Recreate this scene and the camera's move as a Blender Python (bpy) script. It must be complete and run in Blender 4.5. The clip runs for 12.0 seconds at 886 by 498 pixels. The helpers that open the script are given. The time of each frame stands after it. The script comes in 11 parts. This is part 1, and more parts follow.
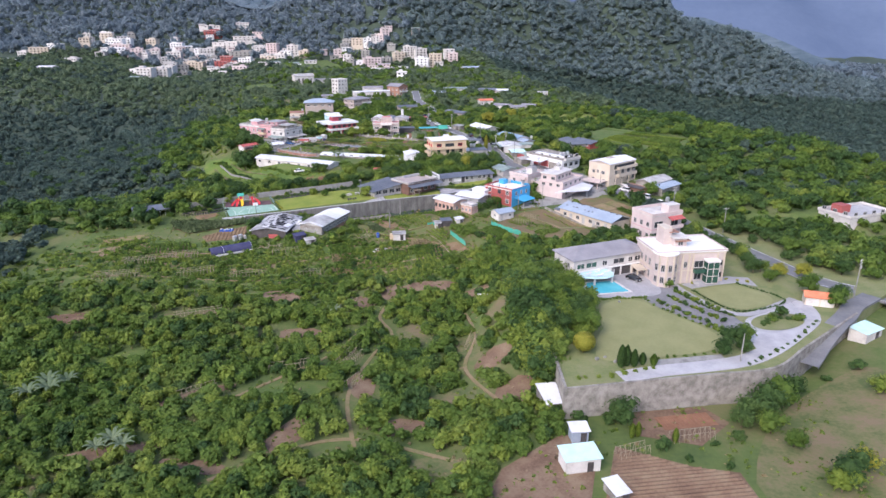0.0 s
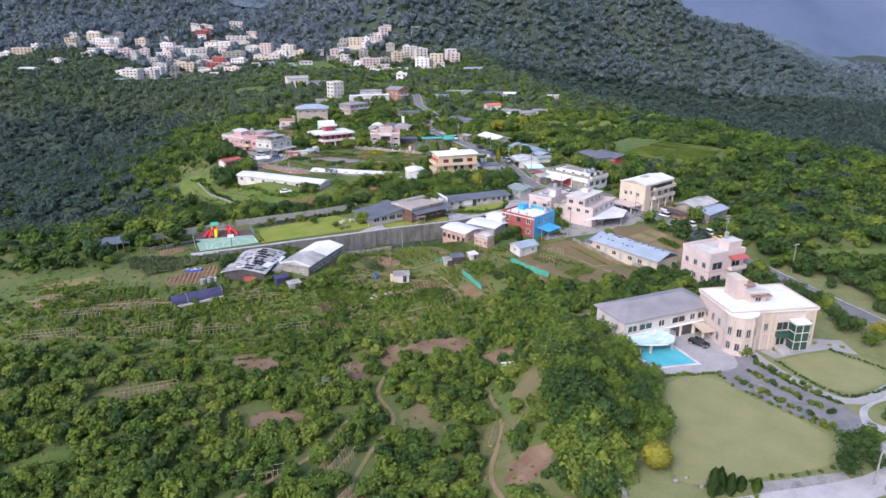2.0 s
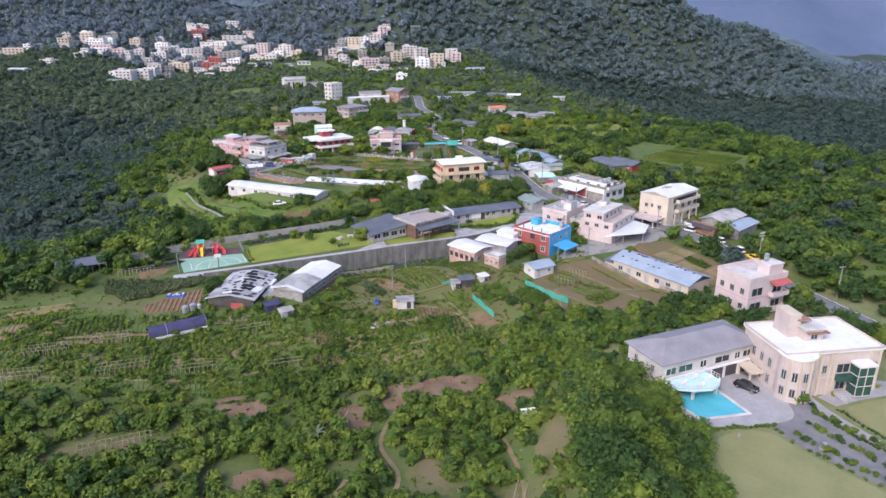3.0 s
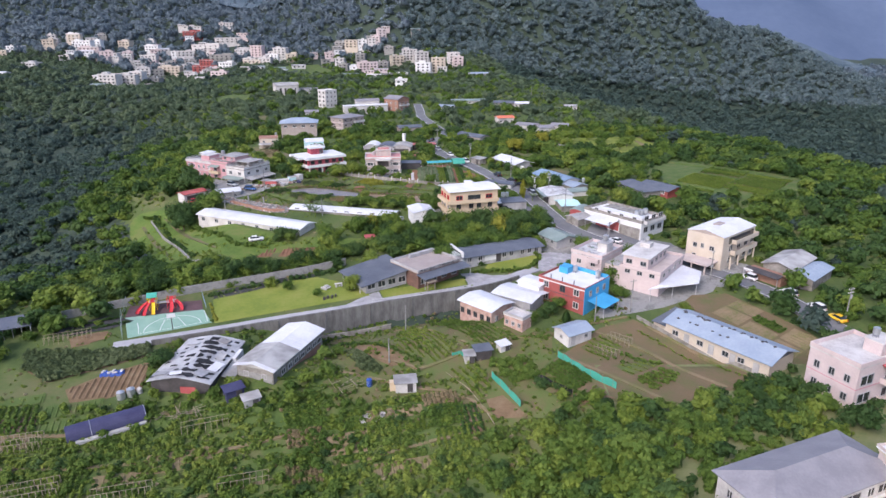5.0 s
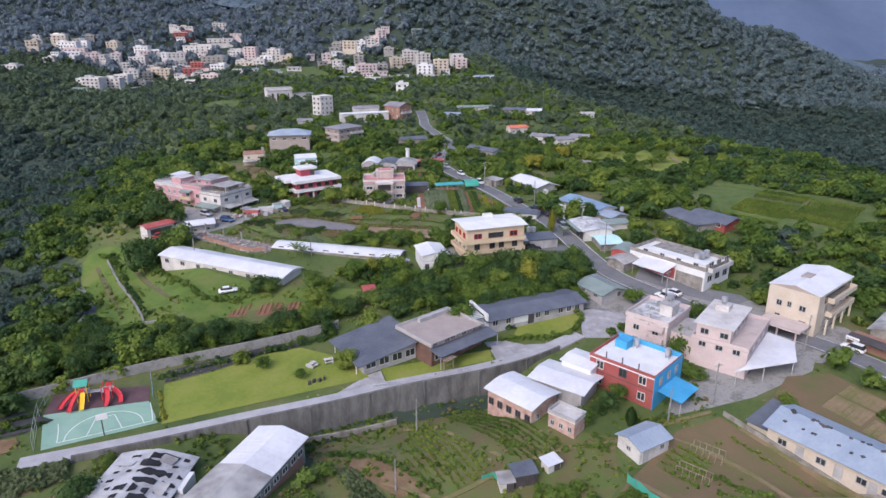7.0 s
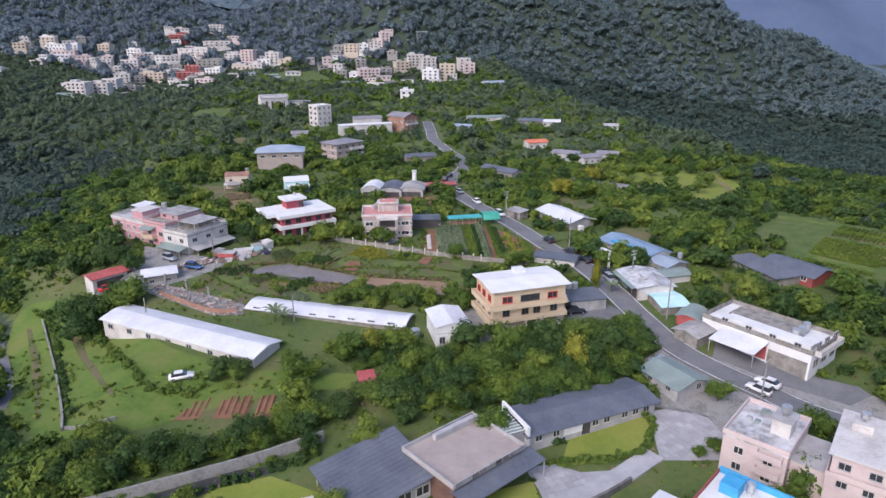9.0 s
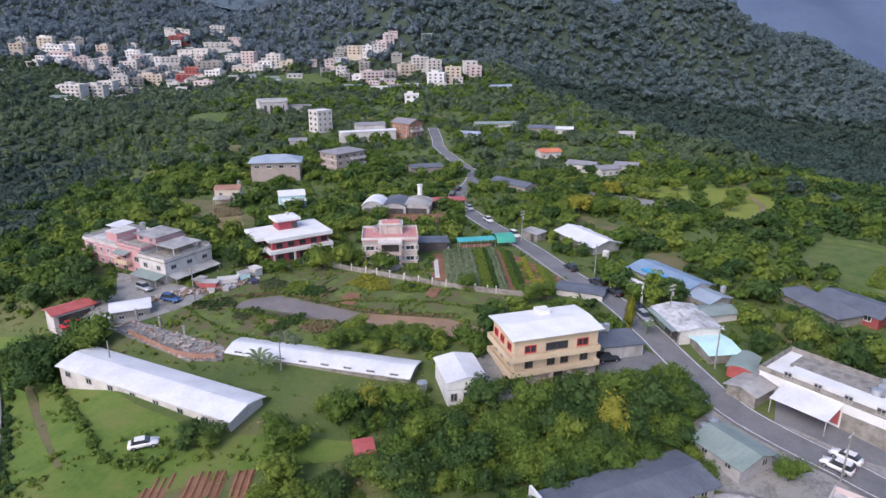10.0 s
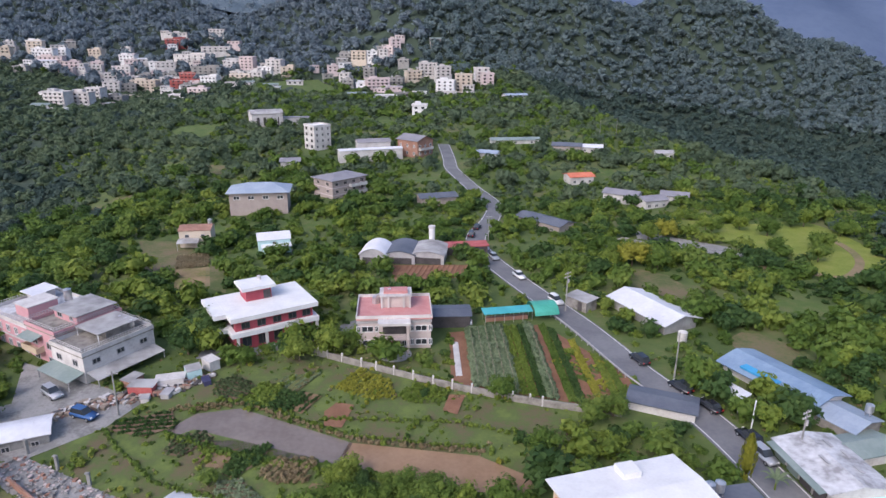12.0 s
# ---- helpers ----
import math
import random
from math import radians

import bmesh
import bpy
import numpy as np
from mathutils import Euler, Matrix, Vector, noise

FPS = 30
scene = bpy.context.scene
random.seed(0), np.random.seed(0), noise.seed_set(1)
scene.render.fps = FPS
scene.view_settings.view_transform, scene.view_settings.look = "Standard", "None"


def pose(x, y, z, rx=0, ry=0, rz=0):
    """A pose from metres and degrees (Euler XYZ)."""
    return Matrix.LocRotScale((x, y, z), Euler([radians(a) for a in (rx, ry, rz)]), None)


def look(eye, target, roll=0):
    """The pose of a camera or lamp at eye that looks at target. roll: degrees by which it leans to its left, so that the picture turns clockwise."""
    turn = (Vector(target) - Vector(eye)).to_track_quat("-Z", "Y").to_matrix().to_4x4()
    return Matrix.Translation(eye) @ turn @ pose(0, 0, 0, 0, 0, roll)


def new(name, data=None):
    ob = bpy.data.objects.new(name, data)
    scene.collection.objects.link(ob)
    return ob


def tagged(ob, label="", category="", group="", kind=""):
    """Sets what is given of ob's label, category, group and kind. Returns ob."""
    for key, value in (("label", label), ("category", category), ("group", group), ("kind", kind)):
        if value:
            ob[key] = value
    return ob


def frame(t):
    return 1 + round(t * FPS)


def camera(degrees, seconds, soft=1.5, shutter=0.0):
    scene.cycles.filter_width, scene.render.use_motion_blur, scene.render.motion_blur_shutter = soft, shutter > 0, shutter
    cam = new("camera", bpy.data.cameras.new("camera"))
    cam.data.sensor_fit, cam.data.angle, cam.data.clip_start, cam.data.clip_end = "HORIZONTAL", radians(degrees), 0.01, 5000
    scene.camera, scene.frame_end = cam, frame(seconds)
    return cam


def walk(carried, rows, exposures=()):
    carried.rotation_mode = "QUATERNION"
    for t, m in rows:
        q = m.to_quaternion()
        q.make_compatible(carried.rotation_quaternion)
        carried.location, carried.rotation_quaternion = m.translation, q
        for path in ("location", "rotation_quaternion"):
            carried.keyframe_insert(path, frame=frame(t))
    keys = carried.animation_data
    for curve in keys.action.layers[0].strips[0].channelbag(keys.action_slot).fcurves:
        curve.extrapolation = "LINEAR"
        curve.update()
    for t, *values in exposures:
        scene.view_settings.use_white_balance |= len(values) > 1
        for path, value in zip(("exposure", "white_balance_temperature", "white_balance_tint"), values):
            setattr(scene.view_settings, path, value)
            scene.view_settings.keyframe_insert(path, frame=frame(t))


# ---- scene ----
cam = camera(68.2, 12.0, soft=1.5)
METRES, EYE, TILT, LEAN, TURN = 240.0, 64.0, -18.8, 0.0, 0.0
ROWS = [
    (0.0, 0.0, 0.0, 0.0, -0.0, -0.19, 0.11),
    (0.5, -0.0031, 0.0376, 0.0127, -0.03, -0.16, 0.11),
    (1.0, -0.0064, 0.076, 0.0253, -0.03, -0.18, 0.11),
    (1.5, -0.0101, 0.1138, 0.0379, -0.04, -0.22, 0.18),
    (2.0, -0.0136, 0.1525, 0.051, -0.07, -0.27, 0.22),
    (2.5, -0.0187, 0.1888, 0.063, -0.1, -0.33, 0.28),
    (4.5, -0.0294, 0.3356, 0.1131, -0.28, -0.25, 0.28),
    (5.0, -0.0321, 0.3747, 0.1267, -0.24, -0.15, 0.18),
    (5.5, -0.0356, 0.4151, 0.1403, -0.2, -0.08, 0.09),
    (6.0, -0.041, 0.4543, 0.1535, -0.2, -0.21, 0.19),
    (6.5, -0.0457, 0.4913, 0.1663, -0.34, -0.18, 0.29),
    (7.0, -0.0485, 0.5293, 0.1797, -0.32, -0.14, 0.22),
    (9.0, -0.0617, 0.6864, 0.2337, -0.09, 0.05, -0.01),
    (9.5, -0.0646, 0.7269, 0.2468, 0.08, 0.14, -0.21),
    (10.0, -0.0682, 0.7672, 0.2607, 0.18, 0.21, -0.31),
    (10.5, -0.0721, 0.8099, 0.2748, 0.24, 0.29, -0.4),
    (11.0, -0.0759, 0.8528, 0.29, 0.22, 0.34, -0.4),
    (11.5, -0.0794, 0.8975, 0.3058, 0.35, 0.39, -0.44),
    (12.0, -0.083, 0.9428, 0.3219, 0.63, 0.52, -0.67),
]
walk(cam, [(t, pose(0, 0, EYE, TILT, LEAN, TURN) @ pose(METRES * x, METRES * y, METRES * z, 90 + pitch, roll, yaw)) for t, x, y, z, yaw, pitch, roll in ROWS],
     exposures=[(0.0, 1.14, 6020, 17), (3.5, 0.97, 6020, 17), (5.5, 0.92, 6020, 17), (7.0, 0.72, 6020, 17), (10.2, 0.75, 6020, 17), (11.5, 0.52, 6020, 17), (12.0, 0.75, 6020, 17)])

# world and sun: a hazy late afternoon under thin cloud
world = bpy.data.worlds.new("world")
scene.world = world
world.use_nodes = True
wn = world.node_tree.nodes
sky = wn.new("ShaderNodeTexSky")
sky.sky_type, sky.sun_disc, sky.sun_elevation, sky.sun_rotation = "NISHITA", False, radians(42), radians(215)
sky.air_density, sky.dust_density = 1.0, 3.0
wn["Background"].inputs["Strength"].default_value = 0.15
world.node_tree.links.new(sky.outputs["Color"], wn["Background"].inputs["Color"])
sun = new("sun", bpy.data.lights.new("sun", "SUN"))
sun.data.energy, sun.data.angle, sun.data.color = 0.95, radians(26), (1.0, 0.94, 0.86)
sun.matrix_world = look((-60, -90, 95), (0, 0, 0))


# the lie of the land: a spine that climbs in steps away from the start, valleys on both sides, wooded hills behind
SPINE_Y = (0, 90, 150, 178, 202, 228, 262, 295, 320, 345, 400, 470, 550, 650, 800, 950, 1300)
SPINE_Z = (-9, -9, -11, -9.5, -5, 0, 1.5, 4.6, 6.8, 7.6, 7.2, 6, 8, 11, 9, 8, 15)


def ease(v, a, b):
    u = np.clip((v - a) / (b - a), 0, 1)
    return u * u * (3 - 2 * u)


def hill(x, y, cx, cy, sx, sy, top):
    return top * np.exp(-((x - cx) / sx) ** 2 - ((y - cy) / sy) ** 2)


def on_platform(x, y):
    """True inside the walled villa grounds."""
    front = y - 108 - 0.18 * (x - 23.5) - np.clip(x - 66, 0, 200) * 0.63
    return (x > 23.3) & (front > 0) & (y < 212) & (x < 135)


SCHOOL_X, SCHOOL_Y = (-77, -58.5, -45, -31, -19, -3, 8, 18), (219.5, 226, 231, 236, 241, 246.5, 252, 259.5)


# where the ridge breaks off towards the deep valley before the hill
EDGE_Y, EDGE_X = (200, 290, 350, 400, 450, 500, 550, 600, 660, 760, 850, 950), (240, 192, 168, 152, 138, 126, 112, 96, 83, 64, 52, 50)


def land_z(x, y):
    x, y = np.asarray(x, float), np.asarray(y, float)
    z = sum(np.interp(y + d, SPINE_Y, SPINE_Z) for d in (-10, -4, 4, 10)) / 4
    z = z + hill(x, y, -98, 172, 42, 36, 6.5) + hill(x, y, -47, 207, 20, 8, 2.0)
    # the field below the school's wall
    below = np.interp(x, SCHOOL_X, SCHOOL_Y) - y
    z = z - 4.6 * ease(below, -0.6, 1.4) * (1 - ease(below, 4, 22)) * ease(x, -52, -34) * (1 - ease(x, -2, 10))
    left = 35 * np.tanh(0.3 * np.clip(-72 - np.interp(y, (300, 340, 430, 550, 640), (0, 33, 50, 70, 105)) - x, 0, None) / 35) * ease(y, 225, 300) * (1 - 0.72 * ease(y, 430, 720))
    low = 14 * np.tanh(0.12 * np.clip(-140 - x, 0, None) / 14) * (1 - ease(y, 225, 300))
    right = 62 * np.tanh(0.42 * np.clip(x - np.interp(y, EDGE_Y, EDGE_X), 0, None) / 62) * ease(y, 215, 300)
    z = z - left - low - right
    z = z + 6 * ease(x, 66, 112) * (1 - ease(y, 205, 260))
    z = z + 0.12 * np.clip(-320 - x, 0, 200) * ease(y, 500, 850) + 0.2 * np.clip(y - 935, 0, 420) * (1 - ease(x, -60, 60))
    z = z + hill(x, y, 247, 1150, np.where(x > 247, 330, 345), 165, 150) * (1 + 0.09 * np.sin((x - 247) * 0.032 + 1.2 * np.sin(y * 0.011)) + 0.035 * np.sin(x * 0.085 + y * 0.02))
    z = z + hill(x, y, -560, 1750, 560, 330, 70)
    z = z + 1.2 * np.sin(x * 0.045 + 1) * np.sin(y * 0.05) * ease(y, 380, 480) + 9 * np.sin(x * 0.021) * np.sin(y * 0.017 + x * 0.006) * ease(y, 700, 1000)
    # ground outside the wall lies lower than the grounds inside it, and slopes up to them along their west side
    z = z + 2.2 * ease(x, -5, 24) * (1 - ease(y, 100, 175)) * (1 - ease(x, 90, 130))
    bank = ease(x, 2, 23.3) * (x < 40) * ease(y, 116, 136) * (1 - ease(y, 212, 226))
    return z * (1 - bank) - 1.35 * bank


def ground_z(x, y):
    return np.where(on_platform(x, y), -1.2, land_z(x, y))
# ---- materials ----
def material(name, colours, scale=1.0, rough=0.8, bump=0.0, bump_scale=6.0, metal=0.0, spread=0.0, island=0.0, fine=8.0, spec=0.3, translucent=0.0, deep=0.1):
    """A surface of two or three colours mixed by large and fine noise, in metres; spread: how far pieces differ from each other."""
    m = bpy.data.materials.new(name)
    m.use_nodes = True
    n, link = m.node_tree.nodes, m.node_tree.links.new
    bsdf = n["Principled BSDF"]
    geo = n.new("ShaderNodeNewGeometry")
    big, small = n.new("ShaderNodeTexNoise"), n.new("ShaderNodeTexNoise")
    big.inputs["Scale"].default_value, big.inputs["Detail"].default_value = 1 / scale, 5
    small.inputs["Scale"].default_value, small.inputs["Detail"].default_value = fine / scale, 3
    for tex in (big, small):
        link(geo.outputs["Position"], tex.inputs["Vector"])
    mix = n.new("ShaderNodeMath")
    mix.operation = "MULTIPLY_ADD"
    mix.inputs[1].default_value = 0.35
    link(small.outputs["Fac"], mix.inputs[0])
    half = n.new("ShaderNodeMath")
    half.operation = "MULTIPLY_ADD"
    half.inputs[1].default_value, half.inputs[2].default_value = 1.0, -0.175
    link(big.outputs["Fac"], half.inputs[0])
    link(half.outputs[0], mix.inputs[2])
    ramp = n.new("ShaderNodeValToRGB")
    ramp.color_ramp.elements[0].position, ramp.color_ramp.elements[1].position = 0.32, 0.68
    stops = list(colours)
    ramp.color_ramp.elements[0].color, ramp.color_ramp.elements[1].color = (*stops[0], 1), (*stops[-1], 1)
    if len(stops) == 3:
        ramp.color_ramp.elements.new(0.5).color = (*stops[1], 1)
    link(mix.outputs[0], ramp.inputs["Fac"])
    out = ramp.outputs["Color"]
    for amount, source in ((spread, "object"), (island, "island")):
        if amount:
            rnd = n.new("ShaderNodeObjectInfo").outputs["Random"] if source == "object" else geo.outputs["Random Per Island"]
            val = n.new("ShaderNodeMapRange")
            val.inputs["To Min"].default_value, val.inputs["To Max"].default_value = 1 - amount, 1 + amount
            link(rnd, val.inputs["Value"])
            hsv = n.new("ShaderNodeHueSaturation")
            link(val.outputs["Result"], hsv.inputs["Value"])
            tint = n.new("ShaderNodeMapRange")
            tint.inputs["To Min"].default_value, tint.inputs["To Max"].default_value = 0.5 + amount * 0.05, 0.5 - amount * 0.05
            link(rnd, tint.inputs["Value"])
            link(tint.outputs["Result"], hsv.inputs["Hue"])
            link(out, hsv.inputs["Color"])
            out = hsv.outputs["Color"]
    link(out, bsdf.inputs["Base Color"])
    bsdf.inputs["Roughness"].default_value, bsdf.inputs["Metallic"].default_value = rough, metal
    bsdf.inputs["Specular IOR Level"].default_value = spec
    if bump:
        b = n.new("ShaderNodeBump")
        grain = n.new("ShaderNodeTexNoise")
        grain.inputs["Scale"].default_value, grain.inputs["Detail"].default_value = bump_scale, 4
        link(geo.outputs["Position"], grain.inputs["Vector"])
        link(grain.outputs["Fac"], b.inputs["Height"])
        b.inputs["Strength"].default_value, b.inputs["Distance"].default_value = bump, deep
        link(b.outputs["Normal"], bsdf.inputs["Normal"])
    if translucent:
        tr, add = n.new("ShaderNodeBsdfTranslucent"), n.new("ShaderNodeMixShader")
        link(out, tr.inputs["Color"])
        add.inputs[0].default_value = translucent
        link(bsdf.outputs[0], add.inputs[1])
        link(tr.outputs[0], add.inputs[2])
        link(add.outputs[0], n["Material Output"].inputs["Surface"])
    return m


def glassy(name, colour, rough=0.08):
    m = material(name, [colour, tuple(c * 1.3 for c in colour)], scale=3, rough=rough, spec=0.6)
    return m


LAND = material("wild_ground", [(0.058, 0.088, 0.025), (0.082, 0.114, 0.031), (0.122, 0.124, 0.052)], scale=14, bump=0.6, bump_scale=1.5, rough=0.95, fine=14)
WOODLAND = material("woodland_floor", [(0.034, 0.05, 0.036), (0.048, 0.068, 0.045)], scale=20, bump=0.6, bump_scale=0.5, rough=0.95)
GARDEN = material("garden_grass", [(0.13, 0.155, 0.06), (0.165, 0.18, 0.075), (0.19, 0.19, 0.095)], scale=4, bump=0.4, bump_scale=8, rough=0.95)
GRASS = material("mown_grass", [(0.19, 0.195, 0.085), (0.225, 0.225, 0.105)], scale=5, bump=0.3, bump_scale=9, rough=0.95)
BRIGHT_GRASS = material("bright_grass", [(0.14, 0.18, 0.028), (0.175, 0.21, 0.034), (0.21, 0.225, 0.05)], scale=6, bump=0.4, bump_scale=7, rough=0.95)
MEADOW = material("rough_grass", [(0.068, 0.118, 0.02), (0.098, 0.15, 0.026), (0.135, 0.155, 0.042)], scale=7, bump=0.6, bump_scale=5, rough=0.95)
SOIL = material("brown_soil", [(0.12, 0.075, 0.05), (0.165, 0.11, 0.072), (0.2, 0.145, 0.095)], scale=4, bump=0.7, bump_scale=5, rough=0.98)
RED_SOIL = material("red_soil", [(0.17, 0.085, 0.05), (0.24, 0.125, 0.075)], scale=3, bump=0.7, bump_scale=5, rough=0.98)
DRY_FIELD = material("dry_weedy_field", [(0.165, 0.125, 0.075), (0.13, 0.125, 0.055), (0.075, 0.1, 0.032)], scale=6, bump=0.7, bump_scale=4, rough=0.98)
MUD = material("wet_mud", [(0.22, 0.135, 0.075), (0.29, 0.19, 0.115)], scale=5, bump=0.1, rough=0.35)
WATER = material("pond_water", [(0.15, 0.12, 0.1), (0.2, 0.165, 0.14)], scale=6, bump=0.03, bump_scale=3, rough=0.16, spec=0.5)
POOL = material("pool_water", [(0.07, 0.36, 0.44), (0.1, 0.42, 0.5)], scale=3, bump=0.05, bump_scale=3, rough=0.08, spec=0.5)
ASPHALT = material("asphalt", [(0.13, 0.13, 0.14), (0.18, 0.18, 0.185)], scale=5, bump=0.1, bump_scale=20, rough=0.9)
CONCRETE = material("concrete", [(0.2, 0.195, 0.185), (0.27, 0.262, 0.25), (0.16, 0.155, 0.145)], scale=4, bump=0.2, bump_scale=8, rough=0.9)
OLD_CONCRETE = material("stained_concrete", [(0.15, 0.138, 0.122), (0.23, 0.212, 0.19), (0.29, 0.27, 0.245)], scale=1.5, bump=0.3, bump_scale=5, rough=0.92, fine=5)
PAVING = material("pale_paving", [(0.28, 0.275, 0.285), (0.36, 0.35, 0.36)], scale=2.5, bump=0.1, rough=0.85, spread=0.12)
WHITE = material("white_paint", [(0.58, 0.575, 0.57), (0.68, 0.675, 0.67)], scale=3, rough=0.7)
OFF_WHITE = material("aged_white_wall", [(0.4, 0.375, 0.36), (0.5, 0.475, 0.455), (0.56, 0.54, 0.52)], scale=3, rough=0.8, bump=0.05)
CREAM = material("cream_tile", [(0.46, 0.39, 0.31), (0.54, 0.47, 0.385)], scale=3, rough=0.6)
YELLOWISH = material("yellow_cream_tile", [(0.5, 0.39, 0.265), (0.58, 0.47, 0.335)], scale=3, rough=0.6)
BEIGE = material("beige_stone", [(0.41, 0.34, 0.315), (0.5, 0.425, 0.395)], scale=2.5, rough=0.7)
PINK = material("pink_tile", [(0.45, 0.235, 0.255), (0.53, 0.3, 0.315)], scale=3, rough=0.6)
PALE_PINK = material("pale_pink_tile", [(0.47, 0.385, 0.375), (0.55, 0.46, 0.445)], scale=3, rough=0.6)
RED_WALL = material("red_brick_tile", [(0.25, 0.06, 0.055), (0.32, 0.09, 0.08)], scale=3, rough=0.7)
RED_PAINT = material("red_paint", [(0.45, 0.03, 0.04), (0.55, 0.05, 0.06)], scale=2, rough=0.5)
BLUE = material("bright_blue_paint", [(0.05, 0.28, 0.5), (0.07, 0.34, 0.58)], scale=2, rough=0.5)
DARK_BRICK = material("dark_brown_brick", [(0.1, 0.06, 0.05), (0.16, 0.09, 0.07)], scale=1.5, rough=0.85, fine=6)
BROWN = material("brown_brick", [(0.24, 0.13, 0.095), (0.33, 0.19, 0.14)], scale=2, rough=0.8)
TAUPE = material("taupe_tile", [(0.3, 0.25, 0.23), (0.37, 0.315, 0.285)], scale=3, rough=0.7)
DARK_TRIM = material("dark_trim", [(0.05, 0.045, 0.045), (0.09, 0.08, 0.08)], scale=2, rough=0.6)
GREY_TRIM = material("grey_trim", [(0.3, 0.29, 0.29), (0.4, 0.39, 0.39)], scale=2, rough=0.6)
WHITE_ROOF = material("white_metal_roof", [(0.52, 0.52, 0.55), (0.64, 0.64, 0.66)], scale=6, rough=0.5)
GREY_ROOF = material("grey_tile_roof", [(0.2, 0.19, 0.21), (0.25, 0.24, 0.255)], scale=3, rough=0.6, bump=0.1)
SLATE_ROOF = material("slate_grey_metal_roof", [(0.085, 0.095, 0.12), (0.13, 0.14, 0.165)], scale=5, rough=0.55)
PALE_BLUE_ROOF = material("pale_blue_metal_roof", [(0.24, 0.29, 0.36), (0.31, 0.355, 0.42)], scale=4, rough=0.5)
SKY_ROOF = material("sky_blue_metal_roof", [(0.16, 0.23, 0.33), (0.23, 0.31, 0.41)], scale=4, rough=0.5)
PALE_METAL_ROOF = material("dull_zinc_roof", [(0.27, 0.27, 0.28), (0.37, 0.37, 0.38), (0.45, 0.45, 0.46)], scale=4, rough=0.55, fine=4)
OLD_METAL_ROOF = material("weathered_metal_roof", [(0.2, 0.19, 0.185), (0.32, 0.31, 0.3), (0.42, 0.41, 0.4)], scale=5, rough=0.6, fine=3)
GREEN_ROOF = material("green_metal_roof", [(0.17, 0.215, 0.2), (0.23, 0.275, 0.255)], scale=4, rough=0.5)
TEAL = material("teal_tarpaulin", [(0.05, 0.27, 0.2), (0.07, 0.34, 0.26)], scale=3, rough=0.6, bump=0.2)
PINK_ROOF = material("pink_roof_tile", [(0.44, 0.19, 0.18), (0.5, 0.25, 0.235)], scale=2, rough=0.7)
RUST = material("rusty_red_roof", [(0.33, 0.07, 0.07), (0.42, 0.12, 0.11)], scale=2, rough=0.7)
BLACK_NET = material("black_shade_net", [(0.012, 0.012, 0.014), (0.03, 0.03, 0.034)], scale=2, rough=0.9)
GLASS = glassy("dark_window_glass", (0.03, 0.035, 0.04))
GREEN_GLASS = glassy("green_glass", (0.025, 0.065, 0.05))
STEEL = material("steel", [(0.5, 0.5, 0.5), (0.62, 0.62, 0.62)], scale=2, rough=0.35, metal=0.8)
WOOD = material("grey_timber", [(0.2, 0.16, 0.12), (0.3, 0.24, 0.19)], scale=1.5, rough=0.85)
BARK = material("bark", [(0.08, 0.055, 0.035), (0.14, 0.1, 0.07)], scale=0.6, rough=0.95, bump=0.4)


def leafage(name, a, b, c):
    return material(name, [a, b, c], scale=14, fine=30, rough=0.6, bump=0.5, bump_scale=1.8, deep=0.4, island=0.17, spec=0.16, translucent=0.38)


LEAF = leafage("orchard_leaves", (0.07, 0.122, 0.022), (0.102, 0.162, 0.03), (0.148, 0.205, 0.042))
DARK_LEAF = leafage("dark_leaves", (0.038, 0.076, 0.021), (0.056, 0.104, 0.029), (0.084, 0.135, 0.038))
LIGHT_LEAF = leafage("light_leaves", (0.122, 0.178, 0.029), (0.158, 0.215, 0.036), (0.2, 0.248, 0.048))
YELLOW_LEAF = leafage("yellow_green_leaves", (0.21, 0.22, 0.03), (0.27, 0.27, 0.04), (0.33, 0.31, 0.05))
# blue haze of distance is painted into the hill leaves' colour
FAR_LEAF = leafage("haze_tinted_hill_leaves", (0.098, 0.138, 0.145), (0.128, 0.172, 0.176), (0.158, 0.205, 0.202))
# deep green leaves with some blue haze painted into their colour
VALLEY_LEAF = leafage("hazy_deep_green_leaves", (0.046, 0.073, 0.062), (0.064, 0.098, 0.08), (0.09, 0.126, 0.098))
# grey-blue haze painted into the leaves of the farthest slopes
DISTANT_LEAF = leafage("haze_tinted_mountain_leaves", (0.125, 0.162, 0.19), (0.15, 0.19, 0.218), (0.178, 0.218, 0.245))
# a slight haze blue is mixed into this mid-distance leaf colour
MID_LEAF = leafage("hazy_slope_leaves", (0.072, 0.108, 0.064), (0.102, 0.142, 0.08), (0.14, 0.18, 0.097))
DRY_LEAF = leafage("dry_leaves", (0.2, 0.16, 0.08), (0.27, 0.21, 0.12), (0.32, 0.27, 0.17))
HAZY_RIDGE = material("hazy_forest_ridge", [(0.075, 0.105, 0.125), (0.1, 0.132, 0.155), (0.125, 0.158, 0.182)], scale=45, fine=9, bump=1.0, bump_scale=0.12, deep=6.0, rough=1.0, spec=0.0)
WEEDY_SOIL = material("weedy_garden_soil", [(0.12, 0.095, 0.055), (0.085, 0.115, 0.034), (0.12, 0.155, 0.04)], scale=4, bump=0.7, bump_scale=4, rough=0.97, fine=7)
STAINED_WHITE = material("stained_white_roof", [(0.26, 0.25, 0.25), (0.45, 0.45, 0.46), (0.58, 0.58, 0.59)], scale=3.5, rough=0.6, fine=4)
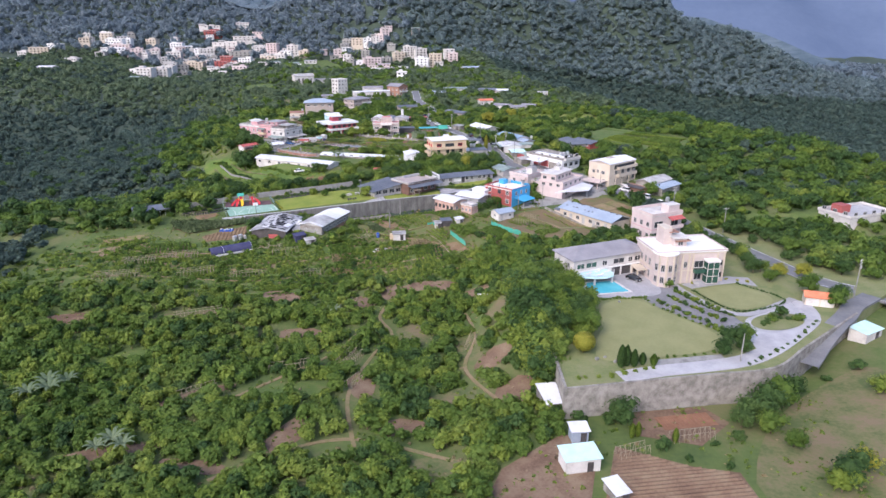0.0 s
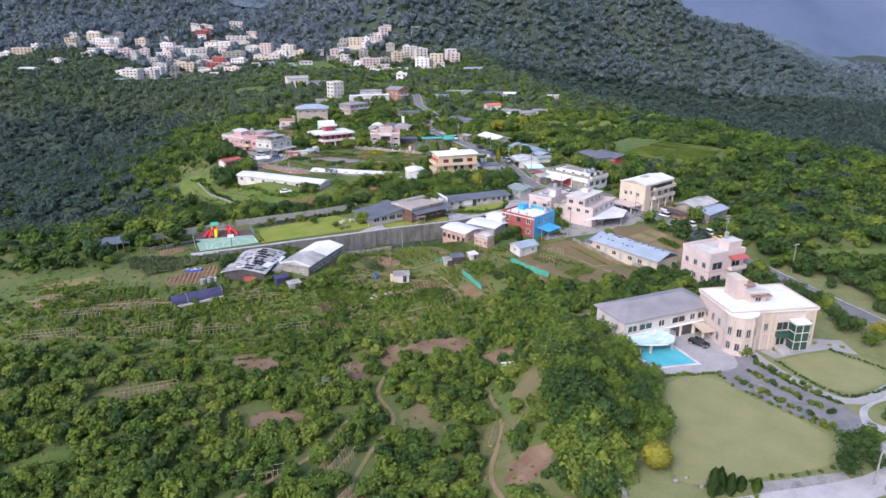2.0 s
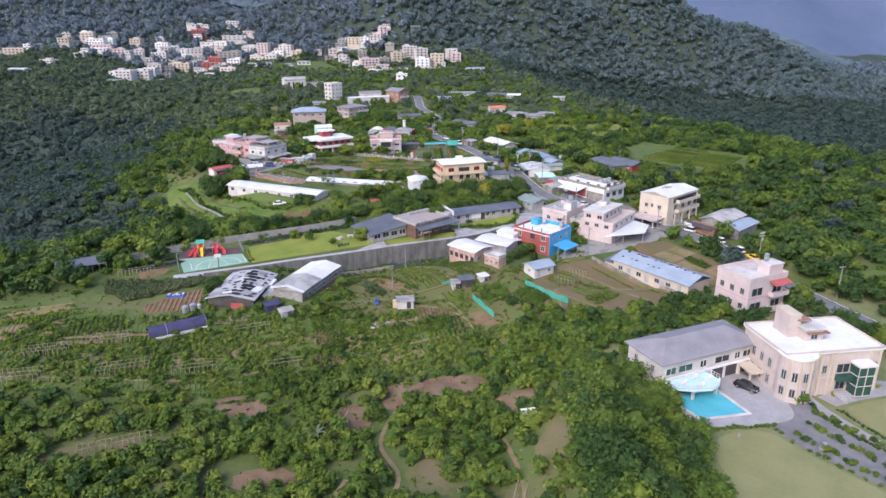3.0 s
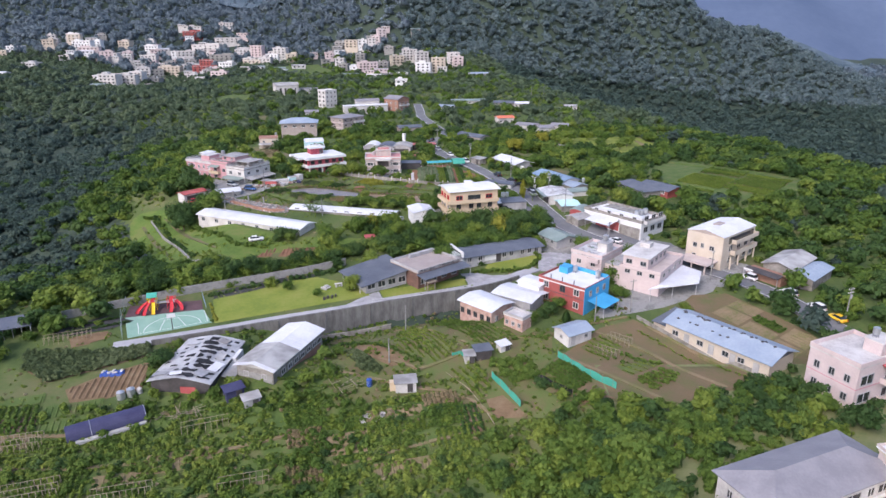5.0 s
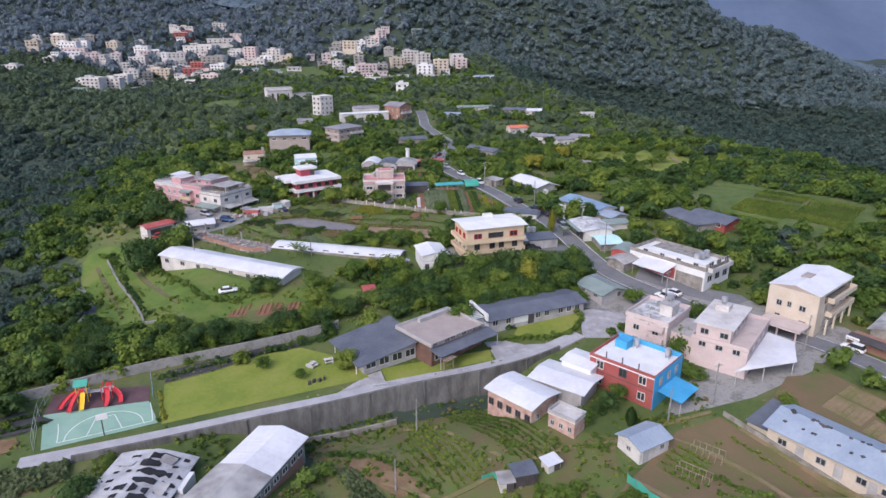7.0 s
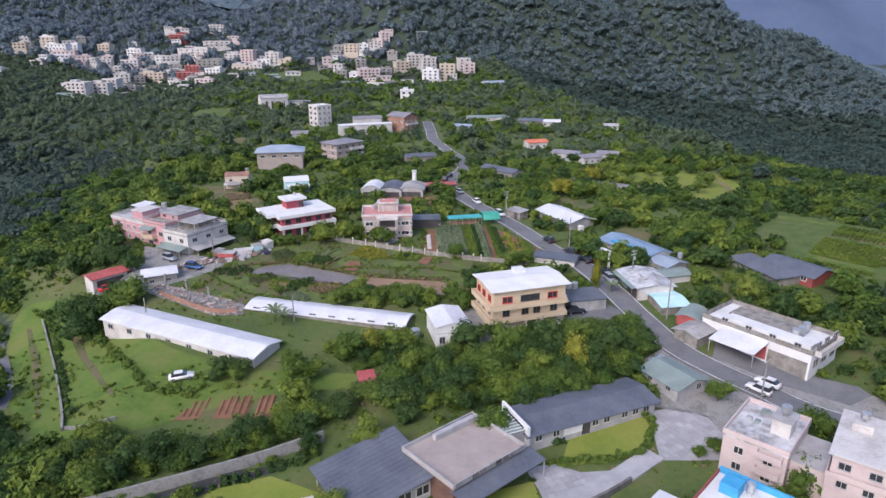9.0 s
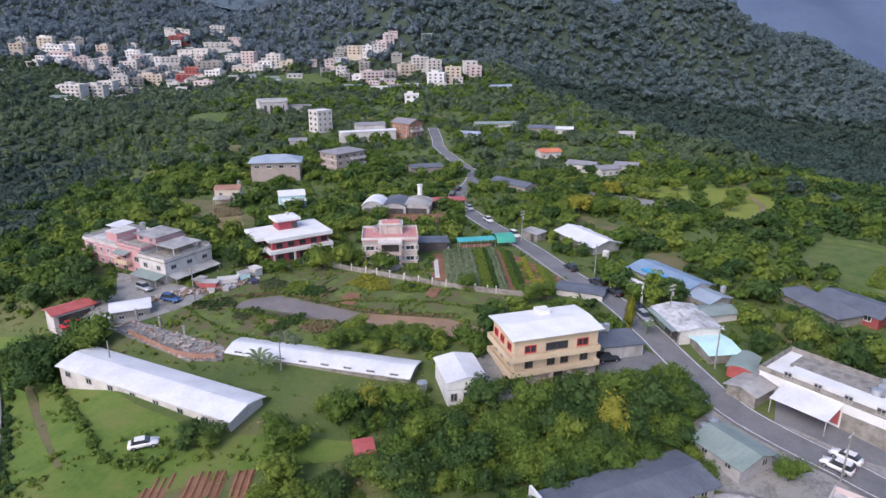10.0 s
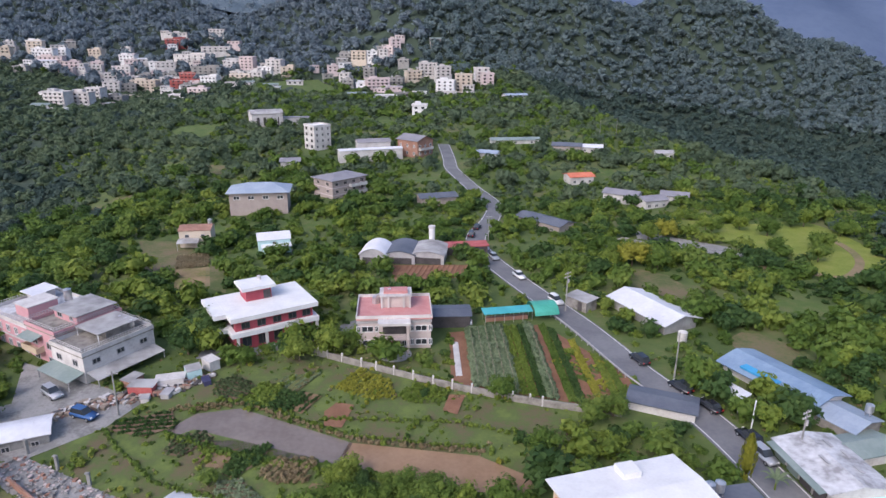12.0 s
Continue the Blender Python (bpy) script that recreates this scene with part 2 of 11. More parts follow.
TERRACE = material("terrace_grass", [(0.058, 0.095, 0.022), (0.082, 0.122, 0.028), (0.118, 0.125, 0.046)], scale=3, bump=0.6, bump_scale=4, rough=0.95, fine=10)
DRY_EARTH = material("dry_pale_earth", [(0.24, 0.175, 0.105), (0.2, 0.155, 0.085), (0.14, 0.14, 0.05)], scale=5, bump=0.6, bump_scale=4, rough=0.98)
FAR_RIDGE = material("far_hazy_blue_ridge", [(0.085, 0.115, 0.18), (0.1, 0.132, 0.2)], scale=180, rough=1.0, spec=0.0)
OLIVE_FIELD = material("olive_weedy_field", [(0.125, 0.098, 0.05), (0.112, 0.118, 0.042), (0.09, 0.125, 0.032)], scale=3.5, bump=0.7, bump_scale=4, rough=0.97, fine=9)
BROWN_FIELD = material("brown_weedy_field", [(0.165, 0.115, 0.066), (0.145, 0.11, 0.058), (0.115, 0.115, 0.044)], scale=5, bump=0.7, bump_scale=5, rough=0.98, fine=12)
TILLED = material("warm_tilled_soil", [(0.135, 0.088, 0.048), (0.175, 0.115, 0.064), (0.2, 0.14, 0.082)], scale=2.5, bump=0.6, bump_scale=6, rough=0.98)
DEEP_BLUE = material("deep_blue_plastic", [(0.02, 0.055, 0.24), (0.035, 0.085, 0.32)], scale=1, rough=0.5)
COURT = material("green_court_paint", [(0.2, 0.33, 0.255), (0.25, 0.38, 0.3)], scale=3, rough=0.8)
GRAVEL = material("dark_gravel", [(0.15, 0.148, 0.155), (0.21, 0.205, 0.212)], scale=2, bump=0.5, bump_scale=14, rough=0.95)
STREAKED = material("rain_streaked_concrete", [(0.085, 0.083, 0.078), (0.125, 0.121, 0.114), (0.17, 0.166, 0.158)], scale=1.6, bump=0.3, bump_scale=4, rough=0.95, fine=5)
for node in [q for q in STREAKED.node_tree.nodes if q.type == "TEX_NOISE"]:
    squash = STREAKED.node_tree.nodes.new("ShaderNodeMapping")
    squash.inputs["Scale"].default_value = (1, 1, 0.3)
    STREAKED.node_tree.links.new(node.inputs["Vector"].links[0].from_socket, squash.inputs["Vector"])
    STREAKED.node_tree.links.new(squash.outputs["Vector"], node.inputs["Vector"])
RUBBER = material("maroon_rubber", [(0.085, 0.05, 0.055), (0.12, 0.07, 0.075)], scale=2, rough=0.9)
ROSE_WALL = material("dusty_rose_wall", [(0.32, 0.2, 0.165), (0.42, 0.28, 0.235), (0.48, 0.36, 0.31)], scale=1.5, rough=0.8)
BLACK_SOIL = material("black_mulch", [(0.035, 0.035, 0.038), (0.06, 0.06, 0.062)], scale=1.5, rough=0.95, bump=0.5)
CRIMSON = material("crimson_tile", [(0.3, 0.05, 0.07), (0.38, 0.08, 0.1)], scale=2, rough=0.6)
ORANGE_ROOF = material("orange_roof_tile", [(0.5, 0.14, 0.08), (0.58, 0.2, 0.12)], scale=2, rough=0.7)


# ---- building kit ----
def thing(name, x, y, z, rot=0.0, label="", category="", group="", kind=""):
    ob = new(name)
    ob.empty_display_size = 0.3
    ob.matrix_basis = pose(x, y, z, 0, 0, rot)
    return tagged(ob, label, category, group, kind)


def meshed(name, bm, mat, smooth=False):
    me = bpy.data.meshes.new(name)
    bmesh.ops.recalc_face_normals(bm, faces=bm.faces)
    bm.to_mesh(me)
    bm.free()
    me.materials.append(mat)
    if smooth:
        for p in me.polygons:
            p.use_smooth = True
    return me


def part(name, bm, mat, parent=None, label="", smooth=False):
    ob = new(name, meshed(name, bm, mat, smooth) if isinstance(bm, bmesh.types.BMesh) else bm)
    ob.parent = parent
    return tagged(ob, label)


def box(bm, x, y, z, w, d, h, rot=0.0, taper=1.0):
    """A box with its base's middle at x, y, z."""
    vs = []
    c, s = math.cos(radians(rot)), math.sin(radians(rot))
    for k, t in ((0, 1.0), (h, taper)):
        for i, j in ((-1, -1), (1, -1), (1, 1), (-1, 1)):
            u, v = i * w / 2 * t, j * d / 2 * t
            vs.append(bm.verts.new((x + u * c - v * s, y + u * s + v * c, z + k)))
    for f in ((0, 3, 2, 1), (4, 5, 6, 7), (0, 1, 5, 4), (1, 2, 6, 5), (2, 3, 7, 6), (3, 0, 4, 7)):
        bm.faces.new([vs[i] for i in f])
    return bm


def prism(bm, profile, length, axis="x", at=(0, 0, 0)):
    """Extrudes a closed profile of (across, height) along an axis, centred."""
    rows = []
    for k in (-length / 2, length / 2):
        rows.append([bm.verts.new((at[0] + k, at[1] + p, at[2] + q) if axis == "x" else (at[0] + p, at[1] + k, at[2] + q)) for p, q in profile])
    n = len(profile)
    for i in range(n):
        bm.faces.new((rows[0][i], rows[0][(i + 1) % n], rows[1][(i + 1) % n], rows[1][i]))
    bm.faces.new(rows[0])
    bm.faces.new(rows[1][::-1])
    return bm


def tube(bm, x, y, z, r, h, n=12, top=None):
    low = [bm.verts.new((x + r * math.cos(2 * math.pi * i / n), y + r * math.sin(2 * math.pi * i / n), z)) for i in range(n)]
    q = r if top is None else top
    high = [bm.verts.new((x + q * math.cos(2 * math.pi * i / n), y + q * math.sin(2 * math.pi * i / n), z + h)) for i in range(n)]
    for i in range(n):
        bm.faces.new((low[i], low[(i + 1) % n], high[(i + 1) % n], high[i]))
    bm.faces.new(high)
    bm.faces.new(low[::-1])
    return bm


def beam(bm, a, b, t):
    """A square bar from a to b."""
    a, b = Vector(a), Vector(b)
    d = (b - a).normalized()
    side = d.cross(Vector((0, 0, 1)))
    side = side.normalized() if side.length > 0.01 else Vector((1, 0, 0))
    up = side.cross(d)
    vs = [bm.verts.new(p + side * i * t / 2 + up * j * t / 2) for p in (a, b) for i, j in ((-1, -1), (1, -1), (1, 1), (-1, 1))]
    for f in ((0, 3, 2, 1), (4, 5, 6, 7), (0, 1, 5, 4), (1, 2, 6, 5), (2, 3, 7, 6), (3, 0, 4, 7)):
        bm.faces.new([vs[i] for i in f])
    return bm


B = bmesh.new
WINDOWS = {}


def window(parent, x, y, z, w, h, rot, glass=None, frame_mat=None):
    """A framed window whose sill's middle lies at x, y, z on a wall that faces rot (0: towards -y)."""
    glass, frame_mat = glass or GLASS, frame_mat or GREY_TRIM
    key = (round(w, 2), round(h, 2), glass.name, frame_mat.name)
    if key not in WINDOWS:
        bm = B()
        t = 0.1
        xs, zs = (-w / 2, -w / 2 + t, -0.04, 0.04, w / 2 - t, w / 2), (-0.06, t, h - t, h)
        grid = [[bm.verts.new((x, -0.12, z)) for x in xs] for z in zs]
        for j in range(3):
            for i in range(5):
                if j != 1 or i in (0, 2, 4):
                    bm.faces.new((grid[j][i], grid[j][i + 1], grid[j + 1][i + 1], grid[j + 1][i]))
        for v in bmesh.ops.extrude_face_region(bm, geom=bm.faces[:])["geom"]:
            if isinstance(v, bmesh.types.BMVert):
                v.co.y = 0.02
        pane = box(B(), 0, -0.01, 0.05, w - 0.1, 0.04, h - 0.1)
        WINDOWS[key] = meshed("window", bm, frame_mat), meshed("pane", pane, glass)
    frame_me, pane_me = WINDOWS[key]
    ob = part("window", frame_me, None, parent)
    ob.matrix_basis = pose(x, y, z, 0, 0, rot)
    part("pane", pane_me, None, ob)
    return ob


def windows_on(parent, w, d, side, z, count, ww, wh, glass=None, frame_mat=None, start=0.0, end=1.0):
    """A row of windows along one side: f(ront), r(ight), b(ack), l(eft)."""
    span = w if side in "fb" else d
    for i in range(count):
        u = (start + (end - start) * (i + 0.5) / count - 0.5) * span
        x, y, rot = {"f": (u, -d / 2, 0), "r": (w / 2, u, 90), "b": (-u, d / 2, 180), "l": (-w / 2, -u, 270)}[side]
        window(parent, x, y, z, ww, wh, rot, glass, frame_mat)


def far_windows(parent, w, d, z, count, ww, wh):
    """Plain dark panes along the front of a far house."""
    key = ("far", ww, wh)
    if key not in WINDOWS:
        WINDOWS[key] = meshed("window", box(B(), 0, 0, 0, ww, 0.12, wh), GLASS)
    for i in range(count):
        part("window", WINDOWS[key], None, parent).location = ((0.04 + 0.92 * (i + 0.5) / count - 0.5) * w, -d / 2, z)


def walls(parent, w, d, h, mat, plinth=1.5, name="wall"):
    return part(name, box(B(), 0, 0, -plinth, w, d, h + plinth), mat, parent)


def flat_roof(parent, w, d, z, mat, over=0.3, parapet=0.8, wall_mat=None, thick=0.25):
    slab = box(B(), 0, 0, z, w + 2 * over, d + 2 * over, thick)
    part("roof", slab, mat, parent)
    if parapet:
        bm = B()
        t, a, b = 0.18, w / 2 + over, d / 2 + over
        box(bm, 0, -b + t / 2, z + thick, 2 * a, t, parapet)
        box(bm, 0, b - t / 2, z + thick, 2 * a, t, parapet)
        box(bm, -a + t / 2, 0, z + thick, t, 2 * b - 2 * t, parapet)
        box(bm, a - t / 2, 0, z + thick, t, 2 * b - 2 * t, parapet)
        part("parapet", bm, wall_mat or mat, parent)


def gable_roof(parent, w, d, z, rise, mat, over=0.5, along="x", thick=0.14, bend=0.0, wall_mat=None):
    """A pitched roof, with its gable walls filled; bend rounds it into a shallow curve."""
    span = (d if along == "x" else w) / 2 + over
    n = 10 if bend else 2
    top = []
    for i in range(n + 1):
        u = -1 + 2 * i / n
        q = (1 - abs(u)) * (1 - bend) + (1 - u * u) * bend
        top.append((u * span, q * rise))
    profile = top + [(p, q - thick) for p, q in reversed(top)]
    length = (w if along == "x" else d) + 2 * over
    bm = prism(B(), profile, length, along, (0, 0, z + thick))
    ob = part("roof", bm, mat, parent)
    inner = (d if along == "x" else w) / 2
    fill = [(p, q) for p, q in top if abs(p) <= inner - 0.05]
    prof = [(-inner + 0.02, -0.05)] + [(p, max(q - 0.06, -0.04)) for p, q in fill] + [(inner - 0.02, -0.05)]
    part("gable", prism(B(), prof, (w if along == "x" else d) - 0.04, along, (0, 0, z)), wall_mat or mat, parent)
    # standing seams across the roof
    if length > 6:
        bm = B()
        for k in range(int(length / 0.9)):
            s = -length / 2 + 0.45 + k * 0.9
            for i in range(n):
                (p0, q0), (p1, q1) = top[i], top[i + 1]
                a, b = ((s, p0, z + q0 + thick), (s, p1, z + q1 + thick)) if along == "x" else ((p0, s, z + q0 + thick), (p1, s, z + q1 + thick))
                beam(bm, a, b, 0.05)
        tagged(part("roof_seams", bm, mat, ob), "", "", "", "stuff")
    return ob


def hip_roof(parent, w, d, z, rise, mat, over=0.6, thick=0.15):
    a, b = w / 2 + over, d / 2 + over
    ridge = max(a - b, 0.01) if w > d else 0.01
    ridge_y = max(b - a, 0.01) if d >= w else 0.01
    bm = B()
    low = [bm.verts.new((i * a, j * b, z)) for i, j in ((-1, -1), (1, -1), (1, 1), (-1, 1))]
    eave = [bm.verts.new((i * a, j * b, z + thick)) for i, j in ((-1, -1), (1, -1), (1, 1), (-1, 1))]
    if w > d:
        top = [bm.verts.new((-ridge, 0, z + rise)), bm.verts.new((ridge, 0, z + rise))]
        faces = ((0, 1, "b", "a"), (1, 2, "b"), (2, 3, "a", "b"), (3, 0, "a"))
    else:
        top = [bm.verts.new((0, -ridge_y, z + rise)), bm.verts.new((0, ridge_y, z + rise))]
        faces = ((0, 1, "a"), (1, 2, "b", "a"), (2, 3, "b"), (3, 0, "a", "b"))
    for f in faces:
        bm.faces.new([top["ab".index(k)] if isinstance(k, str) else eave[k] for k in f])
    for i in range(4):
        bm.faces.new((low[i], low[(i + 1) % 4], eave[(i + 1) % 4], eave[i]))
    bm.faces.new(low[::-1])
    return part("roof", bm, mat, parent)


def balcony(parent, x, y, z, w, depth, rot, mat, rail=0.9):
    bm = B()
    box(bm, 0, -depth / 2, -0.2, w, depth, 0.2)
    box(bm, 0, -depth + 0.08, 0, w, 0.16, rail)
    for s in (-1, 1):
        box(bm, s * (w / 2 - 0.08), -depth / 2 + 0.08, 0, 0.16, depth - 0.16, rail)
    ob = part("balcony", bm, mat, parent)
    ob.matrix_basis = pose(x, y, z, 0, 0, rot)
    return ob


def water_tank(parent, x, y, z, r=0.7, h=1.6):
    bm = B()
    for k in range(4):
        a = math.pi / 4 + k * math.pi / 2
        box(bm, x + 0.7 * r * math.cos(a), y + 0.7 * r * math.sin(a), z, 0.1, 0.1, 0.7)
    stand = part("tank_stand", bm, GREY_TRIM, parent)
    bm = tube(B(), x, y, z + 0.7, r, h, 14)
    for k in range(3):
        tube(bm, x, y, z + 0.7 + h * (0.2 + 0.28 * k), r * 1.04, 0.06, 14)
    tube(bm, x, y, z + 0.7 + h, r * 0.96, 0.22, 14, r * 0.25)
    part("water_tank", bm, STEEL, parent, "shiny stainless steel water tank")
    return stand


FOOTPRINTS = []


def house(name, x, y, w, d, rot, top, label, category="house", wall=None, plinth=2.0, group="", base=None):
    """The empty of a house whose walls reach the height top above sea level; returns it and the walls' height."""
    z = float(ground_z(x, y)) if base is None else base
    FOOTPRINTS.append((x, y, w / 2 + 1.0, d / 2 + 1.0, radians(rot)))
    ob = thing(name, x, y, z, rot, label, category, group)
    h = top - z
    walls(ob, w, d, h, wall or OFF_WHITE, plinth)
    return ob, h


# ---- ground cover kit ----
def drape(name, outline, mat, dz=0.06, step=2.5, label="", category="", kind="structure"):
    """A patch that follows the ground inside an outline."""
    bm = B()
    bm.faces.new([bm.verts.new((x, y, 0)) for x, y in outline])
    xs, ys = [p[0] for p in outline], [p[1] for p in outline]
    for lo, hi, n in ((min(xs), max(xs), (1, 0, 0)), (min(ys), max(ys), (0, 1, 0))):
        k = lo + step
        while k < hi:
            bmesh.ops.bisect_plane(bm, geom=bm.verts[:] + bm.edges[:] + bm.faces[:], plane_co=(k * n[0], k * n[1], 0), plane_no=n)
            k += step
    pts = np.array([v.co[:2] for v in bm.verts])
    for v, z in zip(bm.verts, ground_z(pts[:, 0], pts[:, 1])):
        v.co.z = z + dz
    for f in bm.faces:
        if f.normal.z < 0:
            f.normal_flip()
    me = bpy.data.meshes.new(name)
    bm.to_mesh(me)
    bm.free()
    me.materials.append(mat)
    for p in me.polygons:
        p.use_smooth = True
    ob = new(name, me)
    return tagged(ob, label, category, "", kind)


def smooth_line(points, step=2.0):
    """A curve through the points, resampled."""
    p = np.array([points[0], *points, points[-1]], float)
    out = []
    for i in range(1, len(p) - 2):
        n = max(2, int(np.hypot(*(p[i + 1] - p[i])[:2]) / step))
        for k in range(n):
            t = k / n
            out.append(0.5 * (2 * p[i] + (p[i + 1] - p[i - 1]) * t + (2 * p[i - 1] - 5 * p[i] + 4 * p[i + 1] - p[i + 2]) * t**2 + (3 * p[i] - p[i - 1] - 3 * p[i + 1] + p[i + 2]) * t**3))
    return np.array(out + [p[-1]])


def sides(line):
    d = np.gradient(line[:, :2], axis=0)
    d /= np.linalg.norm(d, axis=1)[:, None] + 1e-9
    return np.stack([-d[:, 1], d[:, 0]], 1)


def ribbon(name, points, width, mat, dz=0.1, label="", category="", kind="structure", offset=0.0, skirt=0.6, uphill=0.0):
    """A road or path along a line, level across, with edges that go down into the ground."""
    line = smooth_line(points)
    nrm = sides(line)
    mid = line[:, :2] + nrm * offset
    z = ground_z(mid[:, 0] + nrm[:, 0] * uphill, mid[:, 1] + nrm[:, 1] * uphill)
    for w in () if uphill else (-width / 2, width / 2):
        z = np.maximum(z, ground_z(mid[:, 0] + nrm[:, 0] * w, mid[:, 1] + nrm[:, 1] * w) * 0.6 + z * 0.4)
    z = np.convolve(np.pad(z, 3, mode="edge"), np.ones(7) / 7, "valid") + dz
    bm, rows = B(), []
    for (x, y), (nx, ny), h in zip(mid, nrm, z):
        rows.append([bm.verts.new((x + nx * s * width / 2, y + ny * s * width / 2, h - k)) for s, k in ((-1, skirt), (-1, 0), (1, 0), (1, skirt))])
    for a, b in zip(rows, rows[1:]):
        for i in range(3):
            bm.faces.new((a[i], a[i + 1], b[i + 1], b[i]))
    ob = part(name, bm, mat)
    return tagged(ob, label, category, "", kind), mid, nrm, z


def wall_along(name, points, height, thick, mat, base=None, label="", category="wall", sink=1.0, cap=0.0, top=None):
    """A wall that follows a line on the ground, or between given heights."""
    line = smooth_line(points) if len(points) > 2 else np.array(points, float)
    nrm = sides(line)
    bm, rows = B(), []
    for (x, y), (nx, ny) in zip(line[:, :2], nrm):
        g = float(ground_z(x, y)) if base is None else base
        h = g + height if top is None else top
        rows.append([bm.verts.new((x + nx * s * thick / 2, y + ny * s * thick / 2, q)) for s, q in ((-1, g - sink), (-1, h), (1, h), (1, g - sink))])
    for a, b in zip(rows, rows[1:]):
        for i in range(4):
            bm.faces.new((a[i], a[(i + 1) % 4], b[(i + 1) % 4], b[i]))
    bm.faces.new(rows[0])
    bm.faces.new(rows[-1][::-1])
    return tagged(part(name, bm, mat), label, category, "", "structure")


# ---- the land ----
def spaced(fine_lo, fine_hi, step, lo, hi, grow):
    mid = list(np.arange(fine_lo, fine_hi + 0.01, step))
    up, d = [mid[-1]], step
    while up[-1] < hi:
        d *= grow
        up.append(up[-1] + d)
    down, d = [mid[0]], step
    while down[-1] > lo:
        d *= grow
        down.append(down[-1] - d)
    return np.array(down[:0:-1] + mid + up[1:])


gx, gy = spaced(-125, 145, 2.5, -3500, 3500, 1.05), spaced(60, 480, 2.5, -400, 4200, 1.028)
mx, my = np.meshgrid(gx, gy)
mz = land_z(mx, my)
mz = np.where(on_platform(mx, my), np.minimum(mz, -2.2), mz) - 4 * ease(my, 880, 990)
nx_, ny_ = len(gx), len(gy)
idx = np.arange(nx_ * ny_).reshape(ny_, nx_)
quads = np.stack([idx[:-1, :-1], idx[:-1, 1:], idx[1:, 1:], idx[1:, :-1]], -1).reshape(-1, 4)
land_mesh = bpy.data.meshes.new("ground")
land_mesh.from_pydata(np.stack([mx, my, mz], -1).reshape(-1, 3).tolist(), [], quads.tolist())
land_mesh.materials.append(LAND)
land_mesh.materials.append(WOODLAND)
land_mesh.polygons.foreach_set("use_smooth", [True] * len(land_mesh.polygons))
cell_x, cell_y = np.meshgrid(gx[:-1], gy[:-1])
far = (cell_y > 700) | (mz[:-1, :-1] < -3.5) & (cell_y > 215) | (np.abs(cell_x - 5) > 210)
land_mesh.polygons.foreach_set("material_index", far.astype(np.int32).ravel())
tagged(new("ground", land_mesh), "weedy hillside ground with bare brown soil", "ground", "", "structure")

# the villa's raised grounds, held by a stained concrete wall
GROUNDS = [(23.3, 212), (23.3, 108), (37, 110.5), (52, 113.1), (66, 115.7), (76, 123.8), (86, 131.9), (98, 141.6), (112, 153), (135, 171), (135, 212)]
bm = B()
bm.faces.new([bm.verts.new((x, y, -1.2)) for x, y in GROUNDS])
low = bmesh.ops.extrude_face_region(bm, geom=bm.faces[:])["geom"]
for v in low:
    if isinstance(v, bmesh.types.BMVert):
        v.co.z = -12
tagged(part("villa_grounds", bm, GARDEN), "grassy raised grounds behind a retaining wall", "ground", "", "structure")
tagged(wall_along("retaining_wall", [(23.1, 134), (23.1, 122), (23.1, 107.9)], 0, 0.5, OLD_CONCRETE, base=-9, top=-0.75, sink=4), "stained grey concrete retaining wall")
tagged(wall_along("retaining_wall", [(22.9, 107.8), (37, 110.3), (52, 112.9), (66, 115.5), (76, 123.6), (86, 131.7), (98, 141.4)], 0, 0.5, OLD_CONCRETE, base=-9, top=-0.75, sink=4), "stained grey concrete retaining wall")

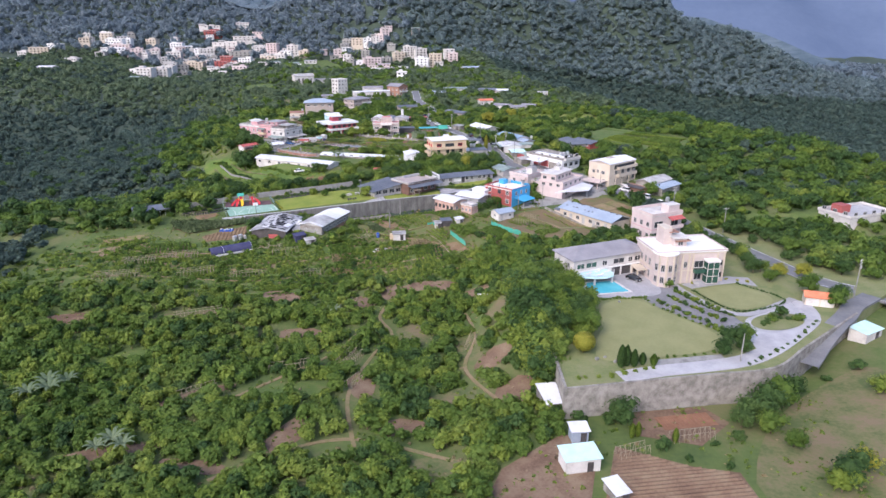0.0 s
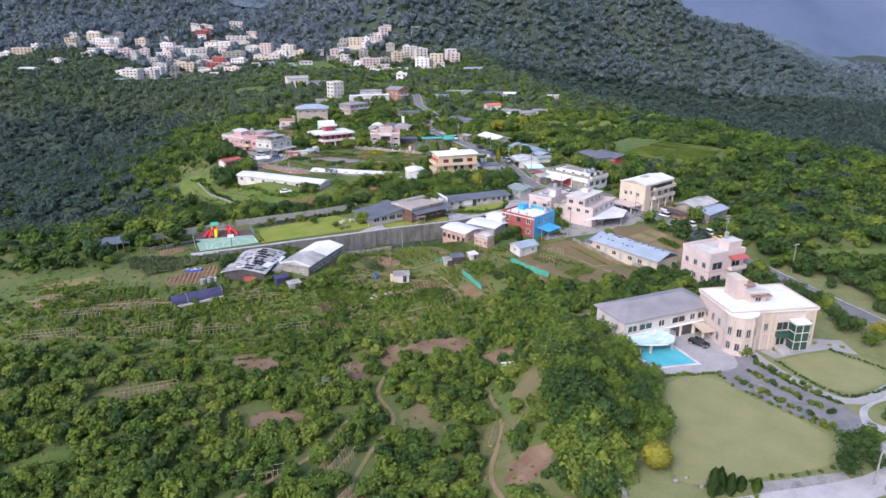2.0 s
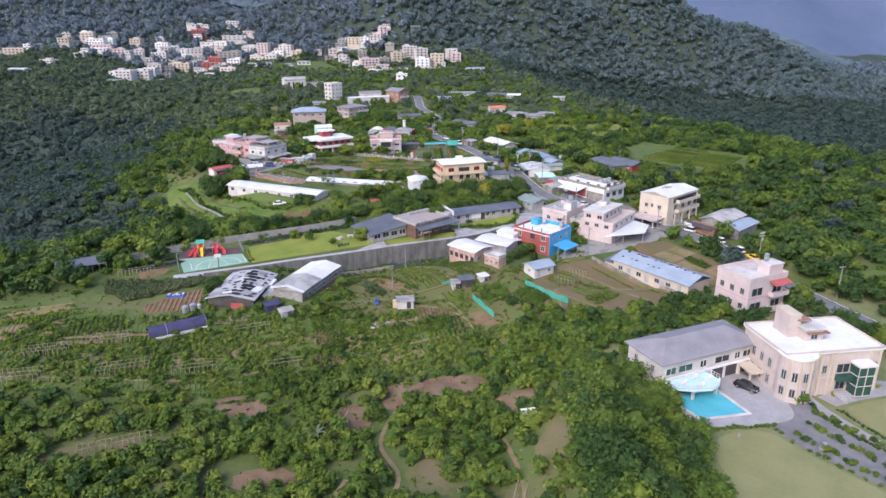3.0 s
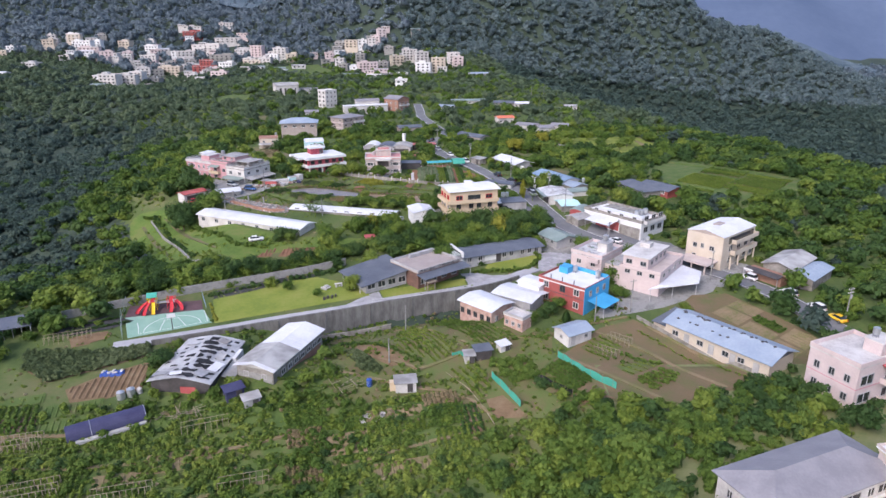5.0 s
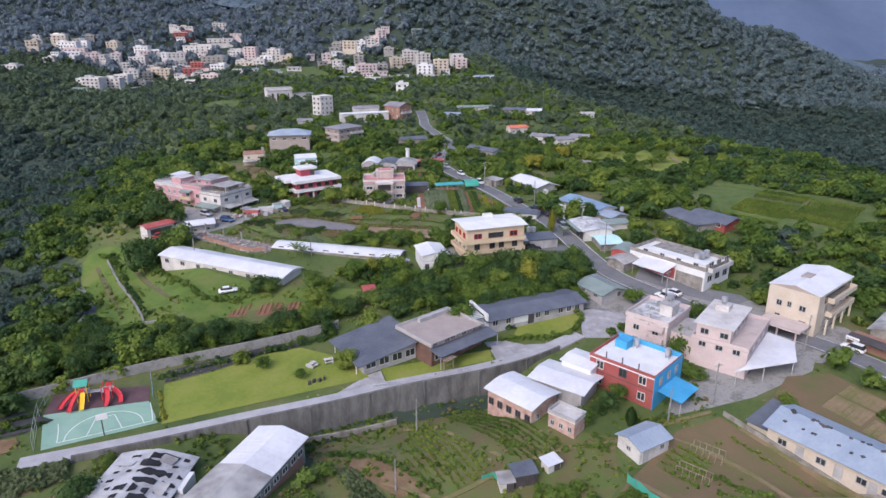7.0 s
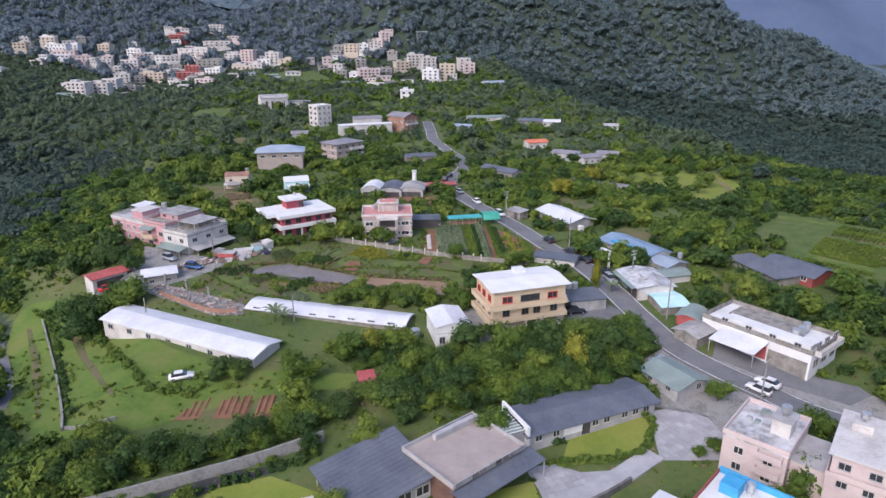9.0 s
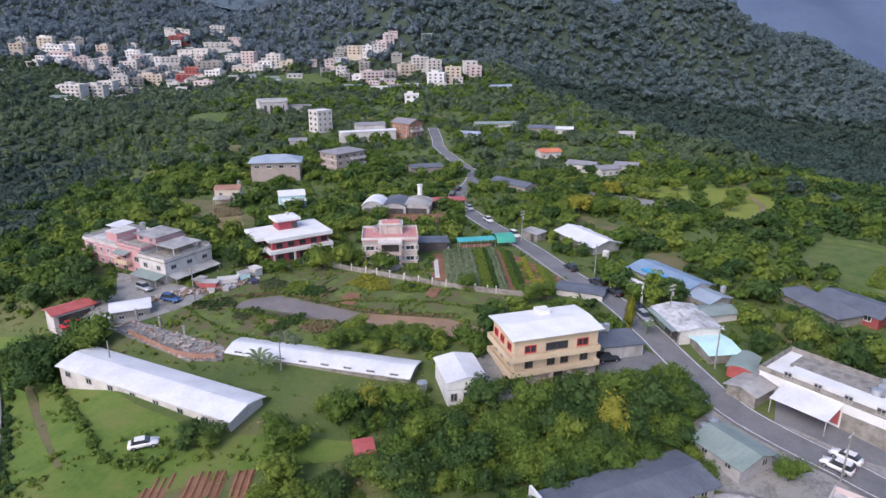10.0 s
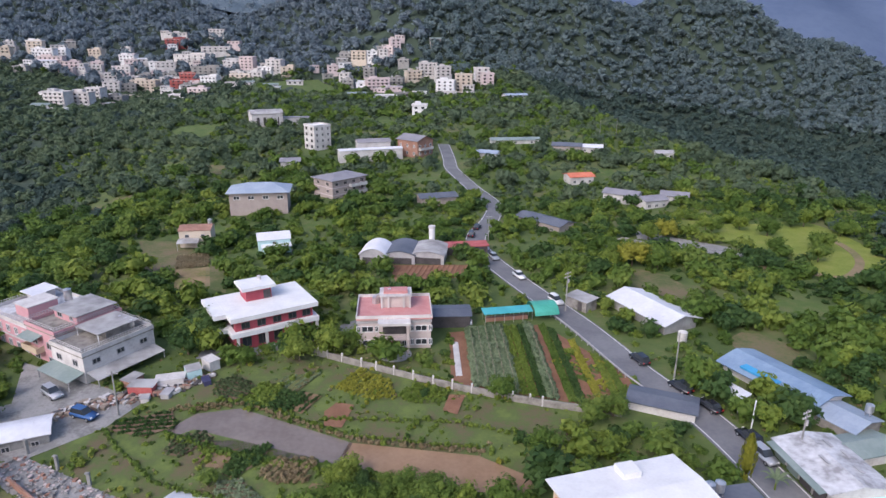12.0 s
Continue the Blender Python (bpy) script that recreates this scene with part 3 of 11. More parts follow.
PATCHES = {
    "court": ((-75.5, 223), (-59.5, 230), (-63.5, 236), (-80, 232)),
    "playground": ((-80, 232), (-63.5, 236), (-65.5, 241), (-81.5, 238)),
    "school_lawn": ((-58.8, 229.6), (-40, 237), (-25, 243.2), (-26.5, 247.2), (-33, 251.5), (-40, 254.6), (-47, 252), (-54, 246.4), (-62.8, 241.2)),
    "school_plaza": ((-32, 236.2), (-28.4, 240.6), (-25.3, 244.3), (-23.0, 245.8), (-22.0, 242.4), (-19.6, 240.6)),
    "gate_plaza": ((-2.4, 256.5), (2.2, 257.2), (5.9, 255.4), (14.4, 256.2), (16.5, 258.4), (8, 251.8), (-0.4, 248.8), (-0.9, 251.7)),
    "shrub_bed": ((-62.9, 241.8), (-54, 247), (-47, 252.6), (-40, 255.2), (-38, 257.2), (-47.5, 255.5), (-64, 246)),
    "junction_yard": ((50, 260.8), (54.2, 255.4), (59, 250), (63, 247.6), (70, 251), (79, 255.5), (76, 262), (66, 268), (61, 274.5), (52, 270)),
    "school_lawn_by_hall": ((-21.5, 242), (-1, 249.5), (-1.5, 253.5), (-23, 246.5)),
    "school_lawn_by_gate": ((3, 256.5), (15.5, 259), (19.5, 267), (17.5, 271.5), (6, 264.5)),
    "school_paving": ((18.5, 258), (20, 270), (24.5, 271), (29.5, 269.5), (31, 261.5), (29.5, 258)),
    "crossroads_yard": ((21.5, 272), (24, 286), (31, 291.5), (40, 284), (47, 277), (58, 270), (61, 262), (50, 263), (43, 268), (36, 262), (30.5, 262), (30, 268)),
    "shop_yard": ((36, 284), (41, 294), (46, 290), (52, 281), (60, 277), (62, 270), (52, 273), (44, 279)),
    "canopy_yard": ((27, 231), (36, 233.5), (45, 236.5), (60, 245), (64, 251), (56, 261), (50, 262), (40, 246), (31, 238)),
    "store_court": ((-10.4, 290), (-4.4, 291.5), (-7.4, 306), (-12, 304.5)),
    "garage_court": ((11, 296.5), (19, 298.5), (24.5, 304), (21.5, 308), (12.5, 304.4)),
    "school_yard": ((21, 271.5), (34, 284), (42.5, 275), (33.5, 267)),
    "villa_lawn": ((38.2, 148.4), (48.8, 151), (51.8, 144.4), (61.9, 130.7), (58.8, 123.2), (43.2, 120), (31, 118), (33, 127), (37, 136.8)),
    "villa_lawn_round": ((64.7, 156.3), (70.4, 158.4), (77.6, 160.4), (84.5, 149.5), (72.5, 143.3), (68.0, 146.8)),
    "garden_gravel": ((49.5, 151.7), (52.6, 144.9), (62.6, 131.4), (66, 127.5), (69.3, 135.5), (68.2, 140.5), (64.3, 145.5), (60.6, 154.5), (59.6, 161), (55, 157.5)),
    "villa_forecourt": ((66, 121.5), (72, 124.8), (80, 131.8), (88, 139.8), (90.5, 148.5), (86.5, 150.2), (84.6, 148), (80, 144.6), (74, 141), (69.8, 138.5), (67, 130)),
    "villa_terrace": ((62.8, 160.4), (64.6, 157.2), (70, 159.2), (77.6, 161.2), (82.4, 158.6), (82.6, 165), (77, 166)),
    "garden_strip": ((42.0, 116.6), (43.3, 119.2), (57.8, 121.6), (58.0, 119.5)),
    "villa_court": ((50, 172), (56, 172), (57, 156.5), (54, 152), (38, 150.5), (36, 157.5), (38, 164)),
    "field_front": ((30.5, 98.5), (42.5, 92.5), (49.5, 91), (50, 80), (24, 80)),
    "field_below_wall": ((37, 110), (51, 112), (54, 106), (46, 98.5), (34.5, 102)),
    "bare_slope": ((47, 80), (57.5, 102), (75, 118), (97, 127), (80, 80)),
    "bare_track": ((5, 82), (10, 93.5), (22, 102.5), (27.5, 98.5), (22, 80)),
    "field_by_hut": ((-34, 229.3), (-20, 235), (-3, 239.3), (6, 229), (17, 226), (15.5, 215.5), (9.5, 208), (14, 202), (20, 199), (20, 195.5), (9, 198), (2, 196), (-4, 194), (-6, 203), (-11, 205), (-23, 203), (-27, 204), (-31, 208), (-26, 212), (-30, 218)),
    "field_by_long_house": ((28, 227.5), (36.5, 231), (47, 216), (56, 204), (47, 202), (34, 197), (28, 196), (21.5, 199.5), (14.6, 202.4), (10.2, 208), (16.2, 215.5)),
    "field_behind_long_house": ((47.5, 235.5), (54, 243), (63, 244), (72.5, 227), (76, 218), (70, 206.5), (65.5, 211.5), (51, 231.5)),
    "field_ploughed": ((-79.2, 204.4), (-74.4, 209.5), (-67.2, 214.2), (-64.8, 204.8), (-70.4, 202), (-76.4, 200.6)),
    "field_maize": ((-94, 217.2), (-81, 217), (-69.6, 220), (-68.4, 216.4), (-75.8, 211.6), (-84, 206.6), (-91, 211)),
    "meadow_terrace": ((-120, 325), (-99, 317.5), (-64, 283.5), (-23.5, 280.5), (-23.5, 277.5), (-47.5, 274.5), (-60, 267), (-72.5, 262), (-80, 264), (-97, 281), (-112, 303)),
    "plot_red": ((-53.2, 268.2), (-52.8, 273.9), (-47.8, 274.6), (-47.4, 268.2)),
    "plot_red_west": ((-59.5, 267.6), (-57.2, 273.6), (-54.8, 273.8), (-55.4, 268)),
    "plot_red_east": ((-46.2, 268.4), (-46.6, 274.4), (-44, 274.9), (-43.4, 268.4)),
    "paved_strip": ((36.8, 432.8), (60.4, 417), (57.4, 411.2), (35.2, 424)),
    "field_beds": ((-20, 357.5), (-1, 362), (14, 337), (7.5, 330.5), (-19.5, 338)),
    "field_mid": ((-62.5, 340.5), (-50.5, 347), (-29.5, 341.5), (-16.5, 334.5), (-19.5, 327.5), (-37, 327.5)),
    "pond": ((-62.5, 323.6), (-59.5, 328), (-53, 329.6), (-34, 321.4), (-34.6, 316.6), (-49, 318.8)),
    "mud": ((-34.5, 321.5), (-15.5, 319), (-8, 314.5), (-9.5, 311.5), (-19.5, 312), (-35.5, 317)),
    "field_left": ((-73, 323), (-63, 325.5), (-36, 317), (-49, 310), (-59.5, 313)),
    "rubble_plot": ((-84.5, 314.5), (-80.5, 317.5), (-58.5, 307.5), (-57.5, 302.5), (-64, 302.5), (-80, 311.5)),
    "yard": ((-96, 343), (-69, 331.5), (-72, 324), (-80, 316.5), (-89, 316), (-99.5, 316), (-101, 323), (-90, 330)),
    "field_upper": ((-108.5, 415.5), (-96, 416), (-78, 397), (-71, 377), (-95, 389.5)),
    "field_behind_villa": ((-35.5, 398), (-13.5, 398.5), (-13, 390), (-33, 385.5)),
    "park": ((40, 439.5), (53, 449), (70, 441), (84, 444), (97, 448), (101, 425), (97, 400), (77, 389.5), (72, 398), (73, 410), (66, 420), (58, 424), (42, 433)),
    "field_terraced": ((78.5, 357), (94, 376.5), (130.5, 344), (124.5, 324.5), (96, 314), (75.5, 328)),
    "terraced_slope": ((-118, 172), (-82, 168), (-52, 165), (-40, 172), (-30, 183), (-12, 182), (0, 186), (6, 192), (2, 205), (-8, 212), (-30, 213), (-45, 208), (-62, 198), (-80, 196), (-96, 204), (-118, 206)),
    "field_on_hill": ((-215, 916), (-159.5, 940.5), (-126, 881.5), (-171.5, 832)),
}
VEGETABLES = ((-77, 320), (-60, 303), (-36, 305), (-12, 310), (4, 325), (8, 332), (-19, 339), (-30, 344), (-52, 349), (-63, 342), (-71, 330))
drape("vegetable_terraces", VEGETABLES, WEEDY_SOIL, 0.06, 2.5, "bright green vegetable terraces", "field")
SURFACE = {
    "court": (COURT, "green painted sports court surface"), "playground": (RUBBER, "dark red rubber playground surface"),
    "school_lawn": (BRIGHT_GRASS, "bright green school lawn"), "school_lawn_by_hall": (BRIGHT_GRASS, "bright green strip of lawn"),
    "school_lawn_by_gate": (BRIGHT_GRASS, "bright green lawn inside a hedge"), "school_paving": (PAVING, "pale grey paved forecourt"),
    "school_plaza": (PAVING, "pale slabs paving between school lawns"), "gate_plaza": (PAVING, "pale slabs paving inside the gate"), "shrub_bed": (BLACK_SOIL, "dark soil bed with shrubs along the wall"), "junction_yard": (CONCRETE, "grey concrete yard beside the road"), "school_yard": (CONCRETE, "grey concrete yard"), "crossroads_yard": (CONCRETE, "grey concrete yard at the crossroads"), "shop_yard": (ASPHALT, "grey asphalt yard before the shop"), "canopy_yard": (CONCRETE, "grey concrete yard under the canopy"), "store_court": (CONCRETE, "pale concrete court beside the store"), "garage_court": (ASPHALT, "dark asphalt court before the garage"), "villa_lawn": (GRASS, "large mown lawn"), "villa_lawn_round": (GRASS, "rounded mown lawn"),
    "garden_gravel": (GRAVEL, "dark grey gravel between clipped trees"), "villa_forecourt": (PAVING, "pale stone forecourt"), "villa_terrace": (PAVING, "pale stone terrace before the villa"), "garden_strip": (CONCRETE, "bare grey garden strip"), "villa_court": (PAVING, "pale paved court by the pool"), "field_front": (SOIL, "ploughed brown field"), "field_below_wall": (SOIL, "bare brown field below the wall"),
    "bare_slope": (DRY_FIELD, "bare brown slope with thin grass"), "bare_track": (SOIL, "bare brown earth track"), "field_by_hut": (OLIVE_FIELD, "weedy vegetable field"),
    "field_by_long_house": (BROWN_FIELD, "dry weedy field"), "field_behind_long_house": (BROWN_FIELD, "dry weedy field"), "field_ploughed": (TILLED, "ploughed brown field"),
    "field_maize": (SOIL, "green maize field"), "meadow_terrace": (MEADOW, "grassy terrace"),
    "plot_red": (RED_SOIL, "tilled red soil plot"), "plot_red_west": (RED_SOIL, "narrow tilled red soil plot"), "plot_red_east": (RED_SOIL, "narrow tilled red soil plot"), "paved_strip": (CONCRETE, "pale concrete paved strip in the park"), "field_beds": (RED_SOIL, "red soil vegetable field"), "field_mid": (WEEDY_SOIL, "green vegetable terrace"),
    "pond": (WATER, "shallow brown flooded field"), "mud": (MUD, "wet brown mud field"), "field_left": (WEEDY_SOIL, "green vegetable field"),
    "rubble_plot": (CONCRETE, "grey rubble plot"), "yard": (CONCRETE, "grey concrete yard"), "field_upper": (DRY_FIELD, "pale terraced field"),
    "field_behind_villa": (RED_SOIL, "red soil field"), "park": (BRIGHT_GRASS, "bright green park lawn"), "field_terraced": (TERRACE, "green terraced field"),
    "terraced_slope": (TERRACE, "green grassy terraces of small plots"), "field_on_hill": (TERRACE, "green hillside field"),
}
DRAPED = {}
for name, outline in PATCHES.items():
    mat, words = SURFACE[name]
    if "villa_lawn" in name or name in ("park", "bare_slope", "meadow_terrace", "villa_court", "villa_forecourt"):
        for _ in range(2):
            outline = [tuple(a[i] * k + b[i] * (1 - k) for i in (0, 1)) for a, b in zip(outline, outline[1:] + outline[:1]) for k in (0.75, 0.25)]
    DRAPED[name] = drape(name, outline, mat, {"garden_gravel": 0.055, "villa_forecourt": 0.065, "villa_terrace": 0.075, "garden_strip": 0.085, "junction_yard": 0.07, "shrub_bed": 0.08, "school_plaza": 0.085, "gate_plaza": 0.09, "terraced_slope": 0.07, "crossroads_yard": 0.05, "shop_yard": 0.045, "canopy_yard": 0.055, "store_court": 0.12, "garage_court": 0.12}.get(name, 0.1), 2.5 if outline[0][1] < 500 else 12, words, "field" if "field" in name or "plot" in name else "ground")

ROAD = [(150, 140), (112.5, 153.5), (100, 163), (94, 180), (88, 200), (80.5, 223), (77.5, 233.5), (73.5, 245.5), (66, 256), (56, 264), (47, 270), (42, 276), (37, 281.5), (31.5, 289.5), (27.5, 302.5), (24.5, 315), (20.5, 328.5), (14, 342), (7, 362), (-1, 381), (-10, 405), (-12.5, 422.5), (-7, 445), (-4.5, 469), (-12, 494), (-19.5, 522.5), (-21, 545), (-24, 580)]
road, road_mid, road_nrm, road_z = ribbon("road", ROAD, 6.2, ASPHALT, 0.14, "grey asphalt road", "road")
LANE = [(108, 152), (100, 146), (94, 139.5), (84, 130.2), (76, 121.5)]
ribbon("lane", LANE, 4.5, ASPHALT, 0.3, "grey asphalt lane below the wall", "road")
SCHOOL_LANE = [(-77, 219.5), (-58.5, 226.0), (-45, 231), (-31, 236), (-19, 241), (-3, 246.5), (8, 252), (18, 259.5)]
ribbon("school_path", SCHOOL_LANE, 3.4, PAVING, 0.16, "pale concrete path above the retaining wall", "path", uphill=3.0)
line = smooth_line(SCHOOL_LANE)
nrm = sides(line)
bm, rows = B(), []
for (px, py), (ux, uy) in zip(line[4:-4, :2], nrm[4:-4]):
    high = float(ground_z(px + ux * 3, py + uy * 3)) + 0.75
    rows.append([bm.verts.new((px - ux * s, py - uy * s, q)) for s, q in ((1.35, -6), (1.35, high), (1.75, high), (1.95, -6))])
for a, b in zip(rows, rows[1:]):
    for i in range(4):
        bm.faces.new((a[i], a[(i + 1) % 4], b[(i + 1) % 4], b[i]))
bm.faces.new(rows[0])
bm.faces.new(rows[-1][::-1])
school_wall = tagged(part("school_retaining_wall", bm, STREAKED), "rain-streaked dark grey concrete retaining wall", "wall", "", "structure")
for (px, py), (ux, uy) in list(zip(line[4:-4, :2], nrm[4:-4]))[2::5]:
    high = float(ground_z(px + ux * 3, py + uy * 3)) + 0.72
    part("wall_pier", box(B(), px - ux * 1.86, py - uy * 1.86, -6, 0.34, 0.34, high + 6, math.degrees(math.atan2(uy, ux))), STREAKED, school_wall)

DRIVE = [(34.5, 112.4), (42.3, 114.6), (58.8, 118.0), (67.3, 122.2), (77.0, 130.2), (86.0, 139.3), (88, 148)]
ribbon("driveway", DRIVE, 4.2, PAVING, 0.1, "pale stone driveway", "path")
ribbon("garden_path", [(60.9, 160.5), (61.8, 155.4), (65.6, 146), (69.6, 141.4), (74.2, 142.0), (80, 145.6), (87.5, 150.6)], 1.9, PAVING, 0.13, "pale garden path", "path")

drape("garden_island", [(77.2 + 6.6 * math.cos(a) - 1.6 * math.sin(a), 137.2 + 3.6 * math.sin(a) + 2.8 * math.cos(a)) for a in np.linspace(0, 6.283, 25)[:-1]], GARDEN, 0.2, 2.5, "oval grassy island in the forecourt", "ground")
ribbon("park_path", [(60, 400), (70.7, 395.5), (78, 392.5), (88, 403), (93, 416), (94, 434)], 2.2, DRY_EARTH, 0.16, "pale park path", "path")
for line in ([(-110, 311.6), (-94, 287.1), (-84, 271.4)], [(-102, 312.2), (-83.4, 288), (-72.5, 275.1)]):
    ribbon("worn_track", line, 1.5, DRY_FIELD, 0.13, "worn brown track over the grass", "path", skirt=0.2)
tagged(wall_along("ledge_wall", [(-37, 230.0), (-30.8, 231.7), (-25.5, 233.2), (-19.5, 235.6)], 1.1, 0.4, OLD_CONCRETE), "low grey concrete ledge wall", "wall", "", "structure")
# wooded mountainside behind the far village, with haze painted into its colour
bm, rows = B(), []
for x in np.linspace(-3200, 900, 165):
    crest = 70 + 420 / (1 + math.exp((x + 230) / 130)) + 22 * math.sin(x / 130) + 9 * math.sin(x / 47 + 1)
    row = []
    for k in range(10):
        px, py = x + 18 * math.sin(k * 2.1), 1340 + 150 * k + 45 * math.sin(x / 170 + k * 0.5) + 16 * math.sin(x / 43 + k)
        rise = -60 + (crest + 60) * math.sin(k / 9 * math.pi / 2)
        row.append(bm.verts.new((px, py, max(rise, float(land_z(px, py)) + 6) if x < -20 else rise)))
    rows.append(row)
for a, b in zip(rows, rows[1:]):
    for i in range(9):
        bm.faces.new((a[i], b[i], b[i + 1], a[i + 1]))
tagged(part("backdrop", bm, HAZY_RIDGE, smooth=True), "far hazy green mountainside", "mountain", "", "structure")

# far ridges that close the view, blue haze painted into their colour
for k, (dist, top, seed) in enumerate(((2900, 330, 1.0), (3900, 520, 4.0))):
    xs = np.linspace(-4200, 4200, 141)
    crest = top * (0.8 + 0.16 * np.sin(xs / 420 + seed) + 0.09 * np.sin(xs / 150 + 2 * seed) + 0.04 * np.sin(xs / 61)) + np.clip(np.abs(xs - 200) - 500, 0, 2000) * 0.05
    bm, rows = B(), []
    for x, c in zip(xs, crest):
        rows.append([bm.verts.new((x, dist - 700 + 90 * math.sin(x / 230), -120)), bm.verts.new((x, dist - 260 + 60 * math.sin(x / 120 + seed), c * 0.55)), bm.verts.new((x, dist, c)), bm.verts.new((x, dist + 500, -120))])
    for a, b in zip(rows, rows[1:]):
        for i in range(3):
            bm.faces.new((a[i], b[i], b[i + 1], a[i + 1]))
    tagged(part("backdrop", bm, FAR_RIDGE, smooth=True), "far mountain ridge tinted haze blue", "mountain", "", "structure")


# ---- houses ----
def storey_rows(ob, w, d, sides_counts, floors, ww=1.3, wh=1.4, sill=0.9, gap=3.1, glass=None, trim=None, base=0.0, start=0.04, end=0.96):
    for side, count in sides_counts.items():
        for k in range(floors):
            windows_on(ob, w, d, side, base + k * gap + sill, count, ww, wh, glass, trim, start, end)


def door(parent, x, y, z, w, h, rot, mat=None):
    bm = box(B(), 0, -0.04, 0, w, 0.1, h)
    for k in (-1, 1):
        box(bm, k * (w / 2 + 0.06), -0.06, 0, 0.12, 0.16, h + 0.12)
    box(bm, 0, -0.06, h, w, 0.16, 0.12)
    ob = part("door", bm, mat or DARK_TRIM, parent)
    ob.matrix_basis = pose(x, y, z, 0, 0, rot)
    return ob


def block(parent, name, x, y, z, w, d, h, mat, label=""):
    return part(name, box(B(), x, y, z, w, d, h), mat, parent, label)


def band(parent, w, d, z, h, mat, out=0.12, name="cornice"):
    """A moulding that runs round a house."""
    bm = B()
    for s in (-1, 1):
        box(bm, 0, s * (d / 2 + out / 2), z, w + 2 * out, out, h)
        box(bm, s * (w / 2 + out / 2), 0, z, out, d, h)
    return part(name, bm, mat, parent)


def canopy(parent, x, y, z, w, d, mat, slope=0.4, posts=True, name="canopy", rot=0.0, post_h=2.6):
    """A lean-to roof, low at its front, on thin posts."""
    bm = B()
    prism(bm, [(-d / 2, 0), (d / 2, slope), (d / 2, slope + 0.1), (-d / 2, 0.1)], w)
    ob = part(name, bm, mat, parent)
    ob.matrix_basis = pose(x, y, z, 0, 0, rot)
    if posts:
        for s in (-1, 1):
            post = part("post", box(B(), s * (w / 2 - 0.2), -d / 2 + 0.2, -post_h, 0.12, 0.12, post_h), GREY_TRIM, ob)
    return ob


def rail(parent, x0, y0, x1, y1, z, h=0.9, mat=None, name="railing"):
    """A handrail with balusters between two points."""
    bm = B()
    n = max(2, int(math.hypot(x1 - x0, y1 - y0) / 0.5))
    for k in (0.45, 1.0):
        beam(bm, (x0, y0, z + h * k), (x1, y1, z + h * k), 0.06)
    for i in range(n + 1):
        t = i / n
        beam(bm, (x0 + (x1 - x0) * t, y0 + (y1 - y0) * t, z), (x0 + (x1 - x0) * t, y0 + (y1 - y0) * t, z + h), 0.05)
    return part(name, bm, mat or STEEL, parent)


def make_annexe():
    w, d = 23.5, 9.5
    ob, h = house("villa_annexe", 43.6, 170.8, w, d, 22.5, 4.8, "white two-storey annexe with a grey hipped roof beside the pool", wall=OFF_WHITE)
    hip_roof(ob, w, d, h, 2.3, GREY_ROOF, 0.7)
    for x, ww in ((-9.6, 2.4), (-6.2, 3.4), (-2.0, 1.6), (2.6, 3.6), (6.4, 1.4), (8.9, 2.2)):
        window(ob, x, -d / 2, 3.4, ww, 1.5, 0, GREEN_GLASS if x < -4 else GLASS, OFF_WHITE)
    windows_on(ob, w, d, "l", 3.4, 2, 0.9, 1.4)
    windows_on(ob, w, d, "l", 0.7, 1, 0.9, 1.2)
    # open car shelter on the ground floor; a dark panel paints its inner shade
    block(ob, "garage_opening", 5.2, -d / 2 - 0.02, 0.0, 10.5, 0.06, 2.5, DARK_TRIM, "dark panel painted as shade in the garage bay")
    for x in (0.0, 3.4, 6.9, 10.4):
        block(ob, "column", x, -d / 2 - 0.15, 0, 0.4, 0.4, 2.6, OFF_WHITE)
    block(ob, "ledge", 0, -d / 2 - 0.2, 2.6, w, 0.4, 0.3, WHITE)
    # sun terrace over the pool
    bm = B()
    profile = [(-11.2, -4.75), (-1.6, -4.75), (-1.2, -8.2), (-2.6, -9.8), (-5.0, -10.4), (-8.2, -9.4), (-11.2, -7.6)]
    low, high = [bm.verts.new((x, y, 2.1)) for x, y in profile], [bm.verts.new((x, y, 2.5)) for x, y in profile]
    bm.faces.new(high)
    bm.faces.new(low[::-1])
    for i in range(7):
        bm.faces.new((low[i], low[(i + 1) % 7], high[(i + 1) % 7], high[i]))
    terrace = part("terrace", bm, PALE_AQUA, ob, "pale blue-green sun terrace")
    for (x0, y0), (x1, y1) in zip(profile[1:], profile[2:] + profile[:1]):
        if y0 < -4.8 or y1 < -4.8:
            rail(terrace, x0, y0, x1, y1, 2.5, 0.9, WHITE)
    for x, y in ((-2.4, -9.0), (-7.8, -8.9)):
        block(terrace, "column", x, y, -0.4, 0.4, 0.4, 2.5, OFF_WHITE)
    bm = B()
    for k in range(12):
        box(bm, -11.9 - k * 0.0, -5.0 - 0.36 * k, 2.1 - 0.18 * k - 0.2, 1.3, 0.36, 0.2)
    part("stair", bm, OFF_WHITE, ob)
    rail(ob, -12.5, -5, -12.5, -9.3, 1.2, 1.0, WHITE)


PALE_AQUA = material("pale_aqua_deck", [(0.42, 0.62, 0.62), (0.52, 0.7, 0.7)], scale=2, rough=0.6)
make_annexe()


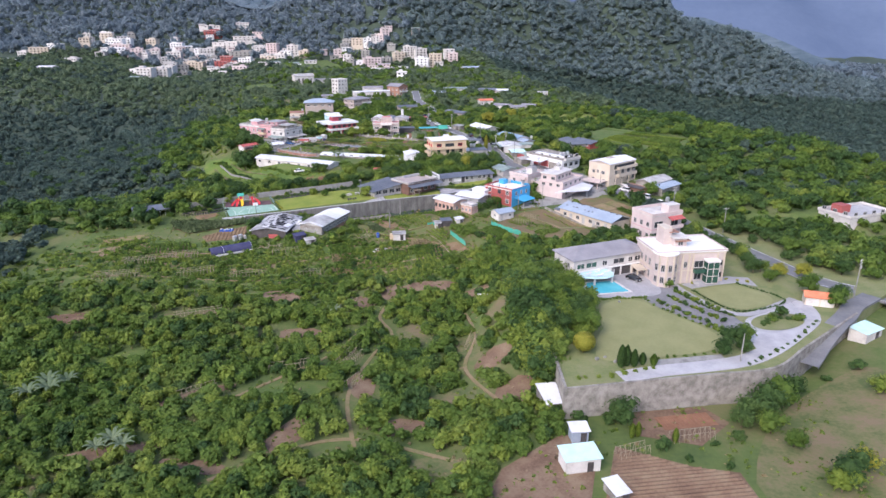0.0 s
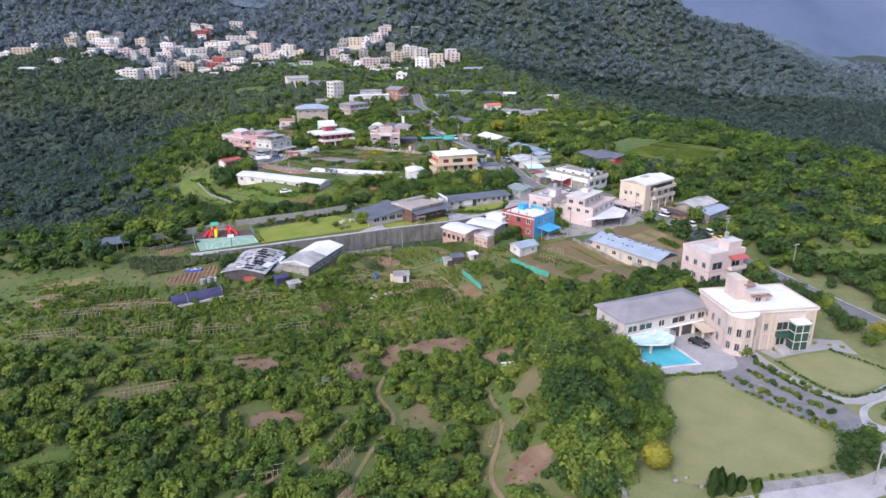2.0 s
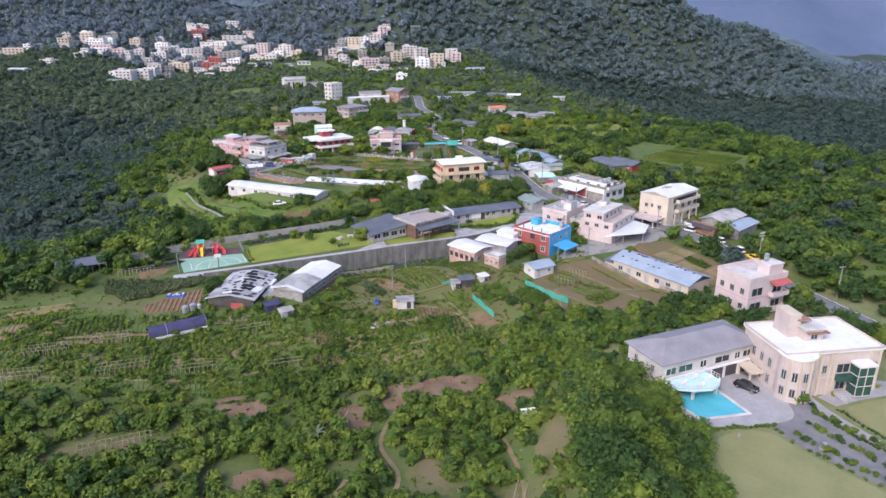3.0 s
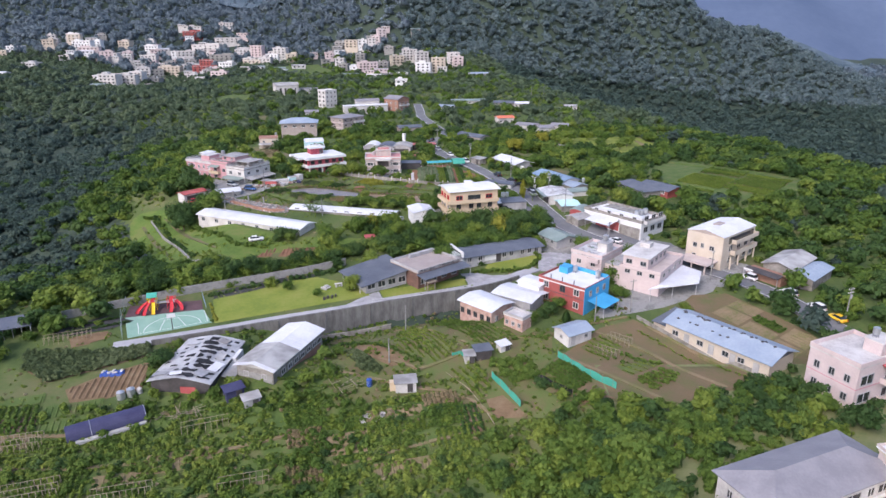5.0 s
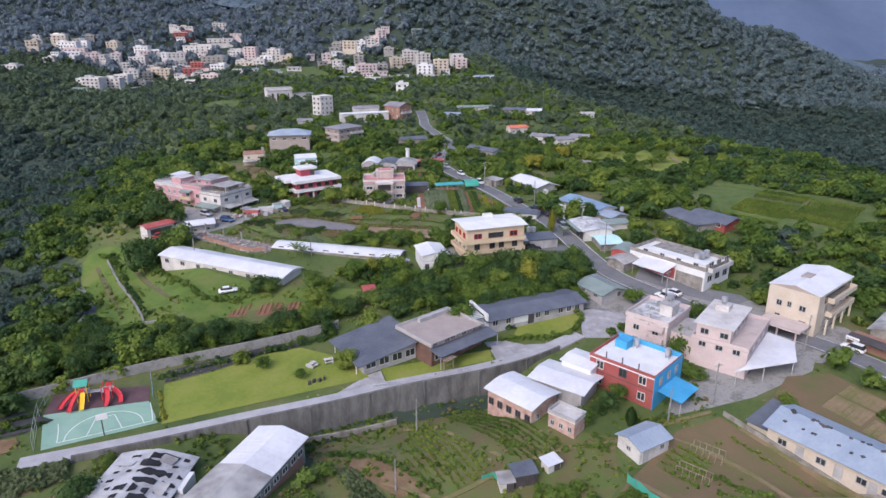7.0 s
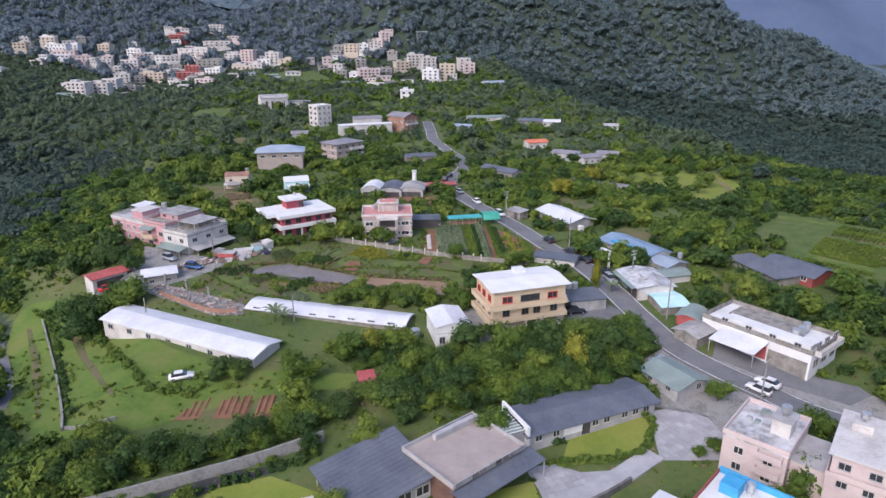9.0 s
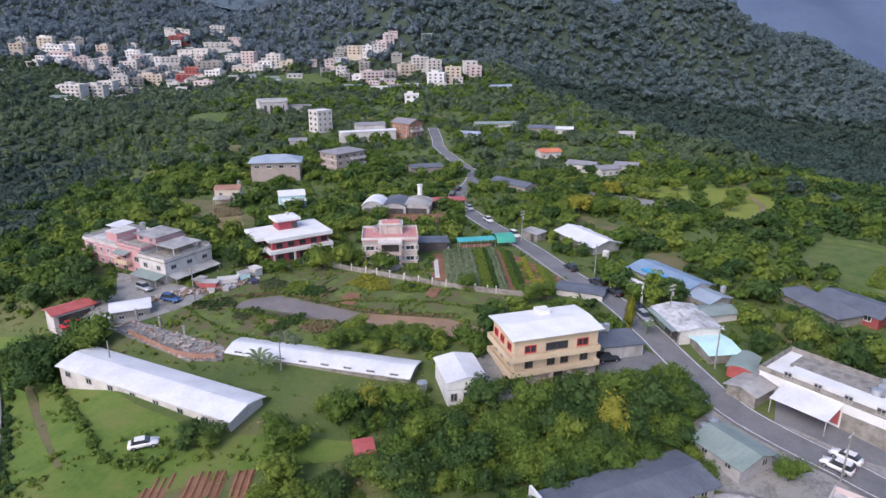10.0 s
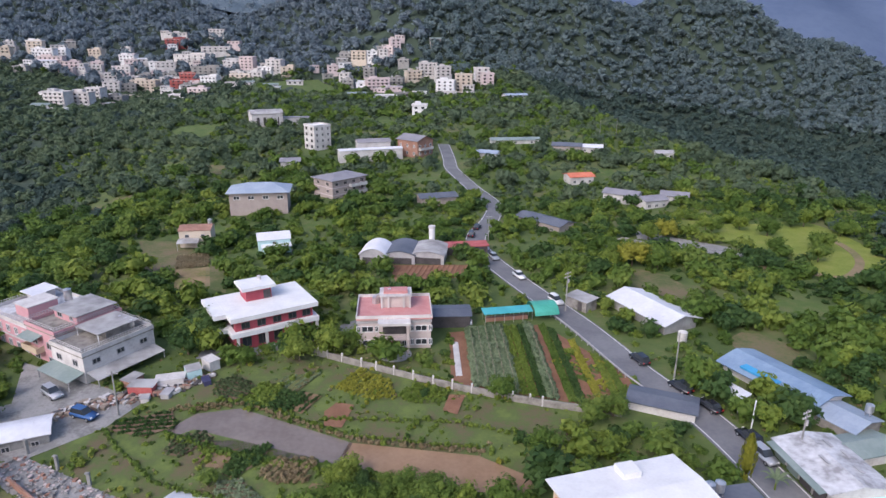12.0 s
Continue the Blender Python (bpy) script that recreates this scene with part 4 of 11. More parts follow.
def sun_bed(x, y, z, rot):
    ob = thing("sun_lounger", x, y, z, rot, "white sun lounger on the pale terrace", "lounger", "sun loungers on the terrace")
    part("seat", box(B(), 0, 0, 0.3, 1.3, 0.6, 0.08), WHITE, ob)
    back = part("backrest", box(B(), 0, 0, 0, 0.65, 0.6, 0.08), WHITE, ob)
    back.matrix_basis = pose(0.85, 0, 0.45, 0, -35, 0)
    for i in (-0.55, 0.55):
        for j in (-0.25, 0.25):
            part("leg", box(B(), i, j, 0, 0.06, 0.06, 0.3), WHITE, ob)


a = radians(22.5)
for u, v, r in ((-8.6, -7.0, 10), (-5.4, -6.4, 20), (-3.2, -7.6, 15), (-6.4, -8.9, 5)):
    sun_bed(43.6 + u * math.cos(a) - v * math.sin(a), 170.8 + u * math.sin(a) + v * math.cos(a), -1.2 + 2.5, 22.5 + r)


def make_villa():
    w, d = 19, 12.5
    ob, h = house("villa", 64.3, 167.6, w, d, 8, 7.4, "beige stone villa with white flat roofs and a rounded bay", wall=BEIGE)
    flat_roof(ob, w, d, h, WHITE, 0.35, 0.35, BEIGE)
    band(ob, w, d, h - 0.5, 0.3, CREAM)
    band(ob, w, d, 3.5, 0.25, CREAM, name="string_course")
    # rounded bay at the corner
    bm = tube(B(), -w / 2 + 2.6, -d / 2 + 0.6, -1, 3.0, h + 1.1, 20)
    bay = part("bay", bm, BEIGE, ob)
    part("bay_roof", tube(B(), -w / 2 + 2.6, -d / 2 + 0.6, h + 0.1, 3.35, 0.3, 20), WHITE, bay)
    for k in range(5):
        an = radians(200 + k * 35)
        window(bay, -w / 2 + 2.6 + 3.0 * math.cos(an), -d / 2 + 0.6 + 3.0 * math.sin(an), 4.3, 1.0, 1.9, math.degrees(an) + 90)
        window(bay, -w / 2 + 2.6 + 3.0 * math.cos(an), -d / 2 + 0.6 + 3.0 * math.sin(an), 1.2, 1.0, 1.7, math.degrees(an) + 90)
        an += radians(17)
        part("pilaster", box(B(), -w / 2 + 2.6 + 3.05 * math.cos(an), -d / 2 + 0.6 + 3.05 * math.sin(an), -0.6, 0.35, 0.35, h + 0.5), CREAM, bay)
    for k, side in ((0, "l"), (1, "l")):
        windows_on(ob, w, d, "l", 1.0 + 3.3 * k, 4, 1.0, 1.8, start=0.0, end=0.78)
    window(ob, -1.5, -d / 2, 4.4, 0.9, 1.7, 0)
    for x in (8.25,):
        for z in (1.2, 4.5):
            window(ob, x, -d / 2, z, 1.7, 1.6, 0)
    windows_on(ob, w, d, "r", 1.2, 3, 1.3, 1.6)
    windows_on(ob, w, d, "r", 4.5, 3, 1.3, 1.6)
    # glazed entrance: a tall glass box in slim frames, a glass balcony and steps beside it
    e = block(ob, "entrance_glass", 5.3, -d / 2 - 1.1, 0.4, 3.2, 2.2, 6.0, GREEN_GLASS, "tall green glass entrance")
    for x in (3.7, 5.3, 6.9):
        block(e, "glass_post", x, -d / 2 - 2.24, 0.4, 0.12, 0.1, 6.0, OFF_WHITE)
    for z in (0.4, 2.4, 4.4, 6.2):
        block(e, "glass_rail", 5.3, -d / 2 - 2.26, z, 3.3, 0.1, 0.14, OFF_WHITE)
        block(e, "glass_rail", 3.66, -d / 2 - 1.1, z, 0.1, 2.3, 0.14, OFF_WHITE)
    block(e, "glass_roof", 5.3, -d / 2 - 1.1, 6.4, 3.6, 2.6, 0.35, WHITE)
    block(ob, "glass_balcony", 2.2, -d / 2 - 0.6, 3.0, 2.8, 1.2, 1.1, GREEN_GLASS, "balcony of green glass")
    window(ob, 2.2, -d / 2, 4.3, 2.6, 1.9, 0)
    window(ob, 2.2, -d / 2, 0.9, 2.0, 1.8, 0)
    for x in (-2.4, -0.6, 0.5, 7.3, 9.2):
        block(ob, "pier", x, -d / 2 - 0.12, -0.6, 0.45, 0.24, h + 0.5, CREAM)
    bm = B()
    for k in range(8):
        box(bm, 2.0, -d / 2 - 1.0 - 0.4 * k, -0.6, 2.6, 0.4, 1.5 - 0.18 * k)
    part("stair", bm, PAVING, ob)
    rail(ob, 0.6, -d / 2 - 0.9, 0.6, -d / 2 - 4.2, 0.4, 0.9, OFF_WHITE)
    # roof storey and stair tower
    t = block(ob, "roof_tower", -4.0, 2.2, h + 0.2, 2.2, 4.4, 4.4, BEIGE, "tall beige stair tower")
    part("tower_roof", box(B(), -4.0, 2.2, h + 4.6, 2.4, 4.6, 0.22), CREAM, t)
    part("tower_ledge", box(B(), -2.4, 1.0, h + 3.6, 2.6, 2.8, 0.22), BROWN, t)
    r = block(ob, "roof_room", -1.2, 0.2, h + 0.2, 3.6, 4.2, 2.3, BEIGE)
    part("room_roof", box(B(), -1.2, 0.2, h + 2.5, 4.6, 5.2, 0.25), OFF_WHITE, r)
    part("room_ledge", box(B(), -0.6, -1.6, h + 1.7, 4.4, 1.8, 0.2), BROWN, r)
    window(r, -1.2, -1.9, h + 0.5, 1.4, 1.2, 0)
    block(ob, "side_porch", -w / 2 - 1.4, 1.0, 2.2, 2.8, 4.4, 0.3, CREAM)
    for y in (-0.8, 2.8):
        block(ob, "porch_column", -w / 2 - 2.5, y, 0, 0.35, 0.35, 2.2, CREAM)
    block(ob, "parapet_step", 6.4, 3.6, h + 0.2, 4.0, 3.4, 0.5, WHITE)


make_villa()


def make_pink_house():
    w, d = 9.6, 11.9
    ob, h = house("pink_house", 68.6, 202, w, d, -65.8, 7.0, "pale pink two-storey tiled house with a red-roofed balcony", wall=PALE_PINK, plinth=4)
    flat_roof(ob, w, d, h, OFF_WHITE, 0.12, 0.8, PALE_PINK)
    storey_rows(ob, w, d, {"f": 3}, 2, 1.2, 1.5, 1.2, 3.6)
    band(ob, w, d, 4.0, 0.15, PINK, 0.08)
    for z in (1.0, 4.6):
        window(ob, w / 2, -3.4, z, 3.4, 2.0, 90)
        balcony(ob, w / 2, 3.0, z - 0.4, 5.2, 1.5, 90, PALE_PINK)
        window(ob, w / 2, 3.0, z, 3.0, 1.8, 90)
    canopy(ob, w / 2 + 0.9, 3.0, 7.0, 5.6, 2.2, RUST, 0.7, False, "balcony_roof", 90)
    t = block(ob, "roof_room", 1.8, 3.6, h + 0.2, 3.4, 4.4, 2.4, PALE_PINK)
    part("room_roof", box(B(), 1.8, 3.6, h + 2.6, 3.7, 4.7, 0.2), OFF_WHITE, t)
    water_tank(ob, 1.2, 2.6, h + 2.8, 0.6, 1.2)
    door(ob, w / 2, 0.2, -1.0, 1.1, 2.1, 90)


make_pink_house()


def make_long_house():
    w, d = 23.5, 9.0
    ob, h = house("long_house", 52.3, 218.2, w, d, -54.5, 2.0, "long low cream house with a pale blue metal roof", wall=CREAM, plinth=4, base=-1.2)
    gable_roof(ob, w, d, h, 1.7, PALE_BLUE_ROOF, 0.7, wall_mat=SLATE_ROOF)
    for x in (-9.2, -3.2, 2.6, 6.0):
        window(ob, x, -d / 2, 1.0, 1.5, 1.2, 0)
    for x in (-6.4, -0.6, 4.2, 9.2):
        door(ob, x, -d / 2, 0.1, 1.0, 2.1, 0, GREY_TRIM)
    rg = random.Random(4)
    for k in range(26):
        u = rg.uniform(-11, 11)
        v = rg.choice((-0.2, 0.1, 0.3)) if k < 19 else -2.6
        q = h + 1.7 * (1 - abs(v) / 5.2) + 0.1
        part("roof_weight", box(B(), u, v + rg.uniform(-0.2, 0.2), q, rg.uniform(0.4, 0.75), rg.uniform(0.3, 0.5), 0.2, rg.uniform(0, 90)), DARK_TRIM, ob)
    block(ob, "lean_to", -w / 2 - 2.0, 0.5, -1, 4.0, 7.6, 2.6, CREAM)
    canopy(ob, -w / 2 - 2.0, 0.5, 1.7, 4.6, 8.6, SLATE_ROOF, 1.1, False, "lean_to_roof")


make_long_house()
ribbon("house_terrace", [(38.8, 228.0), (47.8, 215.2), (56.6, 202.9)], 0.9, DRY_EARTH, 0.3, "worn earth strip before the long house", "path", skirt=0.8)
wall_along("field_wall", [(37.3, 231.5), (43, 223), (50, 213.5), (57, 204.5)], 0.9, 0.25, OLD_CONCRETE, label="low grey concrete field wall")


def make_hut():
    ob, h = house("hut", 21.1, 223.6, 6.4, 4.8, 30, 1.2, "small white hut with a pale blue metal roof", "hut", OFF_WHITE)
    gable_roof(ob, 6.4, 4.8, h, 1.0, PALE_BLUE_ROOF, 0.45, wall_mat=OFF_WHITE)
    window(ob, 1.6, -2.4, 0.9, 0.9, 0.9, 0)
    door(ob, -2.0, -2.4, 0.0, 0.9, 1.9, 0, GREY_TRIM)
    windows_on(ob, 6.4, 4.8, "l", 0.9, 1, 0.8, 0.8)


make_hut()


def make_red_house():
    w, d = 12.7, 10.7
    ob, h = house("red_house", 24.4, 241.2, w, d, -43.8, 6.0, "red brick house with one bright blue side wall", wall=RED_WALL, plinth=3)
    flat_roof(ob, w, d, h, WHITE, 0.1, 0.55, RED_WALL)
    block(ob, "blue_side", w / 2 + 0.06, 0, -0.5, 0.12, d + 0.2, h + 1.2, BLUE, "bright blue painted side wall")
    block(ob, "blue_back", 0, d / 2 - 0.3, h + 0.25, w, 0.35, 0.9, BLUE)
    band(ob, w, d, 3.0, 0.12, DARK_TRIM, 0.06)
    for z in (0.6, 3.7):
        for x in (-4.2, 0.4, 4.2):
            window(ob, x, -d / 2, z, 1.5, 1.6, 0, None, DARK_TRIM if x == 0.4 else OFF_WHITE)
    for y in (-3, 0, 3):
        window(ob, w / 2 + 0.13, y, 3.6, 1.0, 1.4, 90)
    block(ob, "stair_head", -3.6, 2.0, h + 0.25, 2.4, 2.4, 1.6, BLUE)
    canopy(ob, w / 2 + 2.4, -0.6, 2.1, 7.0, 4.4, BLUE, 0.7, True, "awning", 90)
    water_tank(ob, 4.6, 3.2, h + 0.25, 0.6, 1.2)
    water_tank(ob, -1.6, 3.0, h + 0.25, 0.55, 1.1)
    for k in range(3):
        part("vent_pipe", tube(B(), -3.5 + 3.2 * k, -d / 2 + 0.8, h + 0.25, 0.12, 1.3, 8), DARK_TRIM, ob)


make_red_house()


def make_brick_cottage():
    ob, h = house("brick_cottage", 2.9, 235.2, 9.6, 7.2, -45, 2.7, "low rose-walled cottage with a white metal roof", "house", ROSE_WALL, 4)
    gable_roof(ob, 9.6, 7.2, h, 0.7, WHITE_ROOF, 0.6, bend=0.4, wall_mat=ROSE_WALL)
    for x in (-4, -2, 0, 2, 4):
        window(ob, x, -3.6, 0.9, 1.1, 1.3, 0, None, DARK_TRIM)
    windows_on(ob, 9.6, 7.2, "r", 0.9, 2, 1.0, 1.2)
    ob, h = house("white_roofed_shed", 11.2, 238.8, 9.4, 6.6, -37, 3.3, "open shed under a white metal roof", "shed", GREY_TRIM, 3)
    gable_roof(ob, 9.4, 6.6, h, 0.6, WHITE_ROOF, 0.9, wall_mat=GREY_TRIM)
    ob, h = house("white_annexe", 15.2, 243.0, 6.0, 5.4, -41, 4.6, "small white annexe with a curved roof", "house", WHITE, 3)
    gable_roof(ob, 6.0, 5.4, h, 0.35, WHITE_ROOF, 0.3, wall_mat=WHITE)
    for x in (-1.8, 0, 1.8):
        window(ob, x, -2.7, 1.6, 0.8, 1.2, 0)
    ob, h = house("white_terrace_house", 9.6, 228.6, 5.0, 3.4, -42, 2.2, "low rose-walled outbuilding with a flat white terrace", "house", ROSE_WALL, 3)
    flat_roof(ob, 5.0, 3.4, h, OFF_WHITE, 0.15, 0.5, GREY_TRIM)
    windows_on(ob, 5.0, 3.4, "f", 0.7, 3, 0.8, 1.0)


make_brick_cottage()


def make_pink_block():
    w, d = 8.8, 11.1
    ob, h = house("pink_block", 33.6, 257.6, w, d, -41.8, 7.4, "pale pink three-storey house with a cluttered flat roof", wall=PALE_PINK, plinth=3)
    flat_roof(ob, w, d, h, STAINED_WHITE, 0.15, 0.75, PALE_PINK)
    storey_rows(ob, w, d, {"f": 2, "l": 3}, 2, 1.4, 1.3, 0.9, 2.7, None, OFF_WHITE)
    for z in (2.5, 5.1):
        balcony(ob, 2.2, -d / 2, z, 3.4, 1.1, 0, PALE_PINK, 0.8)
    t = block(ob, "stair_head", 2.0, 0.5, h + 0.25, 2.6, 3.4, 2.4, OFF_WHITE)
    part("stair_head_roof", box(B(), 2.0, 0.5, h + 2.65, 3.0, 3.8, 0.15), GREY_TRIM, t)
    water_tank(ob, 2.0, 0.5, h + 2.8, 0.7, 1.0)
    rg = random.Random(3)
    for k in range(9):
        block(ob, "roof_clutter", rg.uniform(-3.6, 0.2), rg.uniform(-4.6, 4.6), h + 0.25, rg.uniform(0.4, 1.4), rg.uniform(0.3, 1.0), rg.uniform(0.2, 0.7), rg.choice((GREY_TRIM, GREEN_ROOF, OFF_WHITE, OLD_METAL_ROOF)))
    # lower link towards the cream block
    block(ob, "link", w / 2 + 2.4, 0.5, -1, 4.8, 8.0, 5.6, PALE_PINK)
    part("link_roof", box(B(), w / 2 + 2.4, 0.5, 4.6, 5.0, 8.2, 0.2), GREY_TRIM, ob)
    window(ob, w / 2 + 2.4, -3.5, 2.4, 1.8, 1.5, 0)


make_pink_block()


def make_cream_block():
    w, d = 10.2, 16.7
    ob, h = house("cream_block", 46.5, 251.8, w, d, -37.8, 6.2, "cream house of stacked flat-roofed storeys beside the road", wall=PALE_PINK, plinth=3)
    flat_roof(ob, w, d, h, BEIGE, 0.15, 0.7, PALE_PINK)
    storey_rows(ob, w, d, {"f": 3, "r": 4}, 1, 1.4, 1.2, 4.1, 3.0)
    storey_rows(ob, w, d, {"r": 3}, 1, 1.6, 1.6, 0.8, 3.0)
    u = block(ob, "upper_storey", -1.6, -1.2, h + 0.25, 6.4, 12.6, 3.0, PALE_PINK)
    part("upper_roof", box(B(), -1.6, -1.2, h + 3.25, 7.4, 13.6, 0.22), OFF_WHITE, u)
    for x in (-3.2, 0.4):
        window(ob, x, -7.5, h + 1.2, 1.6, 1.2, 0)
    for y in (-5, -2, 1, 3.6):
        window(ob, 1.6, y, h + 1.2, 1.4, 1.2, 90)
    t = block(u, "roof_box", -2.4, 1.4, h + 3.47, 2.6, 2.6, 1.1, OFF_WHITE)
    water_tank(ob, -2.4, 1.4, h + 4.5, 0.6, 0.8)
    # white canopy along the road
    bm = B()
    low = [bm.verts.new(p) for p in ((5.2, -9.6, 3.0), (5.2, 7.6, 3.2), (10.4, 7.2, 2.7), (12.4, -1.2, 2.6), (4.0, -12.6, 2.7))]
    top = [bm.verts.new(v.co + Vector((0, 0, 0.14))) for v in low]
    bm.faces.new(top)
    bm.faces.new(low[::-1])
    for i in range(5):
        bm.faces.new((low[i], low[(i + 1) % 5], top[(i + 1) % 5], top[i]))
    c = part("canopy", bm, WHITE_ROOF, ob, "broad white metal canopy")
    for x, y in ((10.0, 6.8), (11.9, -1.2), (8.0, -6.8), (4.4, -12.0)):
        part("post", box(B(), x, y, -0.6, 0.14, 0.14, 3.2), GREY_TRIM, c)


make_cream_block()


def make_cream_house():
    w, d = 17.6, 10.3
    ob, h = house("cream_house", 70.2, 267.4, w, d, 40.1, 10.6, "cream three-storey house with a low white metal roof", wall=CREAM, plinth=3)
    gable_roof(ob, w, d, h, 1.1, WHITE_ROOF, 0.2, along="x", wall_mat=TAUPE)
    block(ob, "roof_vent", -1.0, 0.5, h + 0.7, 3.2, 1.8, 0.7, TAUPE)
    # dark glass strip that paints the shade of the open top storey
    block(ob, "storey_shade_strip", 1.0, -d / 2 - 0.04, h - 2.3, w - 4, 0.1, 1.7, GLASS, "dark strip painted as shade in the open upper storey")
    for z in (3.2, 6.3):
        balcony(ob, 2.0, -d / 2, z, w - 5, 1.4, 0, CREAM, 0.95)
    for x in (-4.5, 0.0, 4.0, 7.5):
        window(ob, x, -d / 2, 4.0, 1.8, 1.7, 0)
        window(ob, x, -d / 2, 0.9, 1.6, 1.7, 0)
    for y, z, ww in ((-2.6, 1.0, 1.6), (2.6, 4.3, 1.2), (-2.2, 4.3, 1.4), (0.5, 4.5, 0.9), (2.6, 1.2, 1.2)):
        window(ob, -w / 2, y, z, ww, 1.3, 270)
    block(ob, "porch_slab", -w / 2 - 3.0, 0.0, 1.7, 6.0, 9.0, 0.3, BEIGE)
    for y in (-3.8, 0, 3.8):
        block(ob, "porch_post", -w / 2 - 5.6, y, -1.0, 0.3, 0.3, 2.7, BEIGE)
    for k in range(4):
        block(ob, "pier", -6 + 4.4 * k, -d / 2 - 1.2, -0.5, 0.35, 0.35, 3.5, CREAM)


make_cream_house()


def make_parapet_house():
    w, d = 11.4, 21.2
    ob, h = house("parapet_house", 49.3, 290.6, w, d, 38.6, 8.0, "white two-storey house with a dark parapet and water tanks", wall=WHITE, plinth=3)
    flat_roof(ob, w, d, h, WHITE, 0.12, 0.9, OLD_CONCRETE)
    block(ob, "white_roof_strip", -3.0, -1.5, h + 0.25, 2.8, 16.5, 1.1, WHITE)
    block(ob, "dark_roof_bay", 2.2, 1.5, h + 0.25, 5.2, 13.0, 0.5, OLD_CONCRETE)
    for y in (-8, -3.4, 1.2, 6.0):
        window(ob, -w / 2, y, 4.4, 1.3, 1.2, 270)
    storey_rows(ob, w, d, {"f": 3}, 2, 2.0, 1.6, 1.1, 3.4)
    for x, y in ((-1.2, -5.6), (0.6, -5.9), (3.2, -5.6)):
        water_tank(ob, x, y, h + 0.25, 0.7, 1.4)
    balcony(ob, 0, -d / 2, 4.0, 9.6, 1.3, 0, OFF_WHITE)
    # awning over the shop front
    canopy(ob, -w / 2 - 2.7, 1.6, 2.7, 9.0, 5.4, WHITE_ROOF, 0.9, True, "awning", 270)
    block(ob, "shop_front", -w / 2 - 0.06, 1.6, 0.0, 0.12, 8.6, 2.6, RUST, "cluttered red shop front")
    block(ob, "grey_base", -w / 2 - 0.03, -6.6, -1.0, 0.06, 7.2, 3.4, OLD_CONCRETE)


make_parapet_house()


def make_school():
    ob, h = house("school_hall", -11.6, 255.5, 13.6, 10.8, 40.6, 5.2, "grey school hall with a flat pale roof and brick front", "school", DARK_BRICK, 3)
    flat_roof(ob, 13.6, 10.8, h, TAUPE, 0.3, 0.6, GREY_TRIM)
    canopy(ob, 0.5, -7.0, 3.1, 15.6, 3.4, SLATE_ROOF, 0.5, True, "verandah_roof")
    for k in range(9):
        block(ob, "verandah_louvre", -6.0 + 1.5 * k, -5.55, 4.0, 1.2, 0.3, 0.7, DARK_TRIM)
    windows_on(ob, 13.6, 10.8, "f", 0.8, 4, 1.8, 1.5)
    block(ob, "roof_rim_box", 2.0, 4.4, h + 0.25, 8.0, 0.8, 0.9, GREY_TRIM)
    porch = part("timber_porch", box(box(box(box(B(), -6.4, -8.6, 0, 0.2, 0.2, 2.4), -4.0, -8.6, 0, 0.2, 0.2, 2.4), -5.2, -8.6, 2.3, 2.8, 1.6, 0.15), -5.2, -8.6, 0.9, 2.6, 0.1, 0.1), WOOD, ob)
    ob, h = house("school_wing", -24.3, 252.4, 11.6, 11.5, 33, 3.4, "low school wing under a dark slate-grey metal roof", "school", GREY_TRIM, 3)
    roof = part("roof", prism(B(), [(-7.4, -0.35), (6.7, 1.62), (6.7, 1.8), (-7.4, -0.17)], 13.6, "y", (0, 0, h)), SLATE_ROOF, ob)
    part("gable", prism(B(), [(-5.78, -0.05), (5.78, -0.05), (5.78, 1.44), (-5.78, -0.12)], 11.46, "y", (0, 0, h)), GREY_TRIM, ob)
    seams = B()
    for k in range(15):
        beam(seams, (-7.4, -6.6 + 0.94 * k, h - 0.15), (6.7, -6.6 + 0.94 * k, h + 1.82), 0.05)
    tagged(part("roof_seams", seams, SLATE_ROOF, roof), "", "", "", "stuff")
    for k in range(4):
        block(ob, "side_post", -7.0, -4.8 + 3.2 * k, -1.0, 0.14, 0.14, h + 0.75, OFF_WHITE)
    windows_on(ob, 11.6, 11.5, "f", 0.7, 4, 2.2, 1.6, None, OFF_WHITE)
    windows_on(ob, 11.6, 11.5, "l", 0.7, 2, 1.8, 1.5, None, OFF_WHITE)
    ob, h = house("school_wing", 8.2, 268.2, 24.5, 7.6, 23.5, 4.6, "long grey school wing under a dark slate-grey metal roof", "school", GREY_TRIM, 3)
    gable_roof(ob, 24.5, 7.6, h, 0.8, SLATE_ROOF, 0.7, wall_mat=WHITE)
    for x in (-10.4, -7.2, 0.2, 2.4, 6.0, 8.2, 10.4):
        window(ob, x, -3.8, 1.0, 1.3, 1.4, 0, None, OFF_WHITE)
    block(ob, "white_panel", -4.0, -3.84, 0.7, 3.6, 0.08, 1.7, WHITE)
    door(ob, -1.6, -3.8, 0.0, 1.2, 2.2, 0)
    block(ob, "end_frame", -12.4, 0, -0.5, 0.4, 8.4, 4.7, WHITE)
    block(ob, "end_window", -12.65, 0, 1.0, 0.1, 5.6, 2.6, GLASS)
    # ribbed glass link between hall and wing
    link = thing("glass_link", -4.6, 262.4, float(ground_z(-4.6, 262.4)), 23.5, "pale link roof of white ribs and glass", "roof")
    part("link_wall", box(B(), 0, 0, -1, 4.0, 6.0, 4.6), GREY_TRIM, link)
    part("link_glass", box(B(), 0, 0, 3.6, 4.4, 6.4, 0.12), GREEN_ROOF, link)
